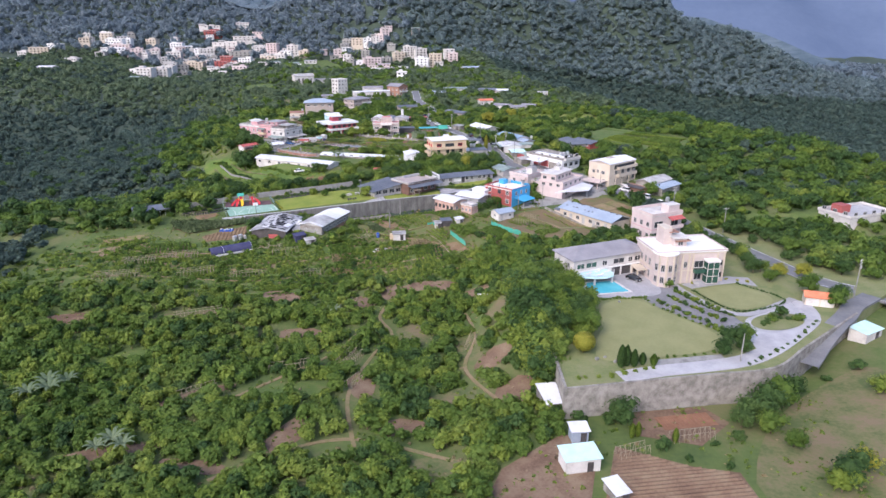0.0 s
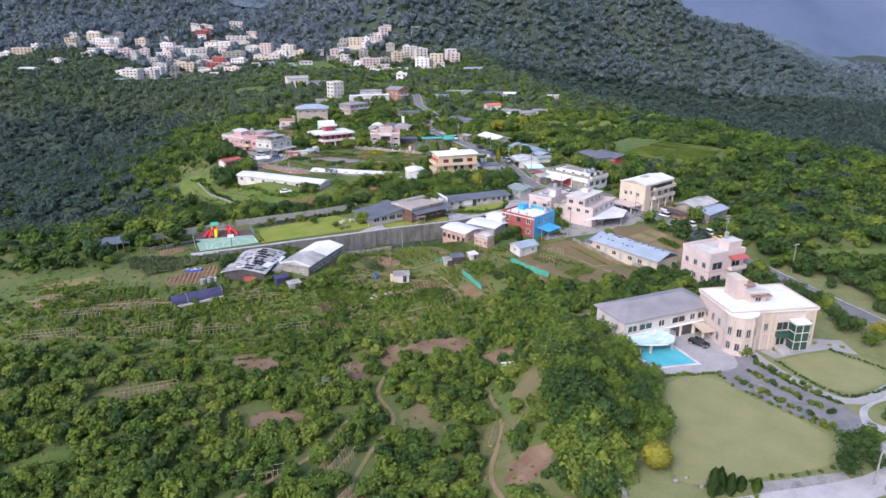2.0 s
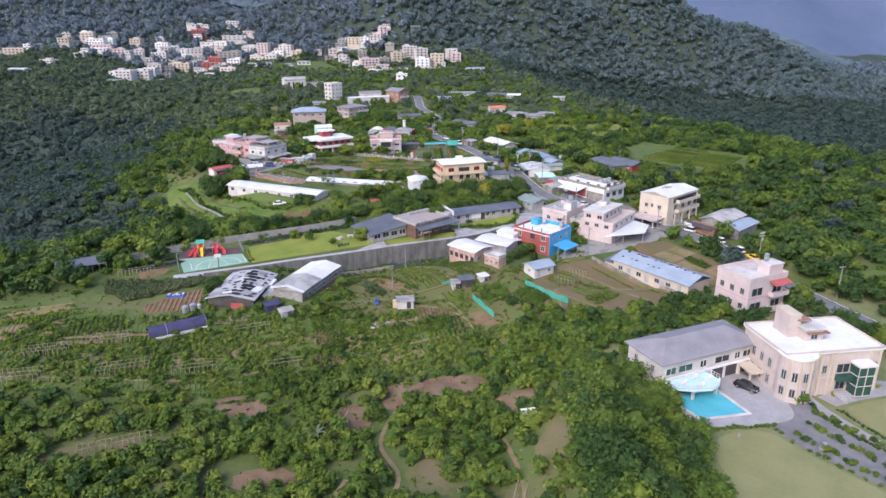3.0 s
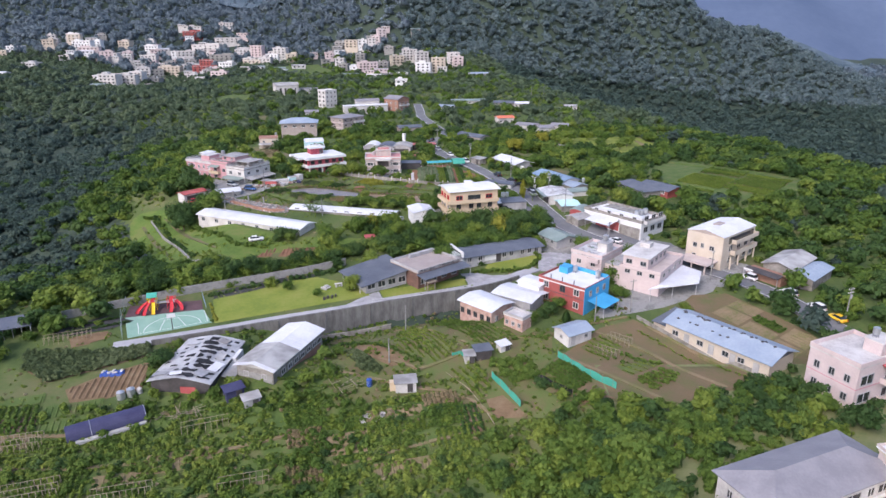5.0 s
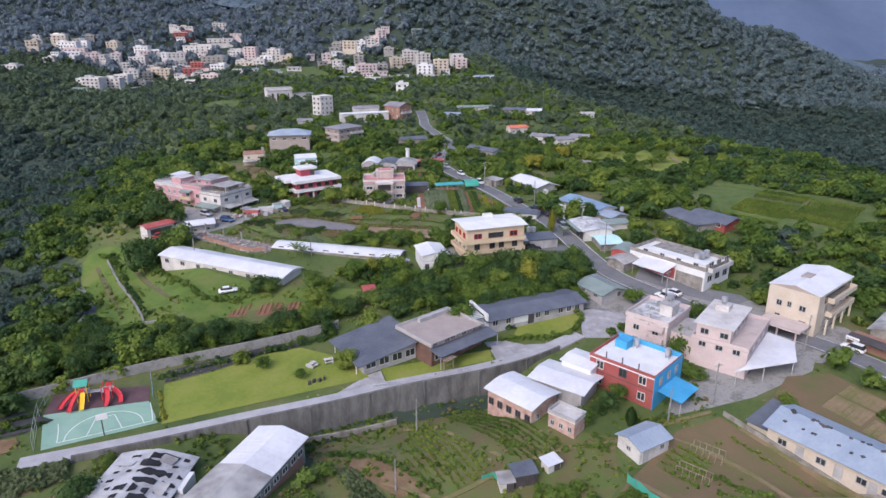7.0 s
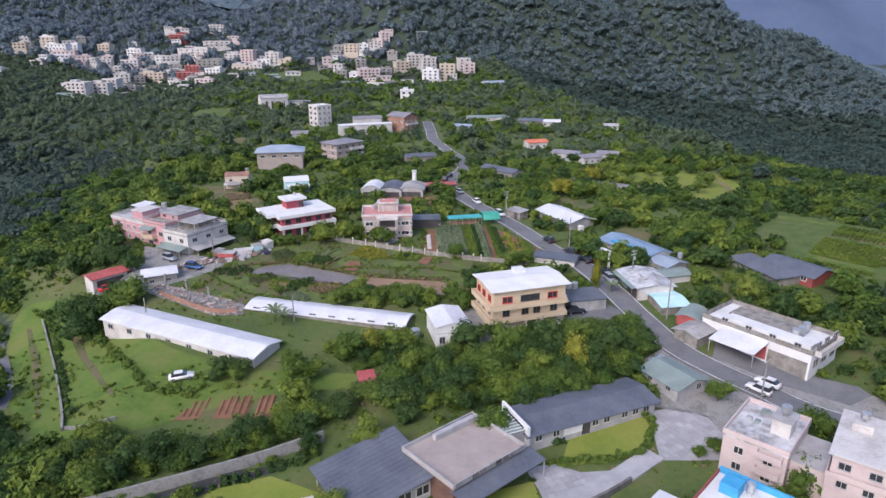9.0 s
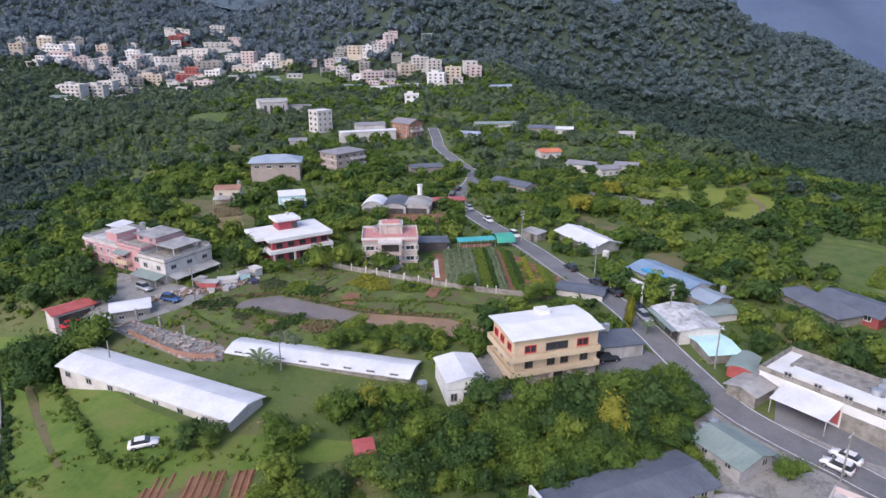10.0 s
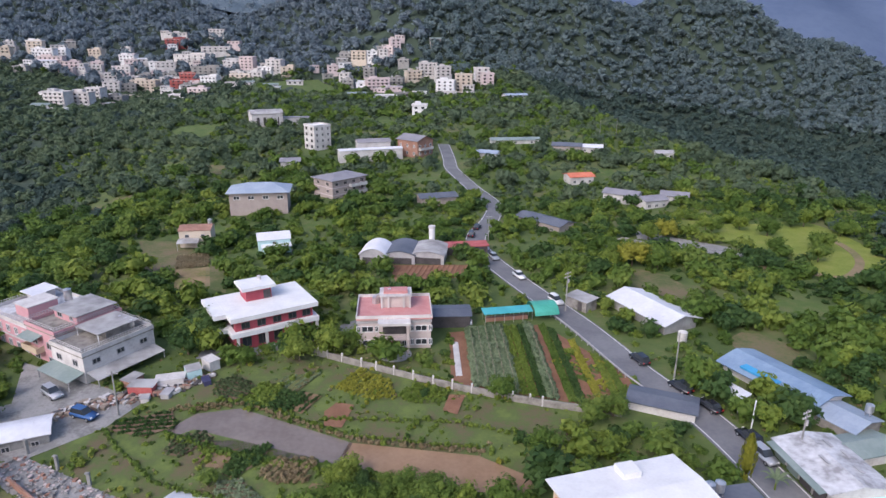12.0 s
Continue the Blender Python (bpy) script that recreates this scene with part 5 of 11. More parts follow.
    for k in range(9):
        part("rib", box(B(), 0, -3.0 + 0.75 * k, 3.72, 4.4, 0.12, 0.12), WHITE, link)
    ob, h = house("gate_lodge", 26.8, 277.8, 7.2, 8.3, 29, 5.0, "small grey lodge with a pale green gabled roof", "house", GREY_TRIM, 3)
    gable_roof(ob, 7.2, 8.3, h, 1.2, GREEN_ROOF, 0.6, along="y", wall_mat=GREY_TRIM)
    window(ob, 1.6, -4.15, 0.8, 1.2, 1.3, 0)
    windows_on(ob, 7.2, 8.3, "l", 0.9, 2, 1.1, 1.2)
    windows_on(ob, 7.2, 8.3, "r", 0.9, 3, 1.1, 1.2)


make_school()


def make_white_shed():
    w, d = 18.9, 8.2
    ob, h = house("white_shed", -40.6, 216.4, w, d, 70.5, 0.9, "long shed with a pale weathered metal roof", "shed", OLD_CONCRETE, 3)
    gable_roof(ob, w, d, h, 1.1, WHITE_ROOF, 0.6, wall_mat=OLD_METAL_ROOF)
    part("stained_roof_sheet", prism(B(), [(-4.75, 0.17), (0, 1.29), (4.75, 0.17), (4.75, 0.21), (0, 1.33), (-4.75, 0.21)], 8.6, "x", (-4.8, 0, h + 0.02)), OLD_METAL_ROOF, ob, "grey weathered roof sheets")
    for x in (-6, -3.6, -1.2, 1.2, 3.6, 6, 8):
        window(ob, x, -d / 2, 1.0, 1.5, 1.1, 0, None, OFF_WHITE)
    part("brick_base", box(B(), 2, -d / 2 - 0.05, -1, 13, 0.1, 1.7), BROWN, ob)
    windows_on(ob, w, d, "l", 1.2, 2, 1.2, 1.1)
    block(ob, "end_wall_panel", -w / 2 - 0.05, 0, -1, 0.1, d - 0.6, 3.2, CONCRETE)


make_white_shed()


def make_black_shed():
    w, d = 11.4, 16.6
    ob, h = house("netted_shed", -56.2, 212.0, w, d, -5.2, 0.1, "low shed roofed with grey sheets under torn black net", "shed", DARK_TRIM, 3)
    gable_roof(ob, w, d, h, 1.2, PALE_METAL_ROOF, 0.6, along="y", bend=0.35, wall_mat=DARK_TRIM)
    rg = random.Random(8)
    for k in range(9):
        y = -7.6 + 1.85 * k
        bm = B()
        ox, pts = -6.1, []
        while ox < 6.2:
            q = 1.2 * ((1 - abs(ox) / 6.3) * 0.65 + (1 - (ox / 6.3) ** 2) * 0.35)
            pts.append((ox, y + rg.uniform(-0.16, 0.16), h + q + 0.22, 0.12 + rg.uniform(0.1, 0.8) * max(0.25, 1.25 - abs(ox - 1.4 + 0.8 * math.sin(k * 2)) / 4.2)))
            ox += rg.uniform(0.6, 1.0)
        rows = [[bm.verts.new((px, py - s, pz)), bm.verts.new((px, py + s, pz))] for px, py, pz, s in pts]
        for i, (r0, r1) in enumerate(zip(rows, rows[1:])):
            if rg.random() < 0.92 - 0.09 * abs(pts[i][0] - 1.5):
                bm.faces.new((r0[0], r1[0], r1[1], r0[1]))
        for v in bmesh.ops.extrude_face_region(bm, geom=bm.faces[:])["geom"]:
            if isinstance(v, bmesh.types.BMVert):
                v.co.z += 0.05
        tagged(part("shade_net", bm, BLACK_NET, ob), "torn black shade net strip", "", "", "stuff")
    for k, (u, v, a, c) in enumerate(((3.4, -6.4, 2.4, 2.0), (5.0, -3.2, 2.0, 3.2), (4.4, 0.6, 1.6, 2.4), (-4.4, -6.8, 2.6, 1.4), (-1.0, -7.4, 2.2, 1.3), (2.6, 6.6, 2.6, 1.6), (-3.6, 5.4, 3.0, 1.2))):
        q = 1.2 * ((1 - abs(u) / 6.3) * 0.65 + (1 - (u / 6.3) ** 2) * 0.35)
        sheet = part("loose_sheet", box(B(), 0, 0, 0, a, c, 0.05), (PALE_METAL_ROOF, WHITE_ROOF, OLD_METAL_ROOF)[k % 3], ob)
        sheet.matrix_basis = pose(u, v, h + q + 0.32, 4 * (k % 3) - 4, 10 * u / 5, 9 * k % 40 - 20)
    block(ob, "rust_wall", 1.5, -d / 2 - 0.1, -2, 3.0, 0.12, 2.4, RUST)
    block(ob, "white_sheet", 6.4, 3.4, -0.4, 1.4, 4.0, 1.9, WHITE)
    canopy(ob, 7.6, -1.5, 0.2, 6.0, 2.6, OLD_METAL_ROOF, 0.5, True, "side_roof", 90)


make_black_shed()


def make_yellow_house():
    w, d = 16, 9.6
    ob, h = house("yellow_house", 1.7, 301.6, w, d, 17.5, 14.0, "pale yellow three-storey house with balconies and a white roof", wall=YELLOWISH, plinth=3, base=4.7)
    part("roof", prism(B(), [(-5.6, 0), (0, 0.5), (5.6, 0), (5.6, 0.16), (0, 0.68), (-5.6, 0.16)], w + 1.6, "x", (0, 0, h)), WHITE, ob)
    block(ob, "roof_hatch", 1.0, 3.6, h + 0.3, 2.4, 2.2, 0.9, WHITE)
    for z in (2.9, 5.7):
        balcony(ob, 0, -d / 2, z, w, 1.2, 0, YELLOWISH, 0.85)
        balcony(ob, -w / 2, -0.6, z, d + 1.2, 1.2, 270, YELLOWISH, 0.85)
    for x in (-5.2, -1.0, 1.6, 5.4):
        window(ob, x, -d / 2, 3.6, 1.5, 1.5, 0, None, DARK_TRIM)
    for x, ww in ((-5.0, 2.2), (0.0, 4.2), (5.0, 2.2)):
        window(ob, x, -d / 2, 6.5, ww, 1.4, 0, None, RED_PAINT if abs(x) > 1 else DARK_TRIM)
    for y in (-2.8, 0.4, 3.2):
        window(ob, -w / 2, y, 3.6, 1.2, 1.5, 270)
        window(ob, -w / 2, y, 6.5, 1.6, 1.4, 270, None, RED_PAINT)
    for x in (-5.2, 5.4):
        window(ob, x, -d / 2, 0.8, 1.4, 1.4, 0, None, DARK_TRIM)
    door(ob, 0.4, -d / 2, 0.0, 1.8, 2.4, 0)
    block(ob, "stone_base", 0, -d / 2 - 0.04, -1, w, 0.08, 3.4, BEIGE)
    for x in (-1.2, 2.2):
        block(ob, "pier", x, -d / 2 - 0.9, -0.5, 0.5, 0.5, 3.3, BEIGE)


make_yellow_house()


def make_garage():
    ob, h = house("garage", 16.4, 307.6, 8.0, 6.4, 12, 8.0, "grey garage with a flat roof and steel water tanks", "garage", GREY_TRIM, 3)
    flat_roof(ob, 8.0, 6.4, h, SLATE_ROOF, 0.3, 0)
    for x in (-2.0, 2.0):
        block(ob, "roller_door", x, -3.24, 0, 3.4, 0.08, 2.2, OLD_METAL_ROOF)
    for x in (-2.6, -1.2):
        water_tank(ob, x, 2.0, h + 0.25, 0.65, 1.3)
    canopy(ob, -5.6, -0.4, 2.2, 3.4, 5.0, WHITE_ROOF, 0.5, True)


make_garage()


def make_cube():
    ob, h = house("white_store", -13.7, 294.6, 6.6, 8.6, 14.5, 8.6, "two-storey white store with a shallow white metal roof", "store", WHITE, 3, base=4.1)
    gable_roof(ob, 6.6, 8.6, h, 0.7, WHITE_ROOF, 0.35, along="y", wall_mat=WHITE)
    windows_on(ob, 6.6, 8.6, "f", 0.9, 3, 1.2, 1.5)
    windows_on(ob, 6.6, 8.6, "r", 2.6, 2, 1.0, 0.9)
    band(ob, 6.6, 8.6, 3.0, 0.08, GREY_TRIM, 0.04)
    part("forecourt", box(B(), 6.2, -1.0, -1.4, 5.4, 9.0, 1.5), CONCRETE, ob)


make_cube()


def make_barns():
    w, d = 40.4, 7.6
    ob, h = house("barn", -66.6, 295.0, w, d, -25.3, 5.5, "long white barn with a shallow white metal roof", "barn", OFF_WHITE, 4, base=2.7, group="white barns")
    gable_roof(ob, w, d, h, 0.9, WHITE_ROOF, 0.5, bend=0.35, wall_mat=WHITE)
    for x in (-18, -12.5, -7, -1.5, 4, 9.5, 15):
        window(ob, x, -d / 2, 1.0, 1.4, 1.2, 0)
    door(ob, -4.2, -d / 2, -0.2, 1.0, 2.1, 0, GREY_TRIM)
    w, d = 36, 6.2
    ob, h = house("barn", -39.2, 303.3, w, d, -15, 5.9, "long narrow barn with a curved white metal roof", "barn", OLD_CONCRETE, 4, group="white barns")
    gable_roof(ob, w, d, h, 0.8, WHITE_ROOF, 0.4, bend=0.5, wall_mat=OFF_WHITE)
    for k in range(8):
        window(ob, -15.5 + 4.4 * k, -d / 2, 0.4, 1.6, 0.8, 0)


make_barns()


def make_pink_villa():
    w, d = 13.6, 10.2
    ob, h = house("tiled_villa", -30.6, 355.5, w, d, 4.9, 13.6, "beige two-storey villa with a pink tiled roof terrace", wall=BEIGE, plinth=3, base=7.4)
    flat_roof(ob, w, d, h, PINK_ROOF, 0.3, 0.6, OFF_WHITE)
    band(ob, w, d, h - 0.7, 0.35, GREY_TRIM, 0.2)
    for x in (-5.0, 5.0):
        for z in (0.9, 3.7):
            window(ob, x, -d / 2, z, 2.2, 1.2, 0, None, WHITE)
            for s in (-1.7, 1.7):
                window(ob, x + s, -d / 2, z, 0.7, 1.2, 0, None, WHITE)
    block(ob, "porch_floor", 0, -d / 2 - 1.2, 2.9, 5.6, 2.4, 0.25, BEIGE)
    block(ob, "porch_roof", 0, -d / 2 - 1.2, 5.9, 6.0, 2.6, 0.5, OFF_WHITE)
    for x in (-2.5, 2.5):
        for z, q in ((0, 2.9), (3.15, 2.75)):
            block(ob, "column", x, -d / 2 - 2.1, z, 0.4, 0.4, q, BEIGE)
    rail(ob, -2.6, -d / 2 - 2.25, 2.6, -d / 2 - 2.25, 3.15, 0.8, PALE_PINK)
    # flat dark panel painted as the shade within the upper porch
    block(ob, "upper_opening", 0, -d / 2 - 0.03, 3.2, 4.4, 0.08, 2.2, DARK_TRIM)
    door(ob, 0, -d / 2, 0.1, 1.8, 2.3, 0, BROWN)
    for x in (-1.8, 1.8):
        window(ob, x, -d / 2, 0.6, 0.9, 1.6, 0, None, WHITE)
    for k in range(6):
        part("step", tube(B(), 0, -d / 2 - 2.2, -0.9 + 0.17 * k, 5.2 - 0.42 * k, 0.17, 24), GREY_TRIM, ob)
    t = block(ob, "roof_room", 0.3, 1.6, h + 0.25, 5.4, 3.6, 2.3, BEIGE)
    part("room_roof", box(B(), 0.3, 1.6, h + 2.55, 6.2, 4.4, 0.3), OFF_WHITE, t)
    for x in (-2.4, -1.1, 1.8, 3.0):
        block(t, "pilaster", x, -0.35, h + 0.25, 0.35, 0.3, 2.3, OFF_WHITE)
    block(t, "gable_ridge", 0.3, 1.6, h + 2.85, 4.6, 2.4, 0.5, PINK_ROOF)
    bm = B()
    tube(bm, -3.6, 2.2, h + 0.25, 0.7, 1.4, 12)
    beam(bm, (-3.6, 1.6, h + 1.8), (-0.6, 1.6, h + 3.4), 0.5)
    part("solar_heater", bm, STEEL, ob)
    windows_on(ob, w, d, "r", 0.9, 2, 1.2, 1.2)
    windows_on(ob, w, d, "r", 3.8, 2, 1.2, 1.2)
    windows_on(ob, w, d, "l", 3.8, 2, 1.2, 1.2)


make_pink_villa()


def make_red_villa():
    w, d = 15, 11
    ob, h = house("red_villa", -56.0, 357.0, w, d, 33, 13.6, "crimson-walled villa with broad white flat roofs and a stair tower", wall=CRIMSON, plinth=3, base=7.5)
    part("roof", box(box(B(), 0, 0, h, w + 1.8, d + 1.8, 0.9), -w / 2 - 1.4, 1.5, h + 0.03, 3.6, d - 1.2, 0.82), WHITE, ob)
    part("floor_slab", box(box(B(), 0, 0, 3.1, w + 1.9, d + 1.9, 0.9), -w / 2 - 1.4, 1.5, 3.13, 3.6, d - 1.2, 0.82), WHITE, ob)
    for x in (-5.6, -2.6, 0.4, 3.4, 6.2):
        window(ob, x, -d / 2, 4.3, 1.6, 1.3, 0, None, DARK_TRIM)
        window(ob, x, -d / 2, 0.7, 1.7, 1.9, 0, None, DARK_TRIM)
    windows_on(ob, w, d, "l", 4.3, 3, 1.3, 1.2, None, DARK_TRIM)
    for x in (-7.4, -2, 3.6, 8.0):
        block(ob, "pier", x, -d / 2 - 0.75, -1, 0.5, 0.4, 4.1, OFF_WHITE)
    t = block(ob, "stair_tower", -1.0, 2.6, h + 0.9, 5.0, 4.2, 2.3, CRIMSON, "crimson stair tower")
    part("tower_roof", box(B(), -1.0, 2.6, h + 3.2, 6.6, 5.6, 0.6), WHITE, t)
    block(t, "tower_window", 0.6, 0.46, h + 1.0, 1.4, 0.1, 1.7, DARK_TRIM)
    part("vent", tube(B(), 0.2, 3.8, h + 3.8, 0.4, 0.8, 10), OFF_WHITE, t)


make_red_villa()


def make_pink_row():
    base = 6.6
    a = radians(-30)
    spots = []

    def at(u, v):
        return -90 + u * math.cos(a) - v * math.sin(a), 349 + u * math.sin(a) + v * math.cos(a)

    x, y = at(9.6, 0)
    ob, h = house("grey_town_house", x, y, 9.4, 13.5, -30, 12.2, "pale grey terraced house with a weathered roof terrace", wall=OFF_WHITE, plinth=4, base=base, group="terraced houses")
    flat_roof(ob, 9.4, 13.5, h, OLD_CONCRETE, 0.1, 0.7, OFF_WHITE)
    windows_on(ob, 9.4, 13.5, "r", 3.8, 3, 1.5, 1.0)
    windows_on(ob, 9.4, 13.5, "f", 3.6, 2, 1.4, 1.2)
    t = block(ob, "terrace_room", -1.0, 2.4, h + 0.25, 5.4, 5.6, 1.7, OLD_CONCRETE)
    part("room_roof", box(B(), -0.8, 1.6, h + 1.95, 6.8, 8.0, 0.14), OLD_METAL_ROOF, t)
    for px, py in ((-3.9, -2.2), (2.3, -2.2)):
        part("post", box(B(), px, py, h + 0.25, 0.12, 0.12, 1.7), WHITE, t)
    canopy(ob, 6.2, 0, 2.2, 13.0, 3.2, OLD_METAL_ROOF, 0.6, True, "side_roof", 90)
    for u in (-1.5, 0.2, 1.8):
        water_tank(ob, u, 4.5, h + 0.25, 0.55, 1.0)
    for x0, y0, x1, y1 in ((-4.6, -6.6, 4.6, -6.6), (4.6, -6.6, 4.6, 6.6), (-4.6, -6.6, -4.6, 6.6), (-4.6, 6.6, 4.6, 6.6)):
        rail(ob, x0, y0, x1, y1, h + 0.95, 0.7, OFF_WHITE)
    windows_on(ob, 9.4, 13.5, "r", 1.2, 3, 1.5, 1.0)
    canopy(ob, 0, -8.2, 2.3, 9.2, 3.2, GREEN_ROOF, 0.6, True, "porch_roof")
    x, y = at(0.2, 0.6)
    ob, h = house("pink_town_house", x, y, 9.2, 12.6, -30, 13.4, "pink terraced house with balconies over a yard", wall=PINK, plinth=4, base=base, group="terraced houses")
    flat_roof(ob, 9.2, 12.6, h, OLD_CONCRETE, 0.2, 0.6, PINK)
    for z in (0.8, 3.7):
        windows_on(ob, 9.2, 12.6, "f", z, 2, 1.6, 1.3)
    balcony(ob, -2.0, -6.3, 3.0, 4.8, 1.5, 0, YELLOWISH)
    canopy(ob, -2.0, -7.3, 5.4, 4.8, 2.0, GREEN_ROOF, 0.5, False, "balcony_roof")
    r = block(ob, "roof_room", 0.4, 1.8, h + 0.25, 7.2, 7.0, 1.7, PINK)
    part("room_roof", box(B(), 0.4, 1.8, h + 1.95, 8.4, 8.2, 0.16), OLD_METAL_ROOF, r)
    window(r, -1.4, -1.7, h + 0.7, 1.4, 0.9, 0)
    window(r, 2.2, -1.7, h + 0.7, 1.0, 0.9, 0)
    for x0, y0, x1, y1 in ((-4.5, -6.2, 4.5, -6.2), (-4.5, -6.2, -4.5, 6.2), (4.5, -6.2, 4.5, 6.2)):
        rail(ob, x0, y0, x1, y1, h + 0.85, 0.7, OFF_WHITE)
    x, y = at(-11.5, 1.0)
    ob, h = house("rose_town_house", x, y, 13.8, 13, -30, 12.6, "rose-pink terraced house with white roof rims", wall=PINK, plinth=5, base=base, group="terraced houses")
    flat_roof(ob, 13.8, 13, h, STAINED_WHITE, 0.25, 0.6, OFF_WHITE)
    for z in (0.9, 3.8):
        windows_on(ob, 13.8, 13, "f", z, 5, 1.1, 1.4, None, WHITE)
    band(ob, 13.8, 13, 3.0, 0.3, OFF_WHITE)
    for x0, y0, x1, y1 in ((-6.8, -6.4, 6.8, -6.4), (-6.8, -6.4, -6.8, 6.4)):
        rail(ob, x0, y0, x1, y1, h + 0.85, 0.6, OFF_WHITE)
    balcony(ob, -4.6, -6.5, 2.9, 3.6, 1.4, 0, PINK)
    # dark sheet on the wall, painted as shade inside the verandah
    block(ob, "verandah_opening", -4.6, -6.54, 3.0, 3.0, 0.08, 2.4, DARK_TRIM)
    part("white_room", box(B(), -4.6, 2.6, h + 0.25, 3.6, 3.6, 1.9), OFF_WHITE, ob)
    t = block(ob, "roof_room", 1.5, -1.5, h + 0.25, 4.4, 5.6, 2.2, PINK)
    part("room_roof", box(B(), 1.5, -1.5, h + 2.45, 4.9, 6.1, 0.2), OFF_WHITE, t)
    water_tank(ob, 2.5, 4.0, h + 0.25, 0.75, 2.2)
    canopy(ob, -4.6, 2.4, h + 2.0, 5.0, 5.0, WHITE_ROOF, 0.3, False, "white_roof")


make_pink_row()


def make_sheds():
    ob, h = house("red_roofed_shed", -96.0, 321.8, 8.2, 4.4, 50, 7.6, "small shed with rusty red roof sheets", "shed", OFF_WHITE, 3, base=5.2)
    gable_roof(ob, 8.2, 4.4, h, 0.7, RUST, 0.5, wall_mat=OFF_WHITE)
    # dark panel that colours in the shade of the shed's open front
    block(ob, "open_front", 0, -2.24, 0, 6.4, 0.06, 1.8, DARK_TRIM)
    ob, h = house("white_hut", -82.8, 321.4, 7.4, 5.2, 25, 8.2, "small pale hut with a curved white roof", "hut", CONCRETE, 3, base=5.6)
    gable_roof(ob, 7.4, 5.2, h, 0.8, WHITE_ROOF, 0.4, along="x", bend=0.7, wall_mat=OFF_WHITE)
    windows_on(ob, 7.4, 5.2, "f", 0.9, 2, 1.1, 0.9)
    ob, h = house("white_warehouse", 22.9, 367.0, 16.2, 8.6, -63, 9.6, "open store with a wide white metal roof", "store", OLD_METAL_ROOF, 3)
    gable_roof(ob, 16.2, 8.6, h, 1.4, WHITE_ROOF, 0.8, wall_mat=OLD_METAL_ROOF)
    ob, h = house("blue_roofed_house", 36.4, 338.5, 16.5, 8, -62, 9.0, "low house with a sky-blue metal roof", "house", OFF_WHITE, 3)
    gable_roof(ob, 17.5, 9, h, 1.3, SKY_ROOF, 0.5, bend=0.3, wall_mat=OFF_WHITE)
    block(ob, "blue_tarpaulin", -1.5, -2.4, h + 0.55, 7.0, 3.4, 0.35, BLUE, "bright blue tarpaulin on the roof")
    ob, h = house("grey_lean_to", 41.2, 327.6, 7.0, 7.0, -60, 8.6, "grey-blue roofed lean-to with a concrete room", "house", OLD_CONCRETE, 3)
    gable_roof(ob, 7.0, 7.0, h, 0.9, PALE_BLUE_ROOF, 0.3, wall_mat=OLD_CONCRETE)
    water_tank(ob, 2.0, 2.4, h + 0.5, 0.6, 1.2)
    ob, h = house("green_roofed_hut", 40.2, 320.8, 7.5, 5, 15, 8.2, "white hut with a teal green roof", "hut", OFF_WHITE, 3)
    gable_roof(ob, 7.5, 5, h, 0.7, GREEN_ROOF, 0.4, wall_mat=OFF_WHITE)
    windows_on(ob, 7.5, 5, "r", 0.6, 2, 0.9, 0.9)
    ob, h = house("roadside_shop", 32.4, 315.6, 11.6, 8.2, -82, 8.8, "roadside shop with a white metal roof and shutters", "shop", OFF_WHITE, 3)
    gable_roof(ob, 11.6, 8.6, h, 0.8, STAINED_WHITE, 0.5, wall_mat=OFF_WHITE)
    for x, v in ((-3, 1.6), (0.4, -1.4), (2.8, 1.8), (-0.6, 2.6)):
        block(ob, "skylight", x, v, h + 0.42 + 0.8 * (1 - abs(v) / 4.8), 1.9, 0.45, 0.1, GREY_TRIM)
    for x in (-4.2, -1.4, 1.4, 4.2):
        block(ob, "shutter", x, -4.34, 0, 2.3, 0.08, 2.2, GREEN_ROOF if x < 0 else DARK_TRIM)
    canopy(ob, 0, -5.0, 2.3, 11.4, 1.6, GREEN_ROOF, 0.3, False, "awning")
    ob, h = house("tin_shed", 34.8, 306.8, 6.0, 7.6, 8, 7.3, "shed of pale blue and white roof sheets", "shed", OLD_CONCRETE, 3)
    gable_roof(ob, 6.0, 8.0, h, 0.6, PALE_AQUA, 0.5, wall_mat=OLD_CONCRETE)
    ob, h = house("curved_green_hut", 37.8, 300.4, 4.2, 6.2, -35, 6.9, "hut with a curved pale green roof", "hut", RUST, 3)
    gable_roof(ob, 4.2, 6.6, h, 0.7, GREEN_ROOF, 0.3, along="y", bend=0.9, wall_mat=RUST)
    ob, h = house("rusty_tin_shed", 37.8, 294.6, 10.4, 5.2, 36, 6.4, "tin shed with faded pinkish roof sheets", "shed", OLD_CONCRETE, 3)
    gable_roof(ob, 10.4, 5.2, h, 0.8, OLD_METAL_ROOF, 0.5, wall_mat=OLD_CONCRETE)
    ob, h = house("slate_roofed_house", 63.8, 324.4, 16, 7, -72, 8.6, "house with a dark blue-grey hipped roof", "house", OLD_CONCRETE, 3)
    hip_roof(ob, 16, 7, h, 1.9, SLATE_ROOF, 0.6)
    ob, h = house("slate_roofed_house", 71.6, 323.2, 13, 9, -58, 8.8, "red-walled house with a blue-grey metal roof", "house", RED_WALL, 3)
    gable_roof(ob, 13, 9, h, 1.2, SLATE_ROOF, 0.6, wall_mat=RED_WALL)
    windows_on(ob, 13, 9, "f", 0.8, 3, 1.5, 1.2, None, WHITE)
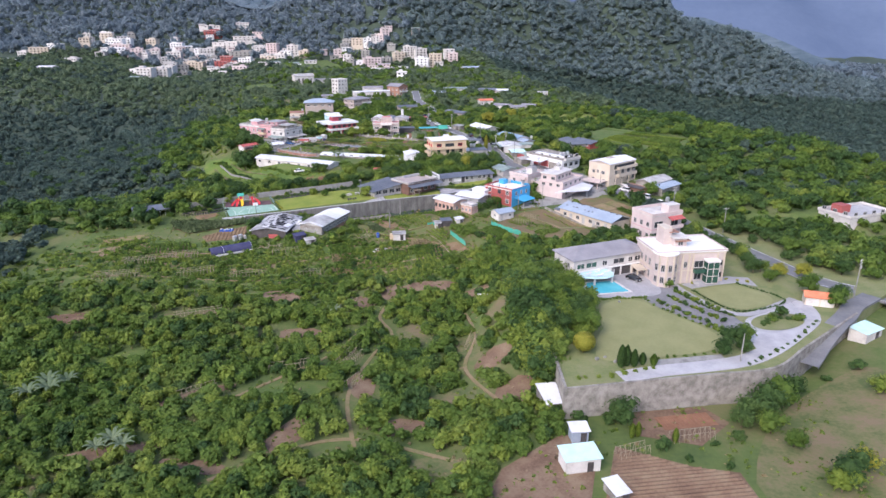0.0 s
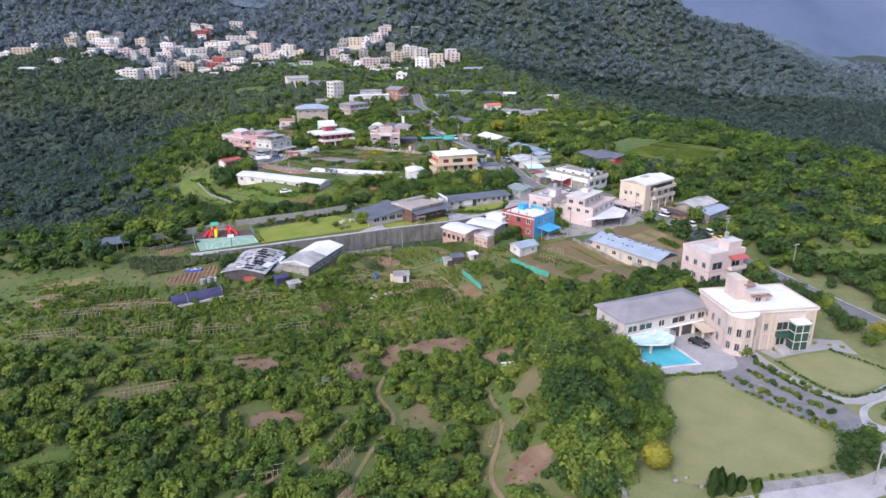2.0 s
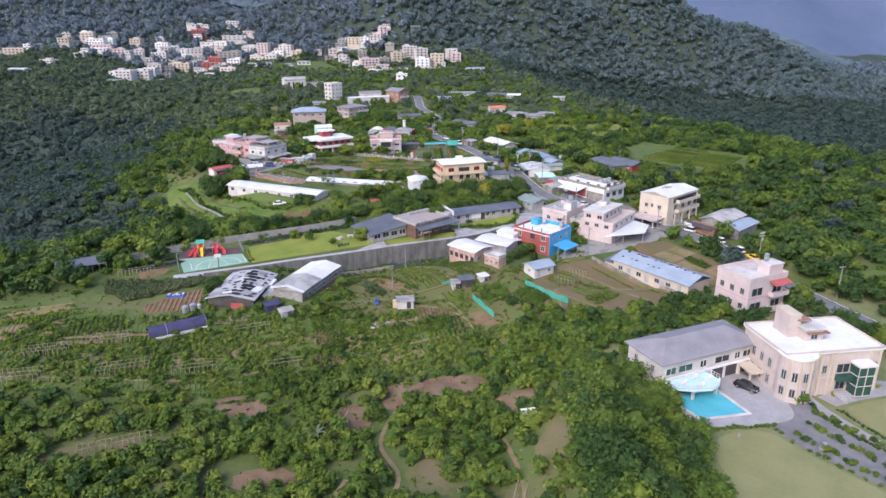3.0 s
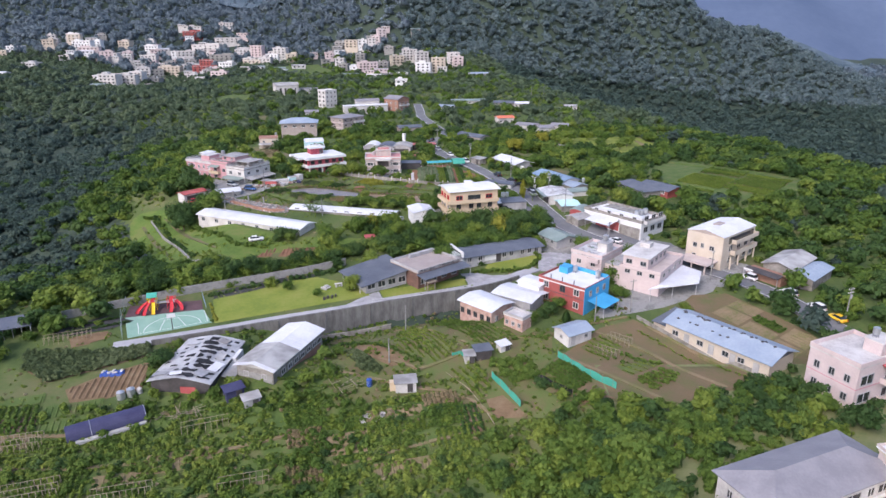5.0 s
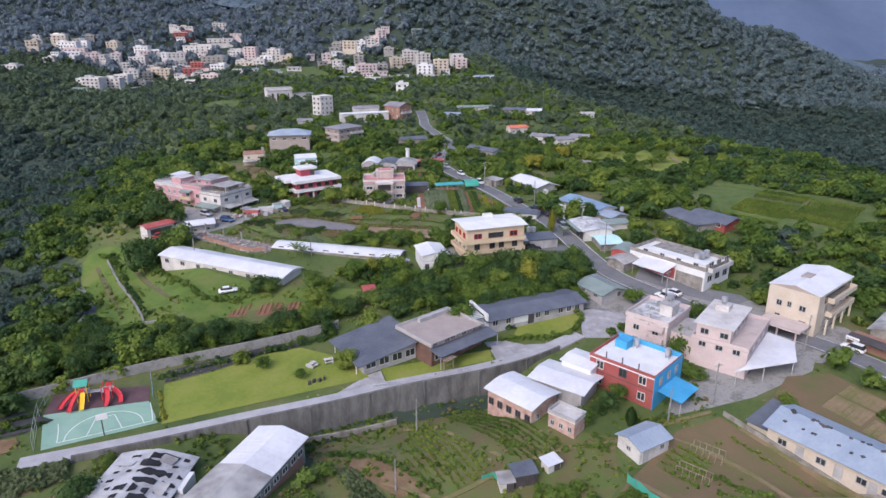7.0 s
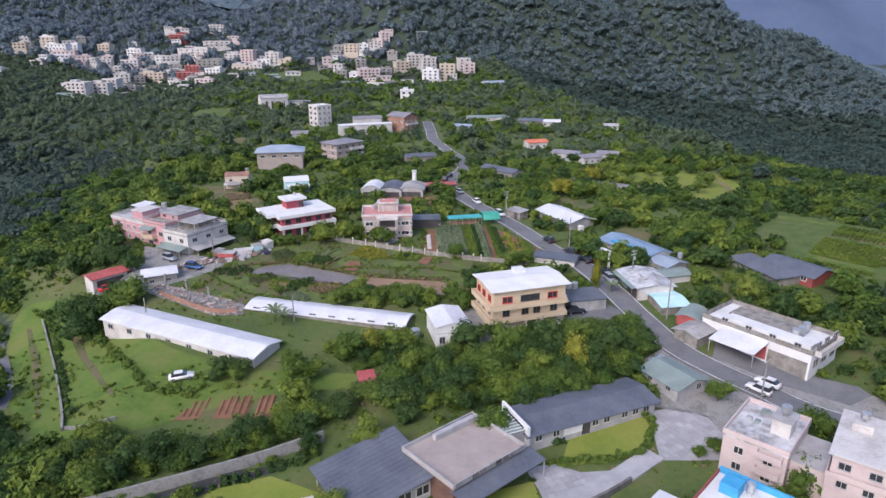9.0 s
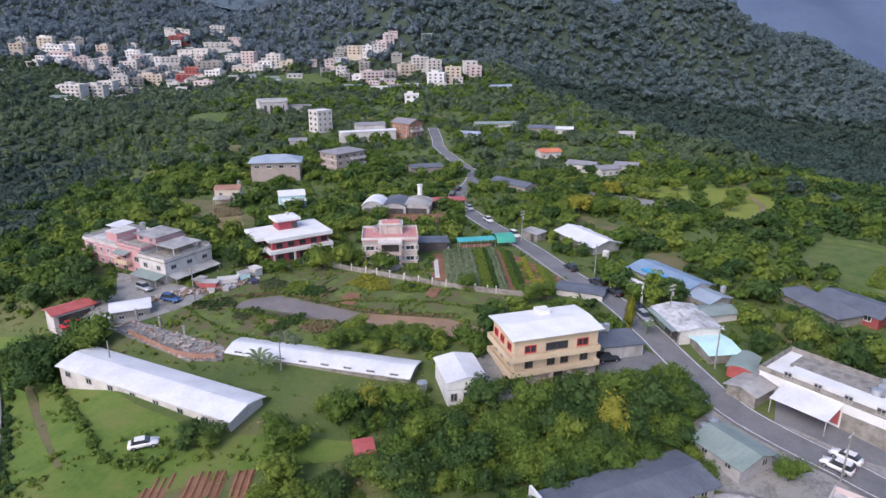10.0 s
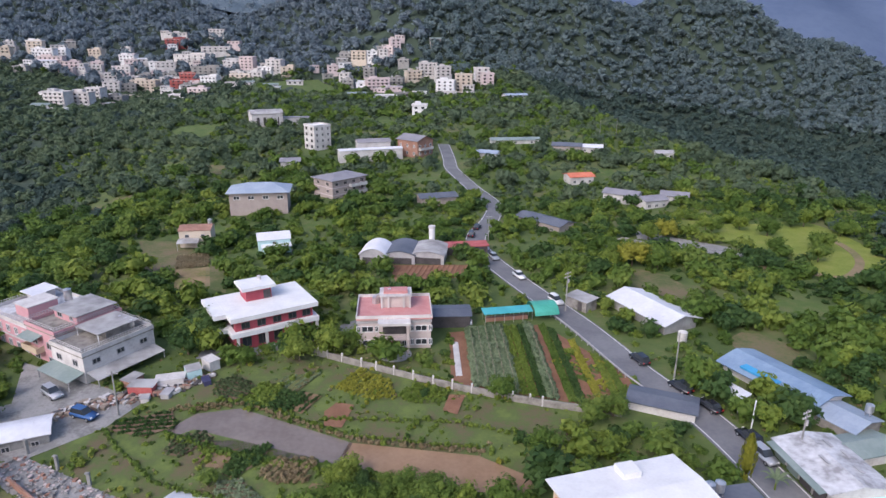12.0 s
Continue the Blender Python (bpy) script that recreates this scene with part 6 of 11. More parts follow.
    ob, h = house("long_grey_garage", 14.4, 331.6, 10.2, 5.0, -22, 8.6, "low garage with a slate-grey flat roof by the road", "garage", OFF_WHITE, 3)
    gable_roof(ob, 10.2, 5.0, h, 0.5, SLATE_ROOF, 0.4, wall_mat=OFF_WHITE)
    ob, h = house("grey_garage", -20.4, 362.6, 9.0, 5.2, 4, 10.0, "long dark grey garage behind the villa", "garage", DARK_TRIM, 3)
    gable_roof(ob, 9.0, 5.2, h, 0.5, SLATE_ROOF, 0.4, wall_mat=DARK_TRIM)
    # right of the road, by the junction
    ob, h = house("winged_shop", 84.5, 257.0, 14, 7.5, 42, 4.6, "long shop with pale grey metal roofs", "shop", OLD_CONCRETE, 3)
    gable_roof(ob, 14, 7.5, h, 1.4, OLD_METAL_ROOF, 0.6, wall_mat=OLD_CONCRETE)
    ob, h = house("winged_shop", 87.0, 250.5, 13, 5.5, 42, 4.0, "long shop with pale blue-grey metal roofs", "shop", OLD_CONCRETE, 3)
    gable_roof(ob, 13, 5.5, h, 0.9, PALE_BLUE_ROOF, 0.5, wall_mat=OLD_CONCRETE)
    ob, h = house("roadside_stall", 76.5, 252.0, 9.5, 3.0, -58, 3.6, "row of roadside stalls under dark awnings", "stall", BROWN, 2)
    canopy(ob, 0, -1.9, h - 0.3, 9.6, 2.4, DARK_TRIM, 0.5, True, "awning")
    block(ob, "white_sign", -3.4, -3.0, h - 0.5, 2.6, 0.12, 0.7, WHITE)
    # far side of the ridge
    ob, h = house("white_house_in_trees", 139, 212, 20, 12, 20, 4.0, "white house among the trees with a grey roof", "house", OFF_WHITE, 6)
    flat_roof(ob, 20, 12, h, GREY_TRIM, 0.3, 0.8, OFF_WHITE)
    windows_on(ob, 20, 12, "f", 2.0, 5, 1.6, 1.4)
    windows_on(ob, 20, 12, "l", 2.0, 3, 1.6, 1.4)
    block(ob, "roof_room", -5, 2, h + 0.25, 4, 4, 2.4, RED_WALL)


make_sheds()


def make_far_named():
    ob, h = house("apartment_house", -61, 476, 15.5, 11, 48, 13.8, "taupe three-storey apartment house with balconies", "house", TAUPE, 4, base=5.6)
    hip_roof(ob, 15.5, 11, h, 1.6, GREY_ROOF, 0.8)
    for z in (0.9, 3.6, 6.2):
        windows_on(ob, 15.5, 11, "l", z, 2, 1.6, 1.3, None, PALE_PINK)
        windows_on(ob, 15.5, 11, "f", z, 4, 1.5, 1.3, None, PALE_PINK)
    for z in (2.7, 5.4):
        band(ob, 15.5, 11, z, 0.35, PALE_PINK)
        balcony(ob, 3.5, -5.5, z, 7.5, 1.6, 0, OFF_WHITE)
    ob, h = house("white_flats", -87, 567, 9.4, 9.6, 42, 20.0, "white four-storey block of flats", "house", OFF_WHITE, 4)
    flat_roof(ob, 9.4, 9.6, h, WHITE, 0.1, 0.5, OFF_WHITE)
    for k in range(4):
        windows_on(ob, 9.4, 9.6, "f", 1.0 + 2.9 * k, 3, 1.0, 1.3)
        windows_on(ob, 9.4, 9.6, "l", 1.0 + 2.9 * k, 2, 1.6, 1.3, None, DARK_TRIM)
    ob, h = house("brown_house", -37.5, 556, 11, 13, 50, 15.4, "brown brick house with a grey gabled roof", "house", BROWN, 4)
    gable_roof(ob, 11, 13, h, 2.2, GREY_ROOF, 0.7, along="y", wall_mat=BROWN)
    for z in (1.0, 4.4):
        windows_on(ob, 11, 13, "f", z, 3, 1.4, 1.4, None, WHITE)
        windows_on(ob, 11, 13, "l", z, 3, 1.2, 1.4, None, WHITE)
    balcony(ob, 0, -6.5, 3.4, 9, 1.4, 0, OFF_WHITE)
    ob, h = house("pavilion", -84, 453, 18.6, 11, 9, 14.0, "low brick house with a pale blue-grey hipped roof", "house", TAUPE, 9)
    hip_roof(ob, 18.6, 11, h, 2.4, PALE_BLUE_ROOF, 1.0)
    windows_on(ob, 18.6, 11, "f", h - 2.2, 4, 2.0, 1.2, None, WHITE)
    ob, h = house("modern_hall", -131, 633, 18, 11, 26, 18.2, "modern hall with a curved pale roof and dark glazing", "hall", OFF_WHITE, 5)
    gable_roof(ob, 18, 11, h, 2.0, OLD_METAL_ROOF, 0.6, along="x", bend=0.9, wall_mat=OFF_WHITE)
    for x in (-5.4, -1.6, 2.4, 6.4):
        block(ob, "glazing", x, -5.54, 0.6, 1.6 if x < 0 else 0.7, 0.1, 4.8, DARK_TRIM)
    ob, h = house("low_wing", -115, 640, 16, 6, 10, 15.0, "low pale wing beside the modern hall", "hall", GREY_TRIM, 5)
    flat_roof(ob, 16, 6, h, GREY_ROOF, 0.4, 0)
    ob, h = house("cream_cottage", -91, 414, 8.4, 6.4, 9.5, 11.9, "cream cottage with a red roof rim and lean-to", "house", CREAM, 6)
    gable_roof(ob, 8.4, 6.4, h, 0.9, BROWN, 0.2, wall_mat=CREAM)
    windows_on(ob, 8.4, 6.4, "f", h - 1.9, 2, 1.1, 0.9)
    water_tank(ob, 3.4, 1.6, h, 0.6, 1.2)
    canopy(ob, -1.6, -5.0, h - 2.6, 5.6, 3.2, OLD_METAL_ROOF, 0.5, True)
    ob, h = house("aqua_cottage", -68.5, 410, 8.4, 6.2, 19, 10.8, "small aqua cottage with a white roof and lean-to", "house", PALE_AQUA, 4)
    gable_roof(ob, 8.4, 6.2, h, 1.3, WHITE_ROOF, 0.3, wall_mat=WHITE)
    canopy(ob, 0.4, -4.0, h - 1.6, 8.0, 2.4, WHITE_ROOF, 0.5, True)
    windows_on(ob, 8.4, 6.2, "f", h - 1.2, 1, 0.9, 0.7)
    # workshops with round roofs near the bend
    for k, (x, y, w, d, mat) in enumerate(((-39.5, 403.5, 7, 9, WHITE_ROOF), (-32.5, 404.5, 8, 11, SLATE_ROOF), (-25.5, 404.0, 9, 10, OLD_METAL_ROOF))):
        ob, h = house("round_roofed_workshop", x, y, w, d, -6, 9.4, "workshop under a rounded metal roof", "workshop", GREY_TRIM, 3, group="workshops")
        gable_roof(ob, w, d, h, 1.8 if k == 0 else 1.2, mat, 0.3, along="y", bend=0.95, wall_mat=GREY_TRIM)
        # shade inside the workshop's open front, painted as a dark panel
        block(ob, "open_front", 0, -d / 2 - 0.04, 0, w - 1.6, 0.08, 1.8, DARK_TRIM)
    ob = thing("chimney", -25.0, 411.0, 7.0, 0, "white cylindrical chimney tower", "chimney")
    part("shaft", tube(B(), 0, 0, -1, 0.8, 7.5, 14), WHITE, ob)
    part("cap", tube(B(), 0, 0, 6.5, 0.95, 0.6, 14), OFF_WHITE, ob)
    ob, h = house("market_stall", -17, 409, 14, 4, 10, 9.4, "long roadside stall with a rusty canopy", "stall", DARK_TRIM, 3)
    flat_roof(ob, 14, 4, h, RUST, 0.4, 0)
    # row of low buildings by the white flats
    ob, h = house("white_greenhouse", -58, 545, 30, 5, 20, 12.2, "long low greenhouse with a white roof", "greenhouse", OFF_WHITE, 4)
    gable_roof(ob, 30, 5, h, 0.6, WHITE_ROOF, 0.3, wall_mat=OFF_WHITE)
    ob, h = house("grey_hall", -58, 556, 16, 6, 18, 14.0, "low hall with a curved grey roof", "hall", OFF_WHITE, 4)
    gable_roof(ob, 16, 6, h, 1.4, GREY_ROOF, 0.3, bend=0.8, wall_mat=OFF_WHITE)
    # right of the main road, in the trees
    for x, y, w, d, r, top, mat, words in ((9.6, 437, 17, 7, -47, 9.0, SLATE_ROOF, "low house with a dark roof in the trees"), (43, 474, 12, 8, -30, 9.2, GREY_ROOF, "low house with grey tiled roofs in the trees"),
                                           (51, 466, 9, 7, 20, 9.0, GREY_ROOF, "low house with grey tiled roofs in the trees"), (61, 471, 9, 7, -20, 9.4, GREY_ROOF, "low house with grey tiled roofs in the trees"), (32, 502, 10, 7, 15, 9.6, ORANGE_ROOF, "house with an orange-red roof in the trees"),
                                           (38, 568, 14, 9, -10, 11.4, SLATE_ROOF, "low workshop with dark roofs"), (50, 566, 10, 7, -10, 11.0, WHITE_ROOF, "low workshop with pale roofs"), (-4, 543, 12, 6, -20, 11.6, PALE_BLUE_ROOF, "low house with a blue-grey roof by the road"), (14, 592, 26, 6, 8, 10.2, GREEN_ROOF, "long pale green greenhouse"),
                                           (-25, 466, 13, 6, 18, 9.2, SLATE_ROOF, "dark grey roofed restaurant by the road"), (83, 556, 8, 5, 0, 10.0, GREY_TRIM, "low grey pump house"), (-90, 521, 8, 7, 10, 11.0, GREY_ROOF, "small house with a grey roof in the trees")):
        wall_mat = TAUPE if mat is SLATE_ROOF else OFF_WHITE
        ob, h = house("low_house", x, y, w, d, r, top, words, "house", wall_mat, 4)
        gable_roof(ob, w, d, h, 1.1, mat, 0.6, wall_mat=wall_mat)
        windows_on(ob, w, d, "f", 0.5, 3, 1.2, 1.0)


make_far_named()

# ---- the far village ----
VILLAGE = [
    "-490 1006 17 3", "-472 990 27 3", "-467 1010 21 2", "-463 977 20 1", "-433 989 14 2", "-438 1037 17 2", "-419 998 12 3", "-395 1006 21 2", "-400 1034 19 2", "-383 1036 17 1", "-363 1024 16 2", "-376 939 17 4",
    "-363 947 16 3", "-351 961 28 3", "-344 785 20 4", "-331 796 21 4", "-332 823 14 4", "-319 835 13 2", "-320 867 15 1", "-349 770 14 1", "-360 1085 30 2", "-307 1066 34 2", "-328 1039 41 3", "-354 1025 22 2",
    "-329 976 22 2", "-285 970 34 4", "-303 949 29 3", "-306 973 20 3", "-261 875 19 2", "-282 843 24 1", "-262 991 15 3", "-241 972 16 5", "-240 939 21 2", "-224 941 16 2", "-208 958 17 4", "-217 956 16 2",
    "-223 904 14 1", "-194 954 13 2", "-198 878 24 1", "-176 905 16 1", "-272 1023 19 1", "-149 938 10 2", "-130 931 11 3", "-123 912 12 2", "-105 938 12 4", "-93 895 23 4", "-77 913 17 3", "-106 902 16 2",
    "-109 864 17 1", "-81 809 21 1", "-67 857 23 1", "-60 928 16 3", "-45 935 18 4", "-30 924 16 4", "-26 862 17 4", "-9 870 16 5", "8 891 13 5", "13 880 12 4", "-2 842 13 1", "33 802 20 1",
    "-121 982 17 3", "-83 986 11 3", "-89 981 11 2", "-95 980 10 2", "-71 959 12 1", "-140 979 13 2", "-148 962 11 2", "-42 696 10 2", "-520 1007 10 1", "-422 1082 8 1", "-478 1055 15 1", "-300 900 14 2",
    "-285 915 16 2", "-269 931 18 3", "-287 938 15 2", "-272 978 16 2", "-246 951 15 2", "-267 942 14 2", "-334 991 15 2", "-361 989 16 2", "-400 986 14 2", "-374 961 13 1", "-224 946 12 2", "-555 941 24 3",
    "-544 964 20 2", "-476 877 18 2", "-552 870 16 1", "-465 798 20 1", "-573 936 14 2", "-492 1009 16 3", "-461 983 26 2", "-511 981 14 2", "-423 995 20 2", "-326 1131 20 2", "-371 1113 26 1", "-39 989 12 1",
    "-108 983 12 2", "-96 985 12 2", "-133 987 20 2", "-472 989 18 2", "-443 986 20 2", "-413 1061 12 1", "-392 1023 14 2", "-475 950 14 1", "-371 983 20 2", "-361 809 22 2", "-272 1094 10 1",
]
vr = random.Random(11)
# smaller houses crowd between the larger ones
for row in VILLAGE[::2] + VILLAGE[1:60:3]:
    x, y, w, floors = (float(v) for v in row.split())
    x, y, w, d = x + vr.uniform(-26, 26), y + vr.uniform(-24, 20), vr.uniform(8, 17), vr.uniform(7, 9)
    if min((x - a) ** 2 + (y - b) ** 2 for a, b, *_ in FOOTPRINTS) < 150:
        continue
    wall_mat = vr.choice((WHITE, OFF_WHITE, OFF_WHITE, PALE_PINK, GREY_TRIM))
    floors = vr.choice((1, 1, 2))
    ob, h = house("village_house", x, y, w, d, vr.uniform(-10, 15), float(ground_z(x, y)) + floors * 3.2, "low pale village house, " + ("one storey high" if floors == 1 else "two storeys high"), "house", wall_mat, 5, "village houses")
    flat_roof(ob, w, d, h, vr.choice((WHITE, OFF_WHITE, GREY_TRIM, OLD_METAL_ROOF, PALE_BLUE_ROOF)), 0.5, 0.3, wall_mat)
    far_windows(ob, w, d, h - 2.2, 3, 1.8, 1.3)
RED_VILLAGE = ("-360 1085 30 2", "-306 973 20 3", "-303 949 29 3")
for row in VILLAGE:
    x, y, w, floors = (float(v) for v in row.split())
    floors = int(floors)
    red = row in RED_VILLAGE
    wall_mat = RED_WALL if red else vr.choice((WHITE, OFF_WHITE, OFF_WHITE, OFF_WHITE, CREAM, PALE_PINK, CONCRETE))
    d, rot = vr.uniform(8, 11), vr.uniform(-14, 22)
    base = float(ground_z(x, y))
    look_like = {True: "red-walled village house", False: "pale village house with flat roofs"}[red]
    ob, h = house("village_house", x, y, w, d, rot, base + floors * 3.1, f"{look_like}, {('one', 'two', 'three', 'four', 'five')[floors - 1]} storeys high", "house", wall_mat, 7, "village houses")
    if floors == 1 and vr.random() < 0.7:
        gable_roof(ob, w, d, h, 1.2, vr.choice((WHITE_ROOF, OLD_METAL_ROOF, PALE_BLUE_ROOF, GREEN_ROOF)), 0.5, wall_mat=wall_mat)
    else:
        flat_roof(ob, w, d, h, vr.choice((WHITE, CONCRETE, OFF_WHITE, GREY_TRIM)), 0.4, 0.8, wall_mat)
        if vr.random() < 0.75:
            rw = w * vr.uniform(0.25, 0.5)
            block(ob, "roof_room", vr.uniform(-0.25, 0.25) * w, 1, h + 0.25, rw, d * 0.5, 2.4, wall_mat)
        if vr.random() < 0.5:
            water_tank(ob, vr.uniform(-0.4, 0.4) * w, -d * 0.25, h + 0.25, 0.8, 1.6)
    for k in range(floors):
        if k and w > 11:
            block(ob, "balcony", 0, -d / 2 - 0.6, k * 3.1 - 0.2, w * 0.9, 1.2, 1.0, wall_mat)
        far_windows(ob, w, d, k * 3.1 + 1.1, min(5, max(2, int(w / 4.5))), 2.0, 1.5)


# ---- vegetation ----
ICO = None


def icosa():
    t = (1 + 5**0.5) / 2
    v = np.array([(-1, t, 0), (1, t, 0), (-1, -t, 0), (1, -t, 0), (0, -1, t), (0, 1, t), (0, -1, -t), (0, 1, -t), (t, 0, -1), (t, 0, 1), (-t, 0, -1), (-t, 0, 1)], float)
    f = np.array([(0, 11, 5), (0, 5, 1), (0, 1, 7), (0, 7, 10), (0, 10, 11), (1, 5, 9), (5, 11, 4), (11, 10, 2), (10, 7, 6), (7, 1, 8), (3, 9, 4), (3, 4, 2), (3, 2, 6), (3, 6, 8), (3, 8, 9), (4, 9, 5), (2, 4, 11), (6, 2, 10), (8, 6, 7), (9, 8, 1)])
    return v / np.linalg.norm(v[0]), f


ICO_V, ICO_F = icosa()


OCT_V = np.array([(1, 0, 0), (-1, 0, 0), (0, 1, 0), (0, -1, 0), (0, 0, 1), (0, 0, -1)], float)
OCT_F = np.array([(0, 2, 4), (2, 1, 4), (1, 3, 4), (3, 0, 4), (2, 0, 5), (1, 2, 5), (3, 1, 5), (0, 3, 5)])


def crown(rng, radius, height, lobes, leaves, leaf, flat=0.75, lift=0.0, core=0.82, long=1.0):
    """Vertices and triangles of a crown: lumpy lobes hidden under many loose leaf clumps."""
    vs, fs, count = [], [], 0
    spots = []
    for i in range(lobes):
        a, r = rng.uniform(0, 6.283), radius * (0.66 * math.sqrt(rng.uniform(0, 1)) if i else 0.05)
        size = radius * rng.uniform(0.38, 0.62) * (1.15 if i == 0 else 1)
        up = lift + height * (rng.uniform(0.3, 0.78) if i else 0.62) - size * 0.2
        spots.append((np.array([r * math.cos(a), r * math.sin(a), up]), size))
    for mid, size in spots:
        v = OCT_V * rng.uniform(0.8, 1.05, (6, 1)) * size * core * np.array([1, 1, flat])
        turn = rng.uniform(0, 1.6)
        v = np.stack([v[:, 0] * math.cos(turn) - v[:, 1] * math.sin(turn), v[:, 0] * math.sin(turn) + v[:, 1] * math.cos(turn), v[:, 2]], 1)
        vs.append(v + mid)
        fs.append(OCT_F + count)
        count += 6
    each = max(1, leaves // lobes)
    for mid, size in spots:
        d = rng.normal(size=(each, 3))
        d /= np.linalg.norm(d, axis=1)[:, None]
        d[:, 2] = np.where(d[:, 2] < -0.35, -d[:, 2], d[:, 2])
        p = mid + d * size * rng.uniform(0.72, 1.2, (each, 1)) * np.array([1, 1, flat])
        n = d + rng.normal(size=(each, 3)) * 0.5 + np.array([0, 0, 0.45])
        n /= np.linalg.norm(n, axis=1)[:, None]
        u = np.cross(n, rng.normal(size=(each, 3)))
        u /= np.linalg.norm(u, axis=1)[:, None]
        w = np.cross(n, u)
        s = leaf * rng.uniform(0.6, 1.35, (each, 1))
        corner = np.stack([p - u * s * long - w * s * 0.55, p + u * s * long - w * s * 0.55, p + w * s * 1.1], 1)
        vs.append(corner.reshape(-1, 3))
        fs.append(count + 3 * np.arange(each)[:, None] + np.arange(3))
        count += 3 * each
    return np.concatenate(vs), np.concatenate(fs)


def tri_mesh(name, v, f, mat):
    me = bpy.data.meshes.new(name)
    me.vertices.add(len(v))
    me.vertices.foreach_set("co", np.ascontiguousarray(v, np.float32).ravel())
    me.loops.add(len(f) * 3)
    me.loops.foreach_set("vertex_index", np.ascontiguousarray(f, np.int32).ravel())
    me.polygons.add(len(f))
    me.polygons.foreach_set("loop_start", np.arange(0, len(f) * 3, 3, dtype=np.int32))
    me.update(calc_edges=True)
    me.materials.append(mat)
    return me


def tiled(name, protos, spots, mat, label, category, rng):
    """Many plants joined into one mesh: spots are rows of x, y, z, size."""
    if not len(spots):
        return None
    vs, fs, count = [], [], 0
    which = rng.integers(0, len(protos), len(spots))
    turn = rng.uniform(0, 6.283, len(spots))
    for k, (v, f) in enumerate(protos):
        rows = np.asarray(spots)[which == k]
        if not len(rows):
            continue
        c, s = np.cos(turn[which == k])[:, None], np.sin(turn[which == k])[:, None]
        size = rows[:, 3:4]
        x = (v[None, :, 0] * c - v[None, :, 1] * s) * size + rows[:, 0:1]
        y = (v[None, :, 0] * s + v[None, :, 1] * c) * size + rows[:, 1:2]
        z = v[None, :, 2] * size * rng.uniform(0.85, 1.2, (len(rows), 1)) + rows[:, 2:3]
        vs.append(np.stack([x, y, z], -1).reshape(-1, 3))
        fs.append((f[None] + (count + np.arange(len(rows)) * len(v))[:, None, None]).reshape(-1, 3))
        count += len(rows) * len(v)
    ob = new(name, tri_mesh(name, np.concatenate(vs), np.concatenate(fs), mat))
    return tagged(ob, label, category, "", "stuff")


def inside(px, py, outline):
    px, py = np.asarray(px), np.asarray(py)
    hit = np.zeros(px.shape, bool)
    for (x0, y0), (x1, y1) in zip(outline, outline[1:] + outline[:1]):
        cross = (y0 > py) != (y1 > py)
        hit ^= cross & (px < (x1 - x0) * (py - y0) / ((y1 - y0) or 1e-9) + x0)
    return hit


# shelters, court, lawn and the camera's view of the barns, kept clear of trees
FOOTPRINTS += [(-69, 289.5, 23, 8.5, radians(-25.3)), (-40.2, 299.5, 20, 6.5, radians(-15)), (-70, 231, 13, 10, radians(23)), (-42, 243, 22, 8, radians(22)), (25.5, 222.5, 5, 5, 0.0), (-6.5, 363.5, 11, 5, radians(12)), (1, 364, 6, 5, 0.0)]
OPEN = [list(o) for n, o in PATCHES.items() if n != "terraced_slope"] + [list(VEGETABLES)] + [[(-96, 200), (-63, 200.5), (-66, 220), (-76, 224), (-96, 219)], [(-34, 229), (-19, 237), (-2, 241), (6, 231), (36, 232), (57, 210), (46, 203), (33, 196)], [(23, 107), (66, 115), (98, 141), (120, 160), (90, 180), (56, 185), (38, 178), (35, 155), (23, 135)]]


def is_free(x, y, margin=0.0):
    """Where plants may grow: off the fields, roads and houses."""
    ok = np.ones(x.shape, bool)
    under = np.interp(x, SCHOOL_X, SCHOOL_Y) - y
    ok &= ~((under > -3) & (under < 5.5) & (x > -62) & (x < 20))
    for o in OPEN:
        ok &= ~inside(x, y, o)
    for line, half in ((road_mid, 4.0), (np.array(smooth_line(LANE))[:, :2], 3.2), (np.array(smooth_line(SCHOOL_LANE))[:, :2], 2.2)):
        near = np.full(x.shape, 1e9)
        for i in range(0, len(line), 2):
            near = np.minimum(near, (x - line[i][0]) ** 2 + (y - line[i][1]) ** 2)
        ok &= near > (half + margin) ** 2
    for hx, hy, hw, hd, r in FOOTPRINTS:
        u, v = (x - hx) * math.cos(r) + (y - hy) * math.sin(r), -(x - hx) * math.sin(r) + (y - hy) * math.cos(r)
        ok &= (np.abs(u) > hw + margin) | (np.abs(v) > hd + margin)
    return ok


def scatter(rng, x0, x1, y0, y1, gap, where=None, margin=0.5, loose=0.75):
    """Jittered grid of free spots."""
    xs, ys = np.meshgrid(np.arange(x0, x1, gap), np.arange(y0, y1, gap))
    x = (xs + rng.uniform(-loose, loose, xs.shape) * gap).ravel()
    y = (ys + rng.uniform(-loose, loose, xs.shape) * gap).ravel()
    keep = is_free(x, y, margin)
    if where is not None:
        keep &= where(x, y)
    return x[keep], y[keep]


def seen_wedge(x, y):
    """The wedge of land that the flight ever looks at, with some room."""
    return np.abs(x + 10) < (y + 15) * 0.72 + 12


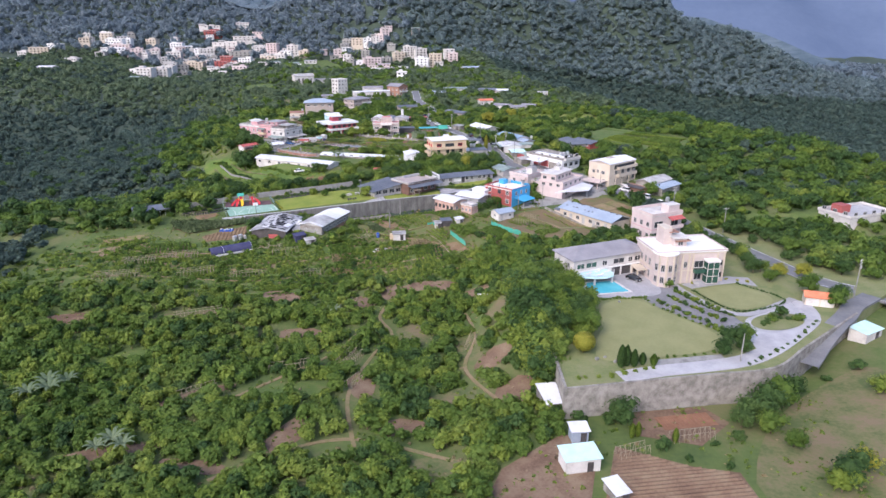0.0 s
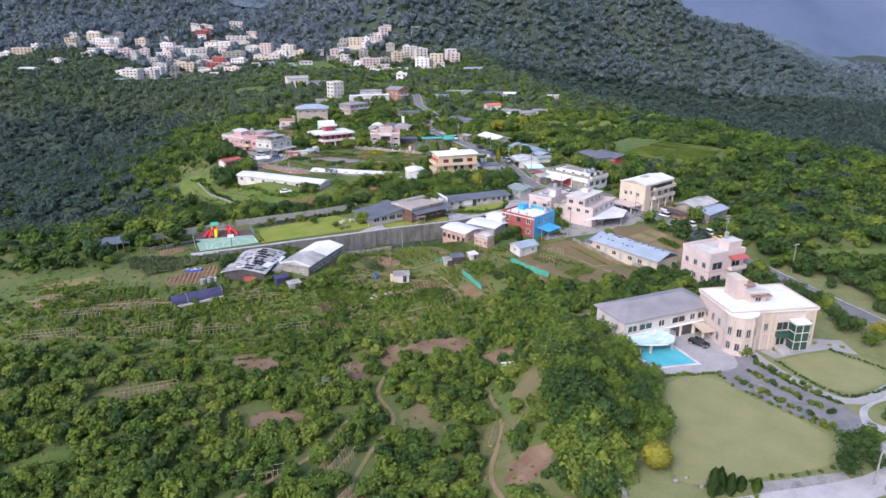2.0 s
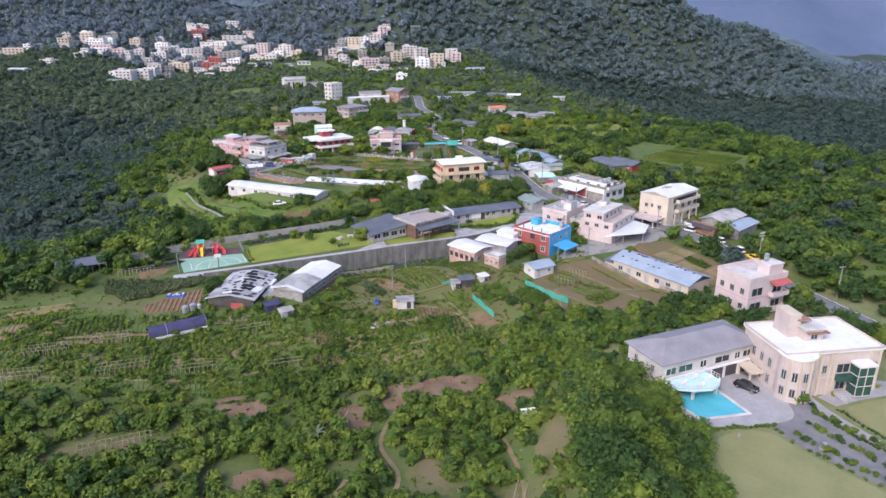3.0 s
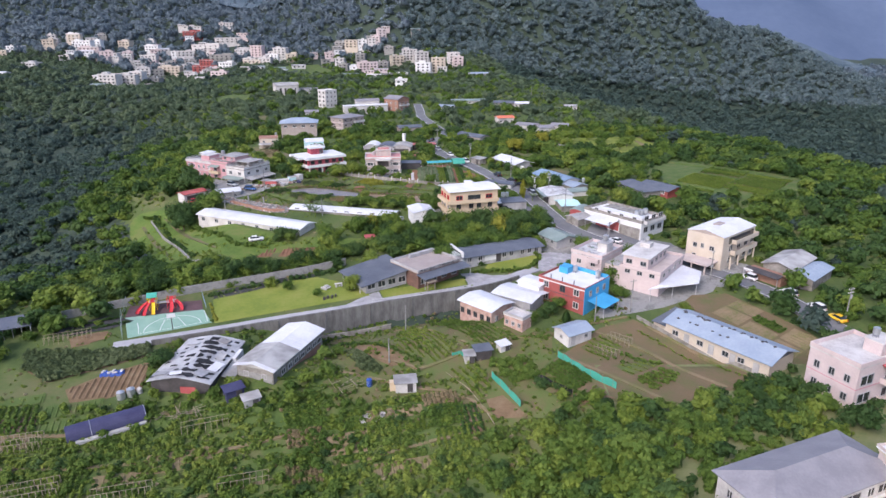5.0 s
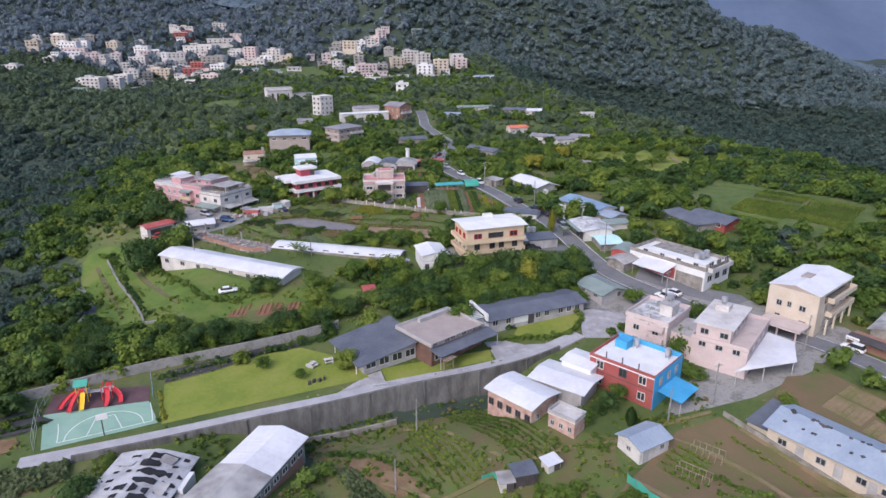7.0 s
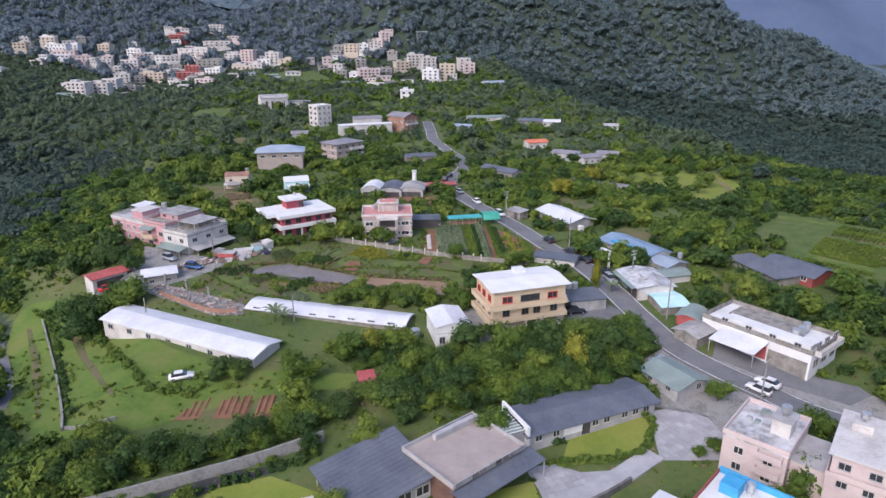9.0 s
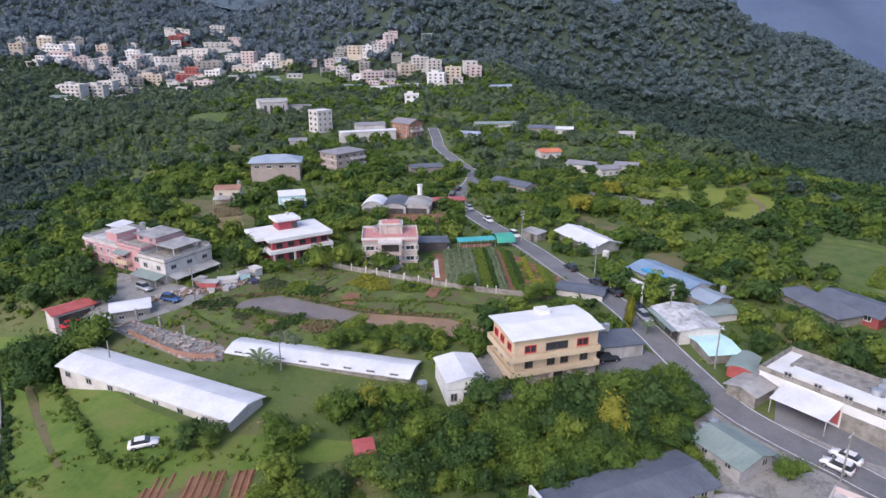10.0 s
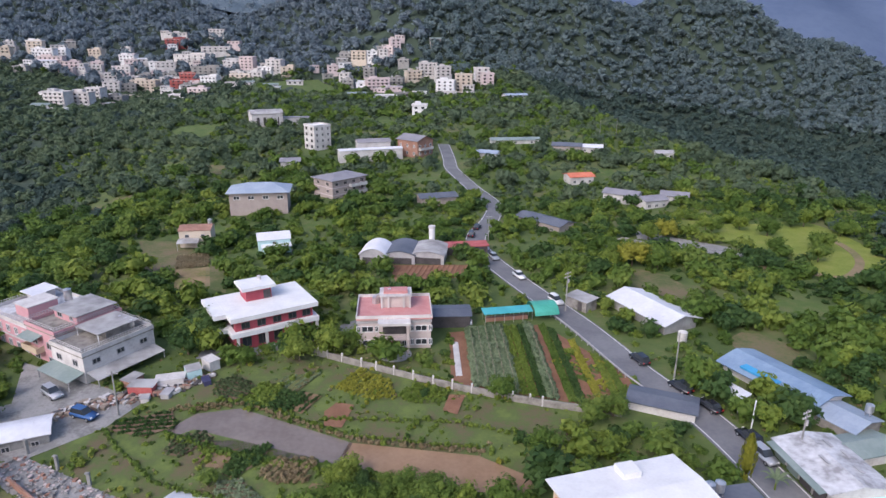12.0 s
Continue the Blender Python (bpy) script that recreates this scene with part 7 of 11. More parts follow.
rng = np.random.default_rng(5)
BUSH = [crown(rng, 1.75, 2.5, 5, 165, 0.33, 0.9, core=0.86) for _ in range(7)]
TREE = [crown(rng, 2.7, 4.4, 7, 230, 0.42, 0.85, 0.6, core=0.86) for _ in range(8)]
NEAR_TREE = [crown(rng, 2.7, 4.4, 10, 760, 0.2, 0.85, 0.6, core=0.84) for _ in range(6)]
MID_TREE = [crown(rng, 3.1, 4.2, 5, 140, 0.5, 0.85, 0.4, core=0.88) for _ in range(8)]
SHRUB = [crown(rng, 1.1, 1.3, 3, 66, 0.25, 0.8, core=0.8) for _ in range(6)]
FAR_TREE = [crown(rng, 3.6, 4.4, 3, 48, 0.85, 0.8, 0.3, core=0.9) for _ in range(8)]
SLOPE_TREE = [crown(rng, 3.6, 4.4, 4, 112, 0.56, 0.8, 0.3, core=0.9) for _ in range(8)]
HILL_TREE = [crown(rng, 5.2, 6.6, 3, 60, 1.0, 0.9, 0.3, core=0.8) for _ in range(8)]
BLADES = []
for _ in range(5):
    a, b = crown(rng, 0.5, 0.35, 1, 12, 0.2, 0.6)
    BLADES.append((a[6:], b[8:] - 6))
TUFT = [crown(rng, 0.42, 0.5, 1, 22, 0.15, 0.85, core=0.6) for _ in range(6)]


def plant(name, protos, x, y, lo, hi, mat, label, category, sink=0.25):
    z = ground_z(x, y)
    spots = np.stack([x, y, z - sink, lo + (hi - lo) * rng.uniform(0, 1, len(x)) ** 1.4], 1)
    return tiled(name, protos, spots, mat, label, category, rng)


def patchy(x, y, scale=25.0, seed=0.0):
    """Smooth pseudo-random value between 0 and 1 over the land."""
    return 0.5 + 0.25 * (np.sin(x / scale + 1.3 + seed) * np.cos(y / scale * 1.3 - seed) + np.sin((x + y) / scale * 0.7 + 2 * seed) * np.cos((x - y) / scale * 0.9))


def ridge_top(x, y):
    """1 along the bright cultivated ridge, 0 down in the valleys."""
    mid = np.interp(y, (200, 300, 450, 600, 800, 960), (-25, -30, -25, -40, -80, -90))
    wide = np.interp(y, (200, 450, 700, 960), (75, 95, 130, 110))
    return 1 - ease(np.abs(x - mid), wide * 0.6, wide * 1.5)


def terraces(x, y):
    """1 on the open vegetable terraces, 0 in the orchard and woods."""
    t = ease(y, 158, 172) * (1 - ease(y, 205, 215)) * (1 - ease(x, -42, -30))
    return np.maximum(t, 0.75 * ease(y, 165, 178) * (1 - ease(y, 204, 214)) * (1 - ease(x, -4, 8)))


# small clearings and beds among the orchard
CLEARINGS = ["-4 178 9 4 10 s", "-15 174 3 5 0 s", "-23 167 5 4 70 s", "6 140 3 7 15 m", "-32 122 8 4 10 g", "-22 136 5 3 60 m", "-18 124 3 6 10 s", "-66 155 10 2.5 20 m", "11 131 5 3 30 s", "-36 150 6 2.5 10 s", "-8 150 4 6 20 m",
             "-52 120 9 2 35 s", "-30 105 3 7 -20 s", "-8 108 5 3 10 s", "2 118 6 4 30 m", "-60 100 9 2.5 15 s", "-44 96 7 2 -10 s", "14 152 4 6 0 m", "-95 150 7 3 10 s", "16 118 6 5 0 s", "-2 95 6 4 0 m", "-75 135 8 2 25 g", "8 170 5 3 0 s", "-45 170 6 3 0 s",
             "-122 515 11 9 0 m", "-168 615 14 24 20 g", "12 585 22 7 0 g", "-58 438 9 5 20 g", "-46 469 6 4 0 g", "-34 502 10 5 20 g", "-60 655 14 18 0 g", "-95 425 9 6 40 g", "-140 560 9 14 10 g", "55 520 16 9 0 g", "30 385 7 12 20 m", "55 372 8 6 0 g", "-128 440 12 7 30 g", "40 352 6 8 10 m", "-150 480 8 12 0 m"]
for row in CLEARINGS:
    *nums, soil = row.split()
    cx, cy, rx, ry, rot = (float(n) for n in nums)
    rg = random.Random(row)
    outline = []
    for k in range(12):
        an = k * math.pi / 6
        u, w = rx * math.cos(an) * rg.uniform(0.8, 1.15), ry * math.sin(an) * rg.uniform(0.8, 1.15)
        outline.append((cx + u * math.cos(radians(rot)) - w * math.sin(radians(rot)), cy + u * math.sin(radians(rot)) + w * math.cos(radians(rot))))
    drape("clearing", outline, {"s": SOIL, "m": DRY_FIELD, "g": TERRACE}[soil], 0.09, 2.5, {"s": "bare brown soil clearing", "m": "dry weedy clearing", "g": "grassy clearing"}[soil], "clearing")
    OPEN.append(outline)
FOOTPATHS = [[(-14, 172), (-17, 160), (-13, 150), (-17, 138), (-20, 120), (-16, 100)], [(6, 160), (8, 145), (5, 130), (12, 115)], [(-45, 118), (-36, 128), (-26, 140), (-22, 150)], [(-40, 92), (-30, 100), (-16, 104), (4, 96)]]
for line in FOOTPATHS:
    ribbon("footpath", line, 0.85, DRY_EARTH, 0.12, "narrow brown dirt footpath", "path")
PATH_POINTS = np.concatenate([smooth_line(p, 1.0)[:, :2] for p in FOOTPATHS])


def off_paths(x, y):
    near = np.full(x.shape, 1e9)
    for px, py in PATH_POINTS:
        near = np.minimum(near, (x - px) ** 2 + (y - py) ** 2)
    return near > 1.9**2


# orchard in front
x, y = scatter(rng, -130, 24, 60, 182, 2.3, lambda a, b: seen_wedge(a, b), 0.4, 0.6)
keep = (patchy(x, y, 7.0) > 0.09) & (rng.uniform(0, 1, len(x)) > terraces(x, y)) & off_paths(x, y)
x, y = x[keep], y[keep]
near = (np.abs(x + 18) < 34) & (y > 84) & (y < 128)
pick = rng.uniform(0, 1, len(x))
first = np.flatnonzero(near)[:300]
single = np.zeros(len(x), bool)
single[first] = True
for mat, sel in ((LEAF, pick < 0.6), (DARK_LEAF, (pick >= 0.6) & (pick < 0.75)), (LIGHT_LEAF, pick >= 0.75)):
    sel = sel & ~single
    plant("orchard", BUSH, x[sel], y[sel], 0.7, 1.4, mat, "dense leafy green orchard bushes", "bushes")

# trees of their own, each with a trunk and a crown
TRUNK = meshed("trunk", tube(tube(B(), 0, 0, -0.4, 0.16, 1.6, 8, 0.11), 0.05, 0, 1.1, 0.1, 1.0, 7, 0.05), BARK)
CROWNS = {}
for mat in (LEAF, DARK_LEAF, LIGHT_LEAF, YELLOW_LEAF):
    CROWNS[mat.name] = [tri_mesh("crown", v, f, mat) for v, f in BUSH[:4]], [tri_mesh("crown", v, f, mat) for v, f in NEAR_TREE[:4]]


def lone_tree(x, y, size, mat, big, label, group, k=0, name="tree", z=None):
    ob = thing(name, x, y, float(ground_z(x, y)) - 0.15 if z is None else z, (k * 77) % 360, label, "tree", group)
    ob.scale = (size, size, size)
    part("trunk", TRUNK, None, ob)
    part("crown", CROWNS[mat.name][1 if big else 0][k % 4], None, ob)
    return ob


for k in first:
    mat = LEAF if pick[k] < 0.6 else DARK_LEAF if pick[k] < 0.75 else LIGHT_LEAF
    lone_tree(float(x[k]), float(y[k]), float(rng.uniform(0.8, 1.35)), mat, False, {LEAF.name: "leafy green orchard tree", DARK_LEAF.name: "dark green leafy orchard tree", LIGHT_LEAF.name: "light green leafy orchard tree"}[mat.name], "orchard trees", int(k), "orchard_tree")

# weeds, shrubs and vegetables on the terraces
x, y = scatter(rng, -130, 62, 158, 232, 2.0, lambda a, b: seen_wedge(a, b), 0.0)
keep = (rng.uniform(0, 1, len(x)) < 0.55 + 0.5 * patchy(x, y, 5.0, 2.0) - 0.85 * ease(y, 182, 200)) & (terraces(x, y) > 0.2)
x, y = x[keep], y[keep]
pick = rng.uniform(0, 1, len(x))
for mat, sel in ((LEAF, pick < 0.45), (LIGHT_LEAF, (pick >= 0.45) & (pick < 0.92)), (DARK_LEAF, pick >= 0.92)):
    plant("terrace_weeds", SHRUB, x[sel], y[sel], 0.4, 1.35, mat, "weeds and low shrubs on terraces", "shrubs")
# thicket between the villa and the fields
x, y = scatter(rng, 2, 62, 168, 212, 3.0, lambda a, b: (b < 205) | (a < 12))
pick = rng.uniform(0, 1, len(x))
for mat, sel in ((LEAF, pick < 0.5), (LIGHT_LEAF, (pick >= 0.5) & (pick < 0.75)), (DARK_LEAF, pick >= 0.75)):
    plant("thicket", BUSH, x[sel], y[sel], 0.6, 1.4, mat, "dense green thicket", "bushes")
gx, gy = np.meshgrid(np.arange(26, 62, 2.3), np.arange(177, 206, 2.3))
x, y = (gx + rng.uniform(-0.9, 0.9, gx.shape)).ravel(), (gy + rng.uniform(-0.9, 0.9, gx.shape)).ravel()
keep = inside(x, y, [(26, 179), (40, 183), (52, 187), (61, 197), (58, 203.5), (46, 203), (33.5, 195.5), (26, 194.5)])
for hx, hy, hw, hd, r in FOOTPRINTS:
    keep &= np.hypot(x - hx, y - hy) > max(hw, hd) + 1.5
x, y = x[keep], y[keep]
pick = rng.uniform(0, 1, len(x))
for mat, sel in ((LEAF, pick < 0.5), (LIGHT_LEAF, (pick >= 0.5) & (pick < 0.75)), (DARK_LEAF, pick >= 0.75)):
    plant("thicket", BUSH, x[sel], y[sel], 0.6, 1.2, mat, "dense green thicket", "bushes")
# below the villa's wall and beside its grounds
x, y = scatter(rng, 23, 110, 84, 122, 4.5, lambda a, b: ~on_platform(a, b) & (patchy(a, b, 9.0, 1.0) > 0.52))
plant("scrub", BUSH, x, y, 0.5, 1.3, DARK_LEAF, "dark green scrub below the wall", "bushes")
xs_, ys_ = np.meshgrid(np.arange(24.5, 37, 2.5), np.arange(121, 166, 2.5))
x, y = (xs_ + rng.uniform(-0.9, 0.9, xs_.shape)).ravel(), (ys_ + rng.uniform(-0.9, 0.9, xs_.shape)).ravel()
keep = (x < np.interp(y, (120, 126, 132, 140, 148, 166), (26, 30, 33.5, 35.8, 36.2, 33.5))) & (np.hypot(x - 29.4, y - 122.6) > 3.6)
x, y = x[keep], y[keep]
EDGE = (x, y)
# woods and shrubs among the houses: groups of trees on the ridge, closed dark woods down in the valleys
OPEN += [[(-62, 262), (-60, 276), (-42, 277), (-41, 264), (-50, 261)], [(-100, 318), (-92, 308), (-49, 277.5), (-40, 285), (-36, 294), (-84, 322)], [(35, 425), (58, 411), (55, 403), (31, 416)], [(12, 245), (25, 263), (32, 256), (20, 242)], [(-86, 346), (-66, 333), (-60, 343), (-74, 354)], [(22, 226), (31, 229), (46, 232), (60, 244), (66, 252), (55, 262), (40, 246), (30, 236)]]


def over_edge(x, y):
    return x - np.interp(y, EDGE_Y, EDGE_X)


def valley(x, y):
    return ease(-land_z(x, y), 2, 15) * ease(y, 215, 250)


def mixed_woods(x, y, protos, lo, hi, words, sink, sel=None):
    """Trees of several greens: light on the ridge, dark below."""
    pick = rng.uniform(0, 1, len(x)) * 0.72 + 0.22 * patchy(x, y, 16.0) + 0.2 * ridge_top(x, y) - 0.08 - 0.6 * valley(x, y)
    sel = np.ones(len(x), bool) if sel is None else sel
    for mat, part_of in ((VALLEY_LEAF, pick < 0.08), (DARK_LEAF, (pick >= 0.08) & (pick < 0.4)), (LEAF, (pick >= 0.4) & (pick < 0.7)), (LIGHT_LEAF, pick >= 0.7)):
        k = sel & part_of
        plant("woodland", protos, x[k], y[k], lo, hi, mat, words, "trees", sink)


x, y = scatter(rng, -330, 240, 205, 480, 4.3, lambda a, b: seen_wedge(a, b) & (over_edge(a, b) < 10), 0.5, 0.55)
groups = patchy(x, y, 9.0, 0.4) + rng.uniform(-0.2, 0.2, len(x)) + 0.6 * valley(x, y) + 0.3 * (1 - ridge_top(x, y))
keep = (rng.uniform(0, 1, len(x)) > terraces(x, y)) & ~((x > -60) & (x < 70) & (y < 232)) & (groups > np.where(y > 330, 0.42, 0.24))
x, y = x[keep], y[keep]
close = (np.abs(x + 5) < 105) & (y < 345)
nearest = close & (x > -70) & (x < 62) & (y < 312)
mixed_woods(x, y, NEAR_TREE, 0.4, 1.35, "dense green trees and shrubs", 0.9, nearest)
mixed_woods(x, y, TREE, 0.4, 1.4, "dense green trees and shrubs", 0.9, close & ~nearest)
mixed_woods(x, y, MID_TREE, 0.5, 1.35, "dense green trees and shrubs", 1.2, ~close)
x, y = scatter(rng, -150, 190, 250, 500, 3.2, lambda a, b: seen_wedge(a, b) & (valley(a, b) < 0.3) & (over_edge(a, b) < 4) & ((b > 330) | (patchy(a, b, 6.0, 1.9) > 0.55)), 0.3, 0.6)
mixed_woods(x, y, SHRUB, 0.5, 1.5, "low green shrubs and weeds on the ridge", 0.1)
x, y = scatter(rng, -230, -128, 100, 206, 4.4, lambda a, b: seen_wedge(a, b))
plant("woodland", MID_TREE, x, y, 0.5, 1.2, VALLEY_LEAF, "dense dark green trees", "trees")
x, y = scatter(rng, 58, 136, 174, 212, 4.4, lambda a, b: on_platform(a, b) & ((a > 84) | (b > 178)))
plant("woodland", TREE, x, y, 0.45, 1.0, DARK_LEAF, "dense dark green trees behind the villa", "trees")
x, y = scatter(rng, 112, 200, 140, 206, 4.4, lambda a, b: seen_wedge(a, b))
plant("woodland", MID_TREE, x, y, 0.5, 1.1, LEAF, "dense green trees by the road", "trees")
x, y = scatter(rng, -560, 520, 480, 960, 7.0, lambda a, b: seen_wedge(a, b) & (over_edge(a, b) < 12), 0.5, 0.5)
groups = patchy(x, y, 15.0, 1.1) + rng.uniform(-0.2, 0.2, len(x)) + 0.7 * valley(x, y) + 0.35 * (1 - ridge_top(x, y))
keep = groups > 0.36
x, y = x[keep], y[keep]
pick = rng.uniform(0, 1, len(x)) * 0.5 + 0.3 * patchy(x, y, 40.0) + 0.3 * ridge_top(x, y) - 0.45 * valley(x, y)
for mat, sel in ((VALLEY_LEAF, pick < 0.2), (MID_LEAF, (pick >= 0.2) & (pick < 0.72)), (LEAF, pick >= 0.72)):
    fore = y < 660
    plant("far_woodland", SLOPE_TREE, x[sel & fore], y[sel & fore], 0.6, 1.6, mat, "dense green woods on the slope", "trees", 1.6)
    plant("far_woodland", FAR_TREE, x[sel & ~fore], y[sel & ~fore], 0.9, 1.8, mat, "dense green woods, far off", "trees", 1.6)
x, y = scatter(rng, -230, 190, 490, 740, 6.0, lambda a, b: seen_wedge(a, b) & (valley(a, b) < 0.4) & (over_edge(a, b) < 6), 0.5, 0.6)
pick = rng.uniform(0, 1, len(x)) * 0.6 + 0.5 * patchy(x, y, 14.0, 0.6)
for mat, sel in ((MID_LEAF, pick < 0.5), (LIGHT_LEAF, pick >= 0.72), (LEAF, (pick >= 0.5) & (pick < 0.72))):
    plant("far_scrub", SHRUB, x[sel], y[sel], 0.9, 2.2, mat, "low green scrub and orchards on the far ridge", "shrubs", 0.1)
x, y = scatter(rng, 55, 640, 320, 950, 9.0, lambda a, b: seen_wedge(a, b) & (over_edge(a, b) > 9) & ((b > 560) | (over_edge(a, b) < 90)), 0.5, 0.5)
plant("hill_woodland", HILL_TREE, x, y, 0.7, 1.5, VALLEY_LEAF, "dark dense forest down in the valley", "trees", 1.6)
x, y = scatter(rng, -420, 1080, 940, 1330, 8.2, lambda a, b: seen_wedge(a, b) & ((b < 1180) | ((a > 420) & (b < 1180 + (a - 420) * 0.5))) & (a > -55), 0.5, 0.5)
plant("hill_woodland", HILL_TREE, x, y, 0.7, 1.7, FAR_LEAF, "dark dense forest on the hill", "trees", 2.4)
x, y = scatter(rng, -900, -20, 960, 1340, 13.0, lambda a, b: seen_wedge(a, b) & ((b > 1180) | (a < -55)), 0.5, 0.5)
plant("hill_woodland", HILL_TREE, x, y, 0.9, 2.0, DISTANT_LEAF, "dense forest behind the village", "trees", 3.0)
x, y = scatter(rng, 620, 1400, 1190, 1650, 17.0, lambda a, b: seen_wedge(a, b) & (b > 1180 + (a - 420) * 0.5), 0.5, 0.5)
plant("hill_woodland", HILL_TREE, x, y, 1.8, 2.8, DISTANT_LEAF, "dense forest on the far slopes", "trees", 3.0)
x, y = scatter(rng, -96, 2, 240, 282, 2.9, lambda a, b: (b > np.interp(a, (-94, -82, -66, -45, -33.5, 0), (234, 241, 249.5, 259, 266, 282)) + 0.5) & (b < np.interp(a, (-96, -72, -62, -58, -44, -38, -24, 2), (270, 259, 260, 261, 262.5, 268, 278, 290))), 0.3)
pick = rng.uniform(0, 1, len(x))
for mat, sel in ((DARK_LEAF, pick < 0.7), (LEAF, pick >= 0.7)):
    plant("tree_belt", NEAR_TREE, x[sel], y[sel], 0.55, 1.0, mat, "dense belt of green trees behind the school wall", "trees", 0.4)
# grass tufts and weeds over the open ground
xs_, ys_ = rng.uniform(-125, 75, 13000), rng.uniform(80, 350, 13000)
keep = seen_wedge(xs_, ys_) & (patchy(xs_, ys_, 4.0, 3.0) > 0.36)
for name in ("school_lawn", "school_lawn_by_hall", "villa_lawn", "villa_lawn_round", "villa_court", "court", "playground", "school_paving", "school_yard", "yard", "pond", "mud", "rubble_plot", "field_beds", "field_ploughed", "field_front", "meadow_terrace", "park", "field_by_long_house", "field_behind_long_house", "crossroads_yard", "shop_yard", "canopy_yard", "store_court", "garage_court", "school_plaza", "gate_plaza", "junction_yard", "school_lawn_by_gate"):
    keep &= ~inside(xs_, ys_, list(PATCHES[name]))
keep &= ~on_platform(xs_, ys_) & (np.min([np.hypot(xs_ - px, ys_ - py) for px, py in road_mid[::2]], axis=0) > 4.2)
for hx, hy, hw, hd, r in FOOTPRINTS:
    keep &= np.hypot(xs_ - hx, ys_ - hy) > min(hw, hd)
xs_, ys_ = xs_[keep], ys_[keep]
pick = rng.uniform(0, 1, len(xs_))
for mat, sel in ((LIGHT_LEAF, pick < 0.5), (LEAF, (pick >= 0.5) & (pick < 0.85)), (DRY_LEAF, pick >= 0.85)):
    plant("grass_tufts", BLADES, xs_[sel], ys_[sel], 0.45, 1.2, mat, "tufts of rough grass and weeds", "grass", 0.0)

# rank weeds between the vegetable beds
xs_, ys_ = rng.uniform(-66, 36, 9500), rng.uniform(184, 242, 9500)
below = np.interp(xs_, SCHOOL_X, SCHOOL_Y) - ys_
keep = (patchy(xs_, ys_, 3.2, 1.7) + rng.uniform(-0.2, 0.2, len(xs_)) > 0.5) & (below > 1.5) & ~on_platform(xs_, ys_)
for hx, hy, hw, hd, r in FOOTPRINTS:
    u, v = (xs_ - hx) * math.cos(r) + (ys_ - hy) * math.sin(r), -(xs_ - hx) * math.sin(r) + (ys_ - hy) * math.cos(r)
    keep &= (np.abs(u) > hw + 0.8) | (np.abs(v) > hd + 0.8)
thin = rng.uniform(0, 1, len(xs_))
keep &= ~inside(xs_, ys_, list(PATCHES["field_ploughed"])) & ~(inside(xs_, ys_, list(PATCHES["field_by_long_house"])) & (thin < 0.9)) & ~(inside(xs_, ys_, list(PATCHES["field_by_hut"])) & (thin < 0.6))
xs_, ys_ = xs_[keep], ys_[keep]
pick = rng.uniform(0, 1, len(xs_))
for mat, sel in ((LIGHT_LEAF, pick < 0.3), (LEAF, (pick >= 0.3) & (pick < 0.95)), (DRY_LEAF, pick >= 0.95)):
    plant("field_weeds", TUFT, xs_[sel], ys_[sel], 0.6, 1.7, mat, "rank weeds and herbs between vegetable beds", "weeds", 0.0)
# a few bushes left on the vegetable terraces
for k, (px, py, s) in enumerate(((-22, 309, 0.9), (-18, 308, 1.1), (-13, 309, 0.9), (-30, 311, 0.8), (-6, 319, 1.0), (-2, 324, 1.1), (2, 327, 1.0), (-9, 322, 0.8), (-56, 343, 0.8), (-40, 309, 0.7), (6, 329, 0.9), (-24, 334, 0.6), (-52, 312, 0.6))):
    lone_tree(px, py, s, (LEAF, LIGHT_LEAF, LEAF, DARK_LEAF)[k % 4], k % 2 == 0, "leafy green fruit tree among vegetable plots", "fruit trees", k, "fruit_tree")
# shrubs over the meadow below the long white shed
xs_, ys_ = rng.uniform(-112, -40, 2200), rng.uniform(264, 318, 2200)
keep = inside(xs_, ys_, list(PATCHES["meadow_terrace"])) & ~inside(xs_, ys_, [(-60, 267), (-57, 275), (-43, 275.5), (-43, 267)]) & (patchy(xs_, ys_, 4.0, 0.6) + rng.uniform(-0.2, 0.2, len(xs_)) > 0.56)
for hx, hy, hw, hd, r in FOOTPRINTS:
    keep &= np.hypot(xs_ - hx, ys_ - hy) > min(hw, hd) + 1
plant("meadow_weeds", TUFT, xs_[keep], ys_[keep], 0.6, 1.8, LIGHT_LEAF, "rough weeds on the grassy terrace", "weeds", 0.0)
for line, gap, mat, lo, hi in (([(-89.2, 301.8), (-77.1, 287.8), (-66.1, 276), (-59, 275.2)], 1.3, LEAF, 0.8, 1.4), ([(-107, 315), (-96, 298), (-78, 270)], 2.2, DARK_LEAF, 0.6, 1.2), ([(-112, 318), (-102, 308), (-97, 300)], 2.4, LEAF, 0.8, 1.6)):
    line = smooth_line(line, gap)
    plant("hedgerow", SHRUB, line[:, 0] + rng.uniform(-0.4, 0.4, len(line)), line[:, 1] + rng.uniform(-0.4, 0.4, len(line)), lo, hi, mat, "loose hedgerow across the grassy terrace", "hedge", 0.1)
for k, (px, py, s) in enumerate(((-91, 305, 1.5), (-87, 307, 1.4), (-84.5, 309, 1.5), (-95, 309, 1.3), (-55.5, 278.5, 0.62), (-52.4, 279.0, 0.7), (-41.3, 278, 1.0), (-38.5, 279, 0.9), (-22.7, 286, 1.0), (-27.3, 288.5, 1.0))):
    lone_tree(px, py, s, (DARK_LEAF, LEAF, LEAF, LIGHT_LEAF)[k % 4], True, "broad leafy green tree by the long white shed", "trees by the long shed", k)

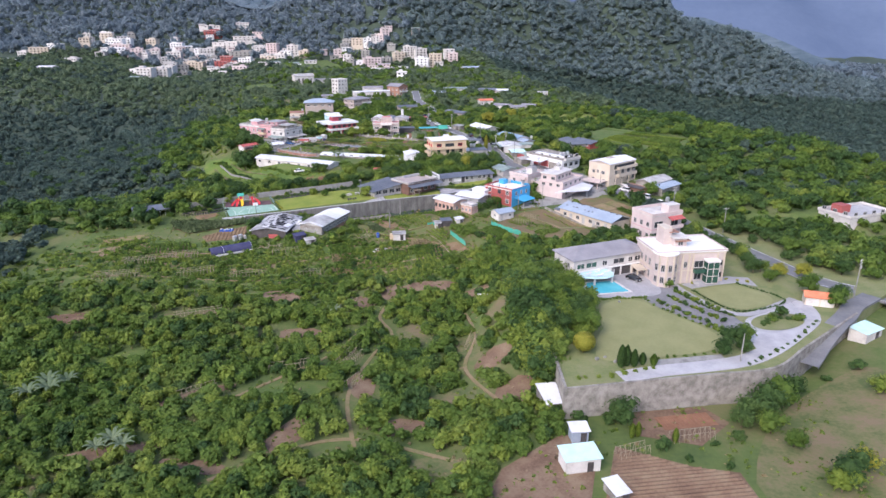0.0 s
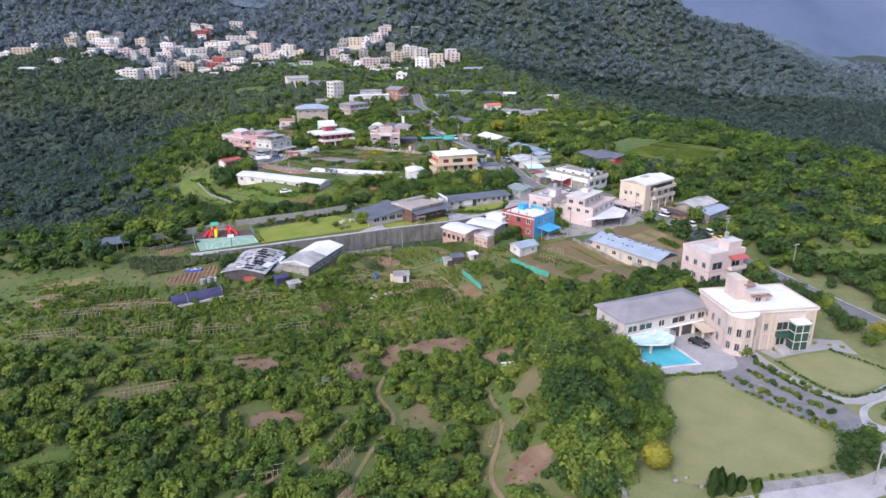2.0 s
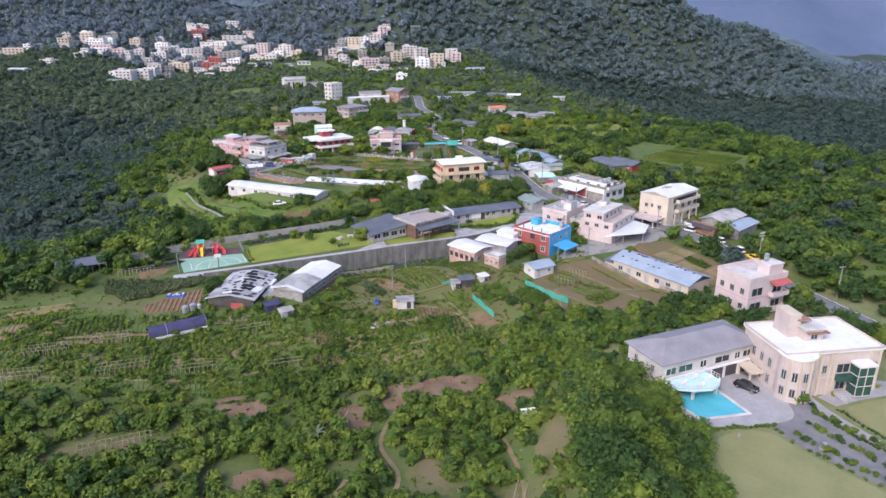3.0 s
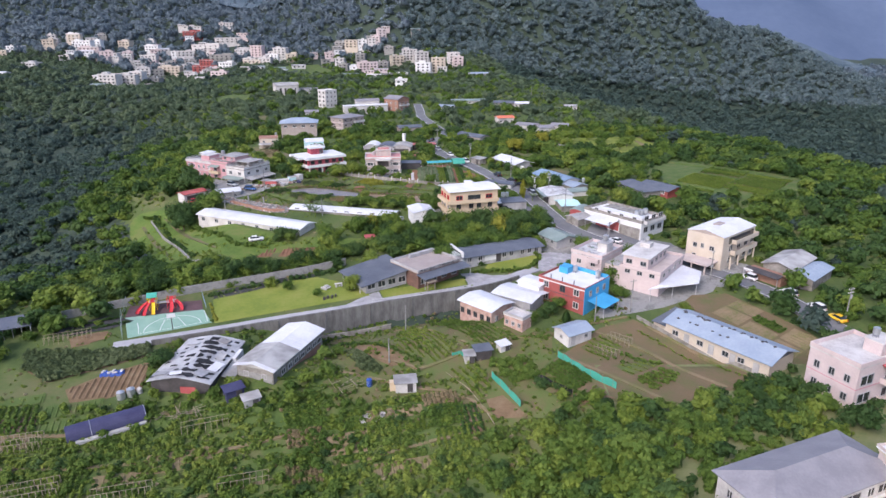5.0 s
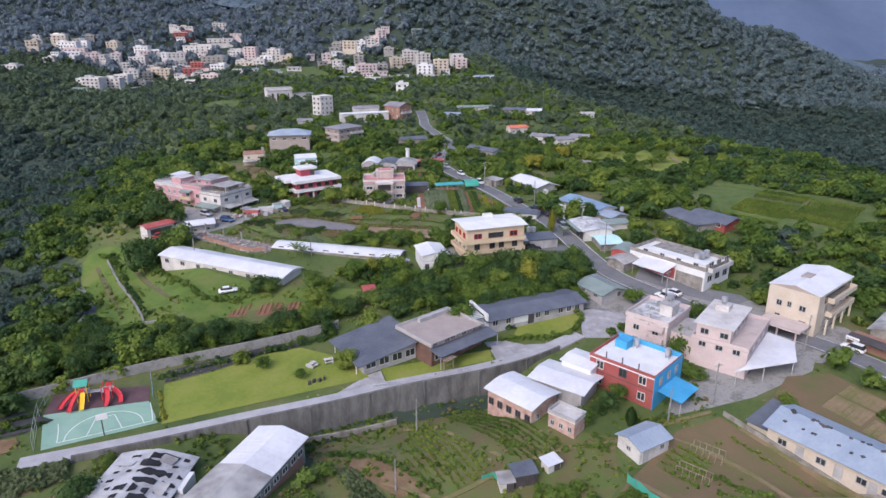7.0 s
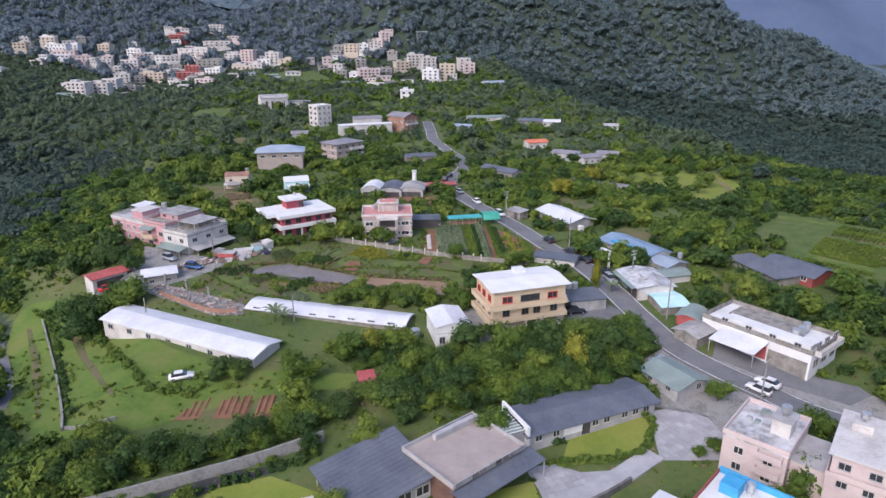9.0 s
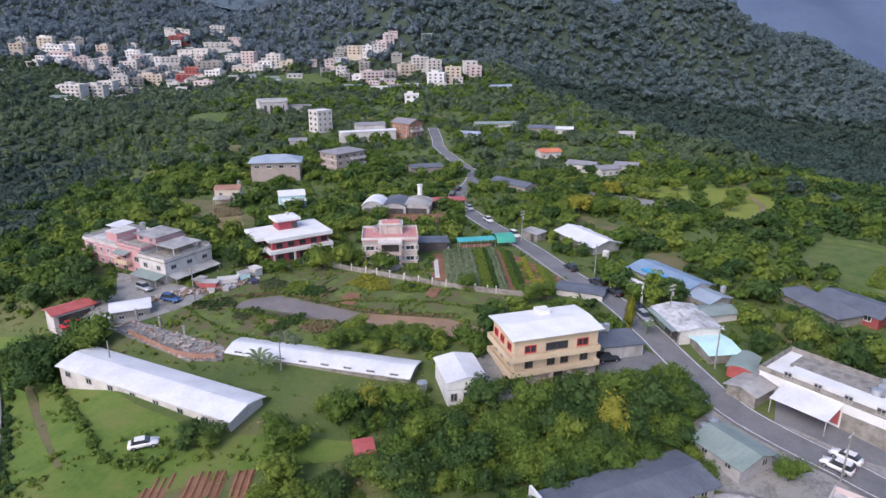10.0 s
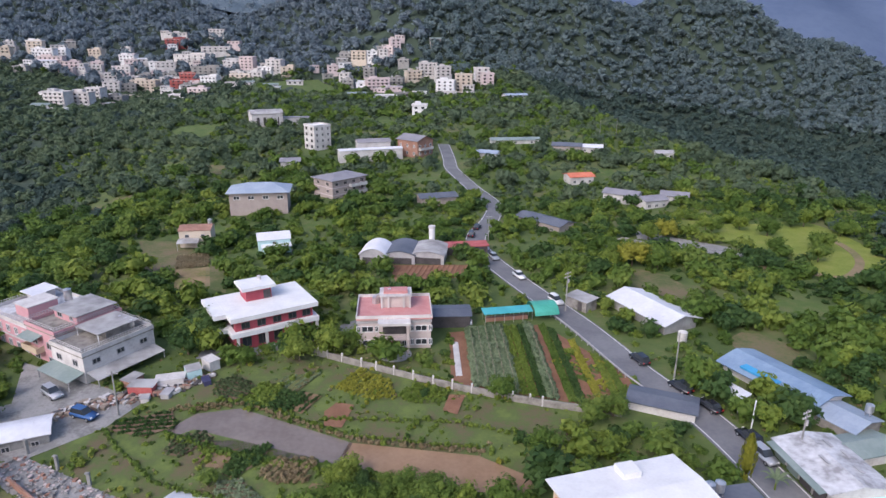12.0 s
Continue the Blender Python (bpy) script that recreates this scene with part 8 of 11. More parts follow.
# bushes that hide the boundary of the villa's grounds
xs_, ys_ = np.meshgrid(np.arange(19.5, 27, 2.1), np.arange(112, 195, 2.1))
x, y = (xs_ + rng.uniform(-0.9, 0.9, xs_.shape)).ravel(), (ys_ + rng.uniform(-0.9, 0.9, xs_.shape)).ravel()
keep = (np.abs(x - 23.2) > 0.25) & ((y > 124) | (x < 23)) & (y > 117) & (np.hypot(x - 29.4, y - 122.6) > 4)
x, y = x[keep], y[keep]
pick = rng.uniform(0, 1, len(x))
for mat, sel in ((LEAF, pick < 0.5), (LIGHT_LEAF, (pick >= 0.5) & (pick < 0.75)), (DARK_LEAF, pick >= 0.75)):
    low = (x < 23.2) & (y > 120) & (y < 160)
    plant("boundary_thicket", NEAR_TREE, x[sel & low], y[sel & low], 1.3, 1.9, mat, "tall dense bushes along the villa's wall", "bushes")
    sel = sel & ~low
    plant("boundary_thicket", BUSH, x[sel], y[sel], 0.8, 1.4, mat, "dense bushes along the villa's wall", "bushes")
# weeds on the vegetable terraces round the pond
xs_, ys_ = rng.uniform(-78, 6, 2200), rng.uniform(298, 350, 2200)
keep = (patchy(xs_, ys_, 3.0, 2.2) + rng.uniform(-0.2, 0.2, len(xs_)) > 0.62)
for name in ("pond", "mud", "rubble_plot", "yard", "field_beds"):
    keep &= ~inside(xs_, ys_, list(PATCHES[name]))
for hx, hy, hw, hd, r in FOOTPRINTS:
    u, v = (xs_ - hx) * math.cos(r) + (ys_ - hy) * math.sin(r), -(xs_ - hx) * math.sin(r) + (ys_ - hy) * math.cos(r)
    keep &= (np.abs(u) > hw + 0.5) | (np.abs(v) > hd + 0.5)
xs_, ys_ = xs_[keep], ys_[keep]
pick = rng.uniform(0, 1, len(xs_))
for mat, sel in ((LIGHT_LEAF, pick < 0.6), (LEAF, (pick >= 0.6) & (pick < 0.9)), (YELLOW_LEAF, pick >= 0.9)):
    plant("field_weeds", TUFT, xs_[sel], ys_[sel], 0.6, 1.9, mat, "rank weeds and herbs between vegetable beds", "weeds", 0.0)

# fruit trees between the long white sheds and beside the flooded field
for outline, gap, lo, hi in (([(-38, 292), (-31, 283.5), (-14, 286), (-5, 290), (-8, 298), (-30, 303), (-37, 300)], 2.5, 0.5, 0.8), ([(-36.2, 313.1), (-26.8, 314.8), (-18.9, 313.7), (-15.7, 307.3), (-25.9, 303.1), (-37.5, 306.3)], 2.6, 0.5, 0.85), ([(-76, 255.5), (-62, 257), (-44, 258.5), (-40, 262), (-62, 261), (-74, 258.5)], 2.2, 0.5, 0.75)):
    gx, gy = np.meshgrid(np.arange(-80, 10, gap), np.arange(250, 330, gap))
    x, y = (gx + rng.uniform(-0.9, 0.9, gx.shape)).ravel(), (gy + rng.uniform(-0.9, 0.9, gx.shape)).ravel()
    keep = inside(x, y, outline) & ~inside(x, y, list(PATCHES["mud"])) & ~inside(x, y, list(PATCHES["pond"]))
    for hx, hy, hw, hd, r in FOOTPRINTS:
        u, v = (x - hx) * math.cos(r) + (y - hy) * math.sin(r), -(x - hx) * math.sin(r) + (y - hy) * math.cos(r)
        keep &= (np.abs(u) > hw + 1.6) | (np.abs(v) > hd + 1.6)
    x, y = x[keep], y[keep]
    pick = rng.uniform(0, 1, len(x))
    for mat, sel in ((DARK_LEAF, pick < 0.25), (LEAF, (pick >= 0.25) & (pick < 0.75)), (LIGHT_LEAF, pick >= 0.75)):
        plant("orchard", NEAR_TREE, x[sel], y[sel], lo, hi, mat, "green fruit trees beside the long sheds", "trees", 0.3)
# the grove between the school wing and the yellow house
x, y = scatter(rng, -26, 36, 271, 297, 2.7, lambda a, b: b < 287.5 + 0.3 * a, 0.2, 0.5)
pick = rng.uniform(0, 1, len(x))
for mat, sel in ((DARK_LEAF, pick < 0.35), (LEAF, (pick >= 0.35) & (pick < 0.8)), (LIGHT_LEAF, pick >= 0.8)):
    plant("grove", NEAR_TREE, x[sel], y[sel], 0.6, 1.15, mat, "dense grove of green fruit trees", "trees", 0.3)
# trees round the villa's gate and behind it
for k in range(44):
    px, py = float(rng.uniform(80, 114)), float(rng.uniform(152, 206))
    off = min(math.hypot(px - a, py - b) for a, b in road_mid[::2])
    if off > 5.5 and not (px < 92 and py < 166) and not (px < 90 and py < 158):
        lone_tree(px, py, float(rng.uniform(0.7, 1.2)), (DARK_LEAF, LEAF, DARK_LEAF, LIGHT_LEAF)[k % 4], True, "leafy green tree near the villa's gate", "gate trees", k, "tree")

for k, (px, py, size) in enumerate(((24, 402, 1.3), (27, 399, 1.5), (30, 402, 1.2), (33, 397, 1.4), (37, 399, 1.1), (21, 398, 1.1), (60, 432, 1.2), (52, 441, 1.1), (92, 440, 1.3), (98, 430, 1.2), (70, 436, 1.0), (86, 420, 1.0), (78, 405, 1.1))):
    lone_tree(px, py, size, YELLOW_LEAF if k == 1 else LIGHT_LEAF if k % 3 else LEAF, True, "bright yellow-green leafy tree by the park" if k == 1 else "light green leafy tree by the park", "park trees", k, "tree")

# lush weeds and young shrubs below the vegetable beds
x, y = scatter(rng, -100, 22, 176, 213, 1.5, lambda a, b: (patchy(a, b, 6.0, 0.9) > np.where(a > -62, 0.28, 0.46)) & (b < 207 - 0.12 * np.abs(a + 10)), 0.3, 0.7)
pick = rng.uniform(0, 1, len(x))
for mat, sel in ((LEAF, pick < 0.62), (LIGHT_LEAF, (pick >= 0.62) & (pick < 0.9)), (DARK_LEAF, pick >= 0.9)):
    plant("lush_weeds", SHRUB, x[sel], y[sel], 0.45, 1.2, mat, "lush green weeds and young shrubs", "weeds", 0.1)
for k, (px, py, size) in enumerate(((-61.5, 202.6, 0.8), (-57.5, 202.0, 0.6), (-50.5, 202.8, 0.9), (-47.6, 205.5, 0.8), (-63.5, 206.5, 0.7), (-36.5, 204.6, 1.0), (-33.8, 207.6, 1.1), (-30.5, 211, 1.1), (-31.6, 216, 1.2), (-35.6, 202, 1.2), (-32.5, 203.5, 1.0), (-60.5, 197.5, 0.7), (-53.6, 201.7, 0.8), (-29.4, 219, 0.9))):
    lone_tree(px, py, size, LIGHT_LEAF if k % 3 == 0 else LEAF, False, "small leafy bush beside the sheds", "bushes by the sheds", k, "bush")


# ---- crops ----
CANE = material("pale_cane", [(0.24, 0.2, 0.14), (0.33, 0.28, 0.2)], scale=1, rough=0.8)
PALE_LEAF = leafage("pale_green_leaves", (0.14, 0.19, 0.1), (0.18, 0.23, 0.13), (0.22, 0.27, 0.16))
MAIZE_LEAF = leafage("grey_green_maize_leaves", (0.07, 0.1, 0.042), (0.098, 0.13, 0.056), (0.13, 0.162, 0.075))
CROPS = {"m": MAIZE_LEAF, "d": DARK_LEAF, "g": LEAF, "l": LIGHT_LEAF, "y": YELLOW_LEAF, "b": DRY_LEAF, "p": PALE_LEAF}
crop_spots = {k: [] for k in CROPS}


def rows_in(outline, angle, spacing, every):
    """Runs of points along parallel rows inside an outline."""
    o = np.array(outline, float)
    c, s = math.cos(radians(angle)), math.sin(radians(angle))
    u, v = o[:, 0] * c + o[:, 1] * s, -o[:, 0] * s + o[:, 1] * c
    k = v.min() + spacing / 2
    while k < v.max():
        t = np.arange(u.min(), u.max(), every)
        px, py = t * c - k * s, t * s + k * c
        ok = inside(px, py, [tuple(p) for p in outline])
        yield px[ok], py[ok]
        k += spacing


def crop(outline, angle, spacing, kind, lo=0.7, hi=1.2, every=0.55):
    for px, py in rows_in(outline, angle, spacing, every):
        if len(px):
            px, py = px + rng.uniform(-0.12, 0.12, len(px)), py + rng.uniform(-0.12, 0.12, len(px))
            crop_spots[kind].append(np.stack([px, py, ground_z(px, py) + 0.05, rng.uniform(lo, hi, len(px))], 1))


def furrows(name, outline, angle, spacing, mat, high=0.22, label="earth ridges"):
    bm = B()
    for px, py in rows_in(outline, angle, spacing, 1.0):
        if len(px) < 3:
            continue
        z = ground_z(px, py) + 0.1
        nx, ny = -math.sin(radians(angle)) * spacing * 0.32, math.cos(radians(angle)) * spacing * 0.32
        prev = None
        for a, b, q in zip(px, py, z):
            now = [bm.verts.new((a - nx, b - ny, q - 0.03)), bm.verts.new((a, b, q + high)), bm.verts.new((a + nx, b + ny, q - 0.03))]
            if prev:
                bm.faces.new((prev[0], now[0], now[1], prev[1]))
                bm.faces.new((prev[1], now[1], now[2], prev[2]))
            prev = now
    return tagged(part(name, bm, mat), label, "furrows", "", "stuff")


def mosaic(outline, angle, pw, pl, seed, kinds="dglb.s", gap=0.7, avoid=(), grassy=0.8):
    """A patchwork of small vegetable beds, each with its own crop or bare ridges."""
    rg = random.Random(seed)
    o = np.array(outline, float)
    c, s = math.cos(radians(angle)), math.sin(radians(angle))
    u, v = o[:, 0] * c + o[:, 1] * s, -o[:, 0] * s + o[:, 1] * c
    a = u.min()
    while a < u.max():
        w = pw * rg.uniform(0.7, 1.5)
        b = v.min()
        while b < v.max():
            h = pl * rg.uniform(0.7, 1.4)
            cu, cv = a + w / 2, b + h / 2
            corners = [(cu + i * (w - gap) / 2, cv + j * (h - gap) / 2) for i, j in ((-1, -1), (1, -1), (1, 1), (-1, 1))]
            bed = [(p * c - q * s, p * s + q * c) for p, q in corners]
            mid = (cu * c - cv * s, cu * s + cv * c)
            within = [bool(inside(np.array(p[0]), np.array(p[1]), [tuple(t) for t in outline])) for p in (*bed, mid)]
            taken = any(bool(inside(np.array(p[0]), np.array(p[1]), list(PATCHES[n]))) for n in avoid for p in (*bed, mid))
            if within[4] and sum(within[:4]) >= 3 and not taken:
                kind = rg.choice(kinds)
                soil = {"b": DRY_FIELD, ".": DRY_EARTH, "s": RED_SOIL, "t": TERRACE}.get(kind, TERRACE if rg.random() < grassy else SOIL)
                drape("vegetable_bed", bed, soil, 0.16, 2.5, "vegetable bed of brown soil", "bed")
                turn = angle + (90 if rg.random() < 0.7 else 0)
                if kind in CROPS:
                    crop(bed, turn, rg.choice((0.75, 0.9, 1.1)), kind, 0.85, 1.45 if kind != "d" else 1.75, 0.45)
                else:
                    furrows("bed_ridges", bed, turn, 1.0, soil, 0.2, "low ridges of tilled soil")
            b += h
        a += w


# garden plots below the school wall and round the flooded field: outline, soil, row direction and spacing, crop, heights
PLOTS = (
    ([(-71.0, 325.7), (-63.3, 328.3), (-61.3, 324.1), (-65.6, 321.9), (-70.8, 323.2)], SOIL, 10, 1.0, "d", 0.8, 1.3),
    ([(-60.9, 321.7), (-56.8, 323.5), (-54.4, 321.9), (-58.0, 317.6), (-60.4, 318.0)], SOIL, 62, 0.9, "m", 0.9, 1.3),
    ([(-55.3, 320.3), (-53.8, 320.9), (-53.9, 317.0), (-55.5, 316.2)], SOIL, 62, 0.8, "l", 0.8, 1.2),
    ([(-53.3, 318.4), (-50.2, 319.6), (-51.1, 315.4), (-53.8, 315.6)], TILLED, 62, 1.2, "", 0, 0),
    ([(-50.4, 318.2), (-45.8, 320.9), (-45.9, 317.2), (-49.2, 313.4), (-50.9, 314.2)], SOIL, 62, 0.75, "d", 1.1, 1.8),
    ([(-44.8, 317.4), (-38.5, 317.7), (-38.8, 312.9), (-43.6, 312.7), (-46.2, 314.5)], DRY_FIELD, 62, 1.0, "b", 1.0, 1.7),
    ([(-38.2, 312.8), (-35.2, 312.3), (-36.6, 310.4), (-38.8, 311.1)], TILLED, -15, 1.1, "", 0, 0),
    ([(-51.1, 312.6), (-48.4, 313.5), (-44.3, 309.9), (-45.2, 308.3), (-50.9, 309.9)], SOIL, 10, 0.9, "p", 0.9, 1.4),
    ([(-59.9, 336.9), (-56.6, 339.5), (-51.4, 335.3), (-54.4, 331.8), (-58.3, 332.8)], SOIL, -25, 0.9, "m", 0.9, 1.3),
    ([(-53.0, 331.2), (-51.5, 336.3), (-47.5, 336.3), (-48.2, 331.4), (-49.8, 329.5)], SOIL, 62, 0.85, "l", 1.3, 2.0),
    ([(-49.6, 338.0), (-44.2, 340.7), (-42.1, 341.1), (-44.9, 334.7), (-47.6, 333.8)], OLIVE_FIELD, 62, 1.0, "p", 0.6, 1.0),
    ([(-46.8, 330.6), (-44.4, 334.6), (-40.7, 333.3), (-43.0, 328.0)], TILLED, 62, 1.5, "d", 0.8, 1.3),
    ([(-39.5, 328.8), (-37.9, 331.4), (-35.0, 330.7), (-36.1, 324.7), (-38.9, 325.2)], RED_SOIL, 62, 1.2, "", 0, 0),
    ([(-39.7, 335.8), (-35.5, 342.1), (-29.9, 338.3), (-28.6, 332.6), (-33.2, 332.2)], WEEDY_SOIL, 62, 0.9, "y", 0.8, 1.6),
    ([(-28.3, 333.8), (-25.4, 337.6), (-19.4, 335.3), (-21.2, 331.8), (-26.1, 331.6)], WEEDY_SOIL, 62, 0.8, "l", 0.9, 1.5),
    ([(-19.8, 334.1), (-17.2, 334.1), (-18.5, 328.5), (-20.8, 329.6)], RED_SOIL, 62, 1.2, "", 0, 0),
    ([(-85.4, 218.8), (-79.4, 223.3), (-81.1, 226), (-88.1, 222.9)], TILLED, 27, 1.3, "", 0, 0),
    ([(-95, 226), (-88.8, 223.6), (-80.6, 227), (-77.4, 230.6), (-84, 233)], BLACK_SOIL, 25, 3.0, "d", 0.8, 1.6),
    ([(-29, 223.6), (-23.6, 222.7), (-18.4, 219.7), (-13.4, 215.4), (-18, 213.8), (-23.1, 218.1)], TILLED, -35, 1.2, "", 0, 0),
    ([(-28.1, 219.4), (-25.2, 219.4), (-19.4, 213.1), (-19.6, 211.9), (-24.1, 212.4)], OLIVE_FIELD, -48, 0.8, "m", 1.1, 1.7),
    ([(-34, 228.6), (-24.6, 231.6), (-17.8, 225.7), (-18, 221.4), (-23.7, 223.9), (-29.8, 226.3)], DRY_FIELD, 10, 2.2, "l", 0.3, 0.6),
    ([(-17.4, 234.4), (-13.8, 235.2), (-8, 226.6), (-4, 218.8), (-8.7, 215.4), (-17, 220.4)], OLIVE_FIELD, -58, 1.25, "l", 0.6, 1.0),
    ([(-11, 236.6), (-4, 238.6), (8.6, 225), (3.8, 219.8), (-0.6, 222.6)], OLIVE_FIELD, -50, 1.15, "g", 0.6, 1.1),
    ([(-5.8, 213), (0.6, 214.8), (2.2, 207), (0.3, 204.9), (-3.6, 209.2)], OLIVE_FIELD, -55, 1.5, "l", 0.7, 1.3),
    ([(0.8, 204.3), (4.3, 205.5), (6.2, 202.6), (8.4, 198.9), (2.8, 199.4)], TILLED, -55, 1.4, "", 0, 0),
    ([(-5.2, 202.3), (-0.9, 203.2), (0.6, 196.6), (-3.6, 195.2)], SOIL, -78, 1.1, "d", 1.0, 1.5),
    ([(12.4, 211.2), (16.6, 214.8), (22, 207.6), (21.3, 205.7), (17.6, 203.2)], OLIVE_FIELD, -52, 0.95, "g", 0.9, 1.6),
    ([(17.6, 199.9), (21.7, 201.8), (24.4, 199.4), (20.2, 197)], TILLED, -45, 1.3, "", 0, 0),
    ([(29.8, 206.3), (36.9, 210.2), (39.3, 206.9), (32.2, 201.8)], BROWN_FIELD, -28, 1.5, "g", 1.0, 1.7),
    ([(27.4, 211.2), (33.6, 214.8), (36, 211.4), (29.4, 207.4)], OLIVE_FIELD, -40, 1.8, "l", 0.5, 0.9),
    ([(22, 219.8), (27.2, 224.2), (31, 220.4), (26.4, 214)], OLIVE_FIELD, -45, 1.6, "l", 0.6, 1.2),
)
for outline, soil, angle, spacing, kind, lo, hi in PLOTS:
    drape("vegetable_bed", outline, soil, 0.3 if outline[0][1] > 300 else 0.16, 1.2, "vegetable bed of brown soil", "bed")
    if kind:
        crop(outline, angle, spacing, kind, lo, hi, 0.4)
    else:
        furrows("bed_ridges", outline, angle, spacing, soil, 0.1, "low ridges of tilled soil")
# tall herbs along the terrace edge, the dark fence and the path
for points, kind, lo, hi in (([(-30.3, 226), (-23.8, 224), (-18.2, 220.1), (-11.6, 215)], "g", 1.0, 1.7), ([(-30.1, 225.6), (-23.6, 223.5), (-18.6, 219.6)], "d", 0.8, 1.4), ([(11.9, 210.4), (17.5, 202.9)], "g", 1.2, 2.0), ([(10.6, 209.8), (16.4, 202.1)], "d", 1.2, 2.2),
                             ([(30, 216.5), (34, 213), (37, 212)], "g", 1.0, 1.8), ([(36, 226), (45, 214), (53, 204.6)], "l", 0.6, 1.2), ([(4, 219), (9, 223.6), (16, 224)], "g", 0.8, 1.6)):
    pts = smooth_line(points, 0.6)[:, :2]
    pts = pts + rng.uniform(-0.3, 0.3, pts.shape)
    crop_spots[kind].append(np.stack([pts[:, 0], pts[:, 1], ground_z(pts[:, 0], pts[:, 1]) + 0.05, rng.uniform(lo, hi, len(pts))], 1))
gx, gy = np.meshgrid(np.arange(1.5, 13, 1.5), np.arange(206, 217, 1.5))
x, y = (gx + rng.uniform(-0.6, 0.6, gx.shape)).ravel(), (gy + rng.uniform(-0.6, 0.6, gx.shape)).ravel()
keep = inside(x, y, [(1.8, 215.2), (8.7, 216.4), (12.2, 210.6), (8.3, 206.6), (4.4, 211.2)])
x, y = x[keep], y[keep]
plant("thicket", BUSH, x, y, 0.5, 0.85, LEAF, "green bushes behind the garden net", "bushes")
mosaic(PATCHES["field_behind_long_house"], -55, 6, 5, 6, "b..g")
mosaic([(-112, 208), (-64, 198), (-44, 190), (-30, 178), (-44, 168), (-75, 174), (-112, 176)], 18, 10, 4.2, 7, "gltlgtt.")
mosaic([(-40, 202), (-6, 208), (2, 196), (-6, 184), (-30, 180), (-42, 190)], 12, 8, 4.5, 8, "gltb.t")
mosaic(PATCHES["field_terraced"], -42, 16, 4.5, 9, "gllt")
mosaic(PATCHES["field_upper"], 20, 9, 6, 10, "gb..d")
mosaic(PATCHES["field_below_wall"], 10, 8, 6, 14, "s..s")
furrows("furrow_ridges", PATCHES["field_ploughed"], 98, 1.15, TILLED, 0.22, "ridges of a ploughed brown field")
furrows("furrow_ridges", PATCHES["field_front"], 8, 0.9, SOIL, 0.25, "ridges of a ploughed brown field")
for plot in ("plot_red_west", "plot_red_east"):
    furrows("furrow_ridges", PATCHES[plot], 92, 1.0, RED_SOIL, 0.22, "ridges of a narrow red soil plot")
furrows("furrow_ridges", PATCHES["plot_red"], 92, 1.1, RED_SOIL, 0.22, "ridges of a red soil plot")
furrows("furrow_ridges", PATCHES["field_behind_villa"], 80, 1.3, RED_SOIL, 0.2, "ridges of a red soil field")
crop([(-64.4, 328.4), (-61.2, 330.8), (-53.4, 329.9), (-59.6, 328.3)], -20, 1.0, "b", 0.8, 1.3)
crop([(-53.0, 330), (-47.6, 336), (-42, 332), (-46, 328.6)], -25, 0.9, "d", 1.0, 1.7)
crop(PATCHES["field_maize"], 18, 0.85, "m", 1.5, 2.4, 0.5)
# contour rows of low crops on the grassy slope
for px, py in rows_in(PATCHES["terraced_slope"], 14, 2.6, 0.75):
    on = patchy(px, py, 3.4, 1.0) + rng.uniform(-0.15, 0.15, len(px)) > 0.44
    px, py = px[on], py[on] + 0.5 * np.sin(px[on] / 9)
    for kind, sel in (("l", (px * 7 + py) % 3 < 1.4), ("g", (px * 7 + py) % 3 >= 1.4)):
        crop_spots[kind].append(np.stack([px, py, ground_z(px, py) + 0.1, rng.uniform(0.6, 1.5, len(px))], 1)[sel])
for line in ([(-118, 178), (-95, 181), (-70, 184), (-48, 190), (-30, 197)], [(-118, 190), (-92, 191), (-72, 192), (-58, 199)], [(-100, 172), (-78, 174), (-56, 177), (-38, 184), (-20, 190), (-4, 196)], [(-28, 212), (-14, 208), (-4, 206), (2, 200)],
             [(-12, 213), (-6.7, 216), (-1.4, 219.3), (9.7, 223.9), (16.7, 224.8), (26, 229), (35.6, 232.3)], [(27.1, 226), (34.8, 218.9), (40.2, 210), (46.4, 203)], [(-10.4, 229), (-1.9, 221.8)], [(-28, 219), (-18, 216), (-12, 213)], [(18, 216), (26, 207), (33, 199)]):
    ribbon("footpath", line, 0.8, DRY_EARTH, 0.2, "narrow pale dirt footpath", "path", skirt=0.3)
# rank grass along the edges of the flooded field
for line, kind, big in (([(-62.5, 323), (-49, 318), (-34.6, 315.8), (-19, 311.2), (-9, 310.6)], "g", 1.7), ([(-62, 322.2), (-49, 317.2), (-34.6, 315), (-19, 310.4)], "l", 1.4), ([(-60, 328.8), (-53, 330.4), (-34, 322.2), (-15, 319.8)], "b", 1.5), ([(-60, 329.6), (-53, 331.2), (-34, 323), (-15, 320.6)], "l", 1.3),
                        ([(-64, 343), (-50, 348), (-30, 342.6), (-18, 337)], "l", 1.6), ([(-50, 309), (-36, 305.6), (-14, 310)], "g", 1.6), ([(-72, 323.5), (-60, 313), (-49, 309.4)], "g", 1.5), ([(-40, 326.8), (-20, 326.6), (-6, 322)], "l", 1.4)):
    pts = smooth_line(line, 0.55)[:, :2] + rng.uniform(-0.3, 0.3, (len(smooth_line(line, 0.55)), 2))
    crop_spots[kind].append(np.stack([pts[:, 0], pts[:, 1], ground_z(pts[:, 0], pts[:, 1]) + 0.05, rng.uniform(0.8, big, len(pts))], 1))
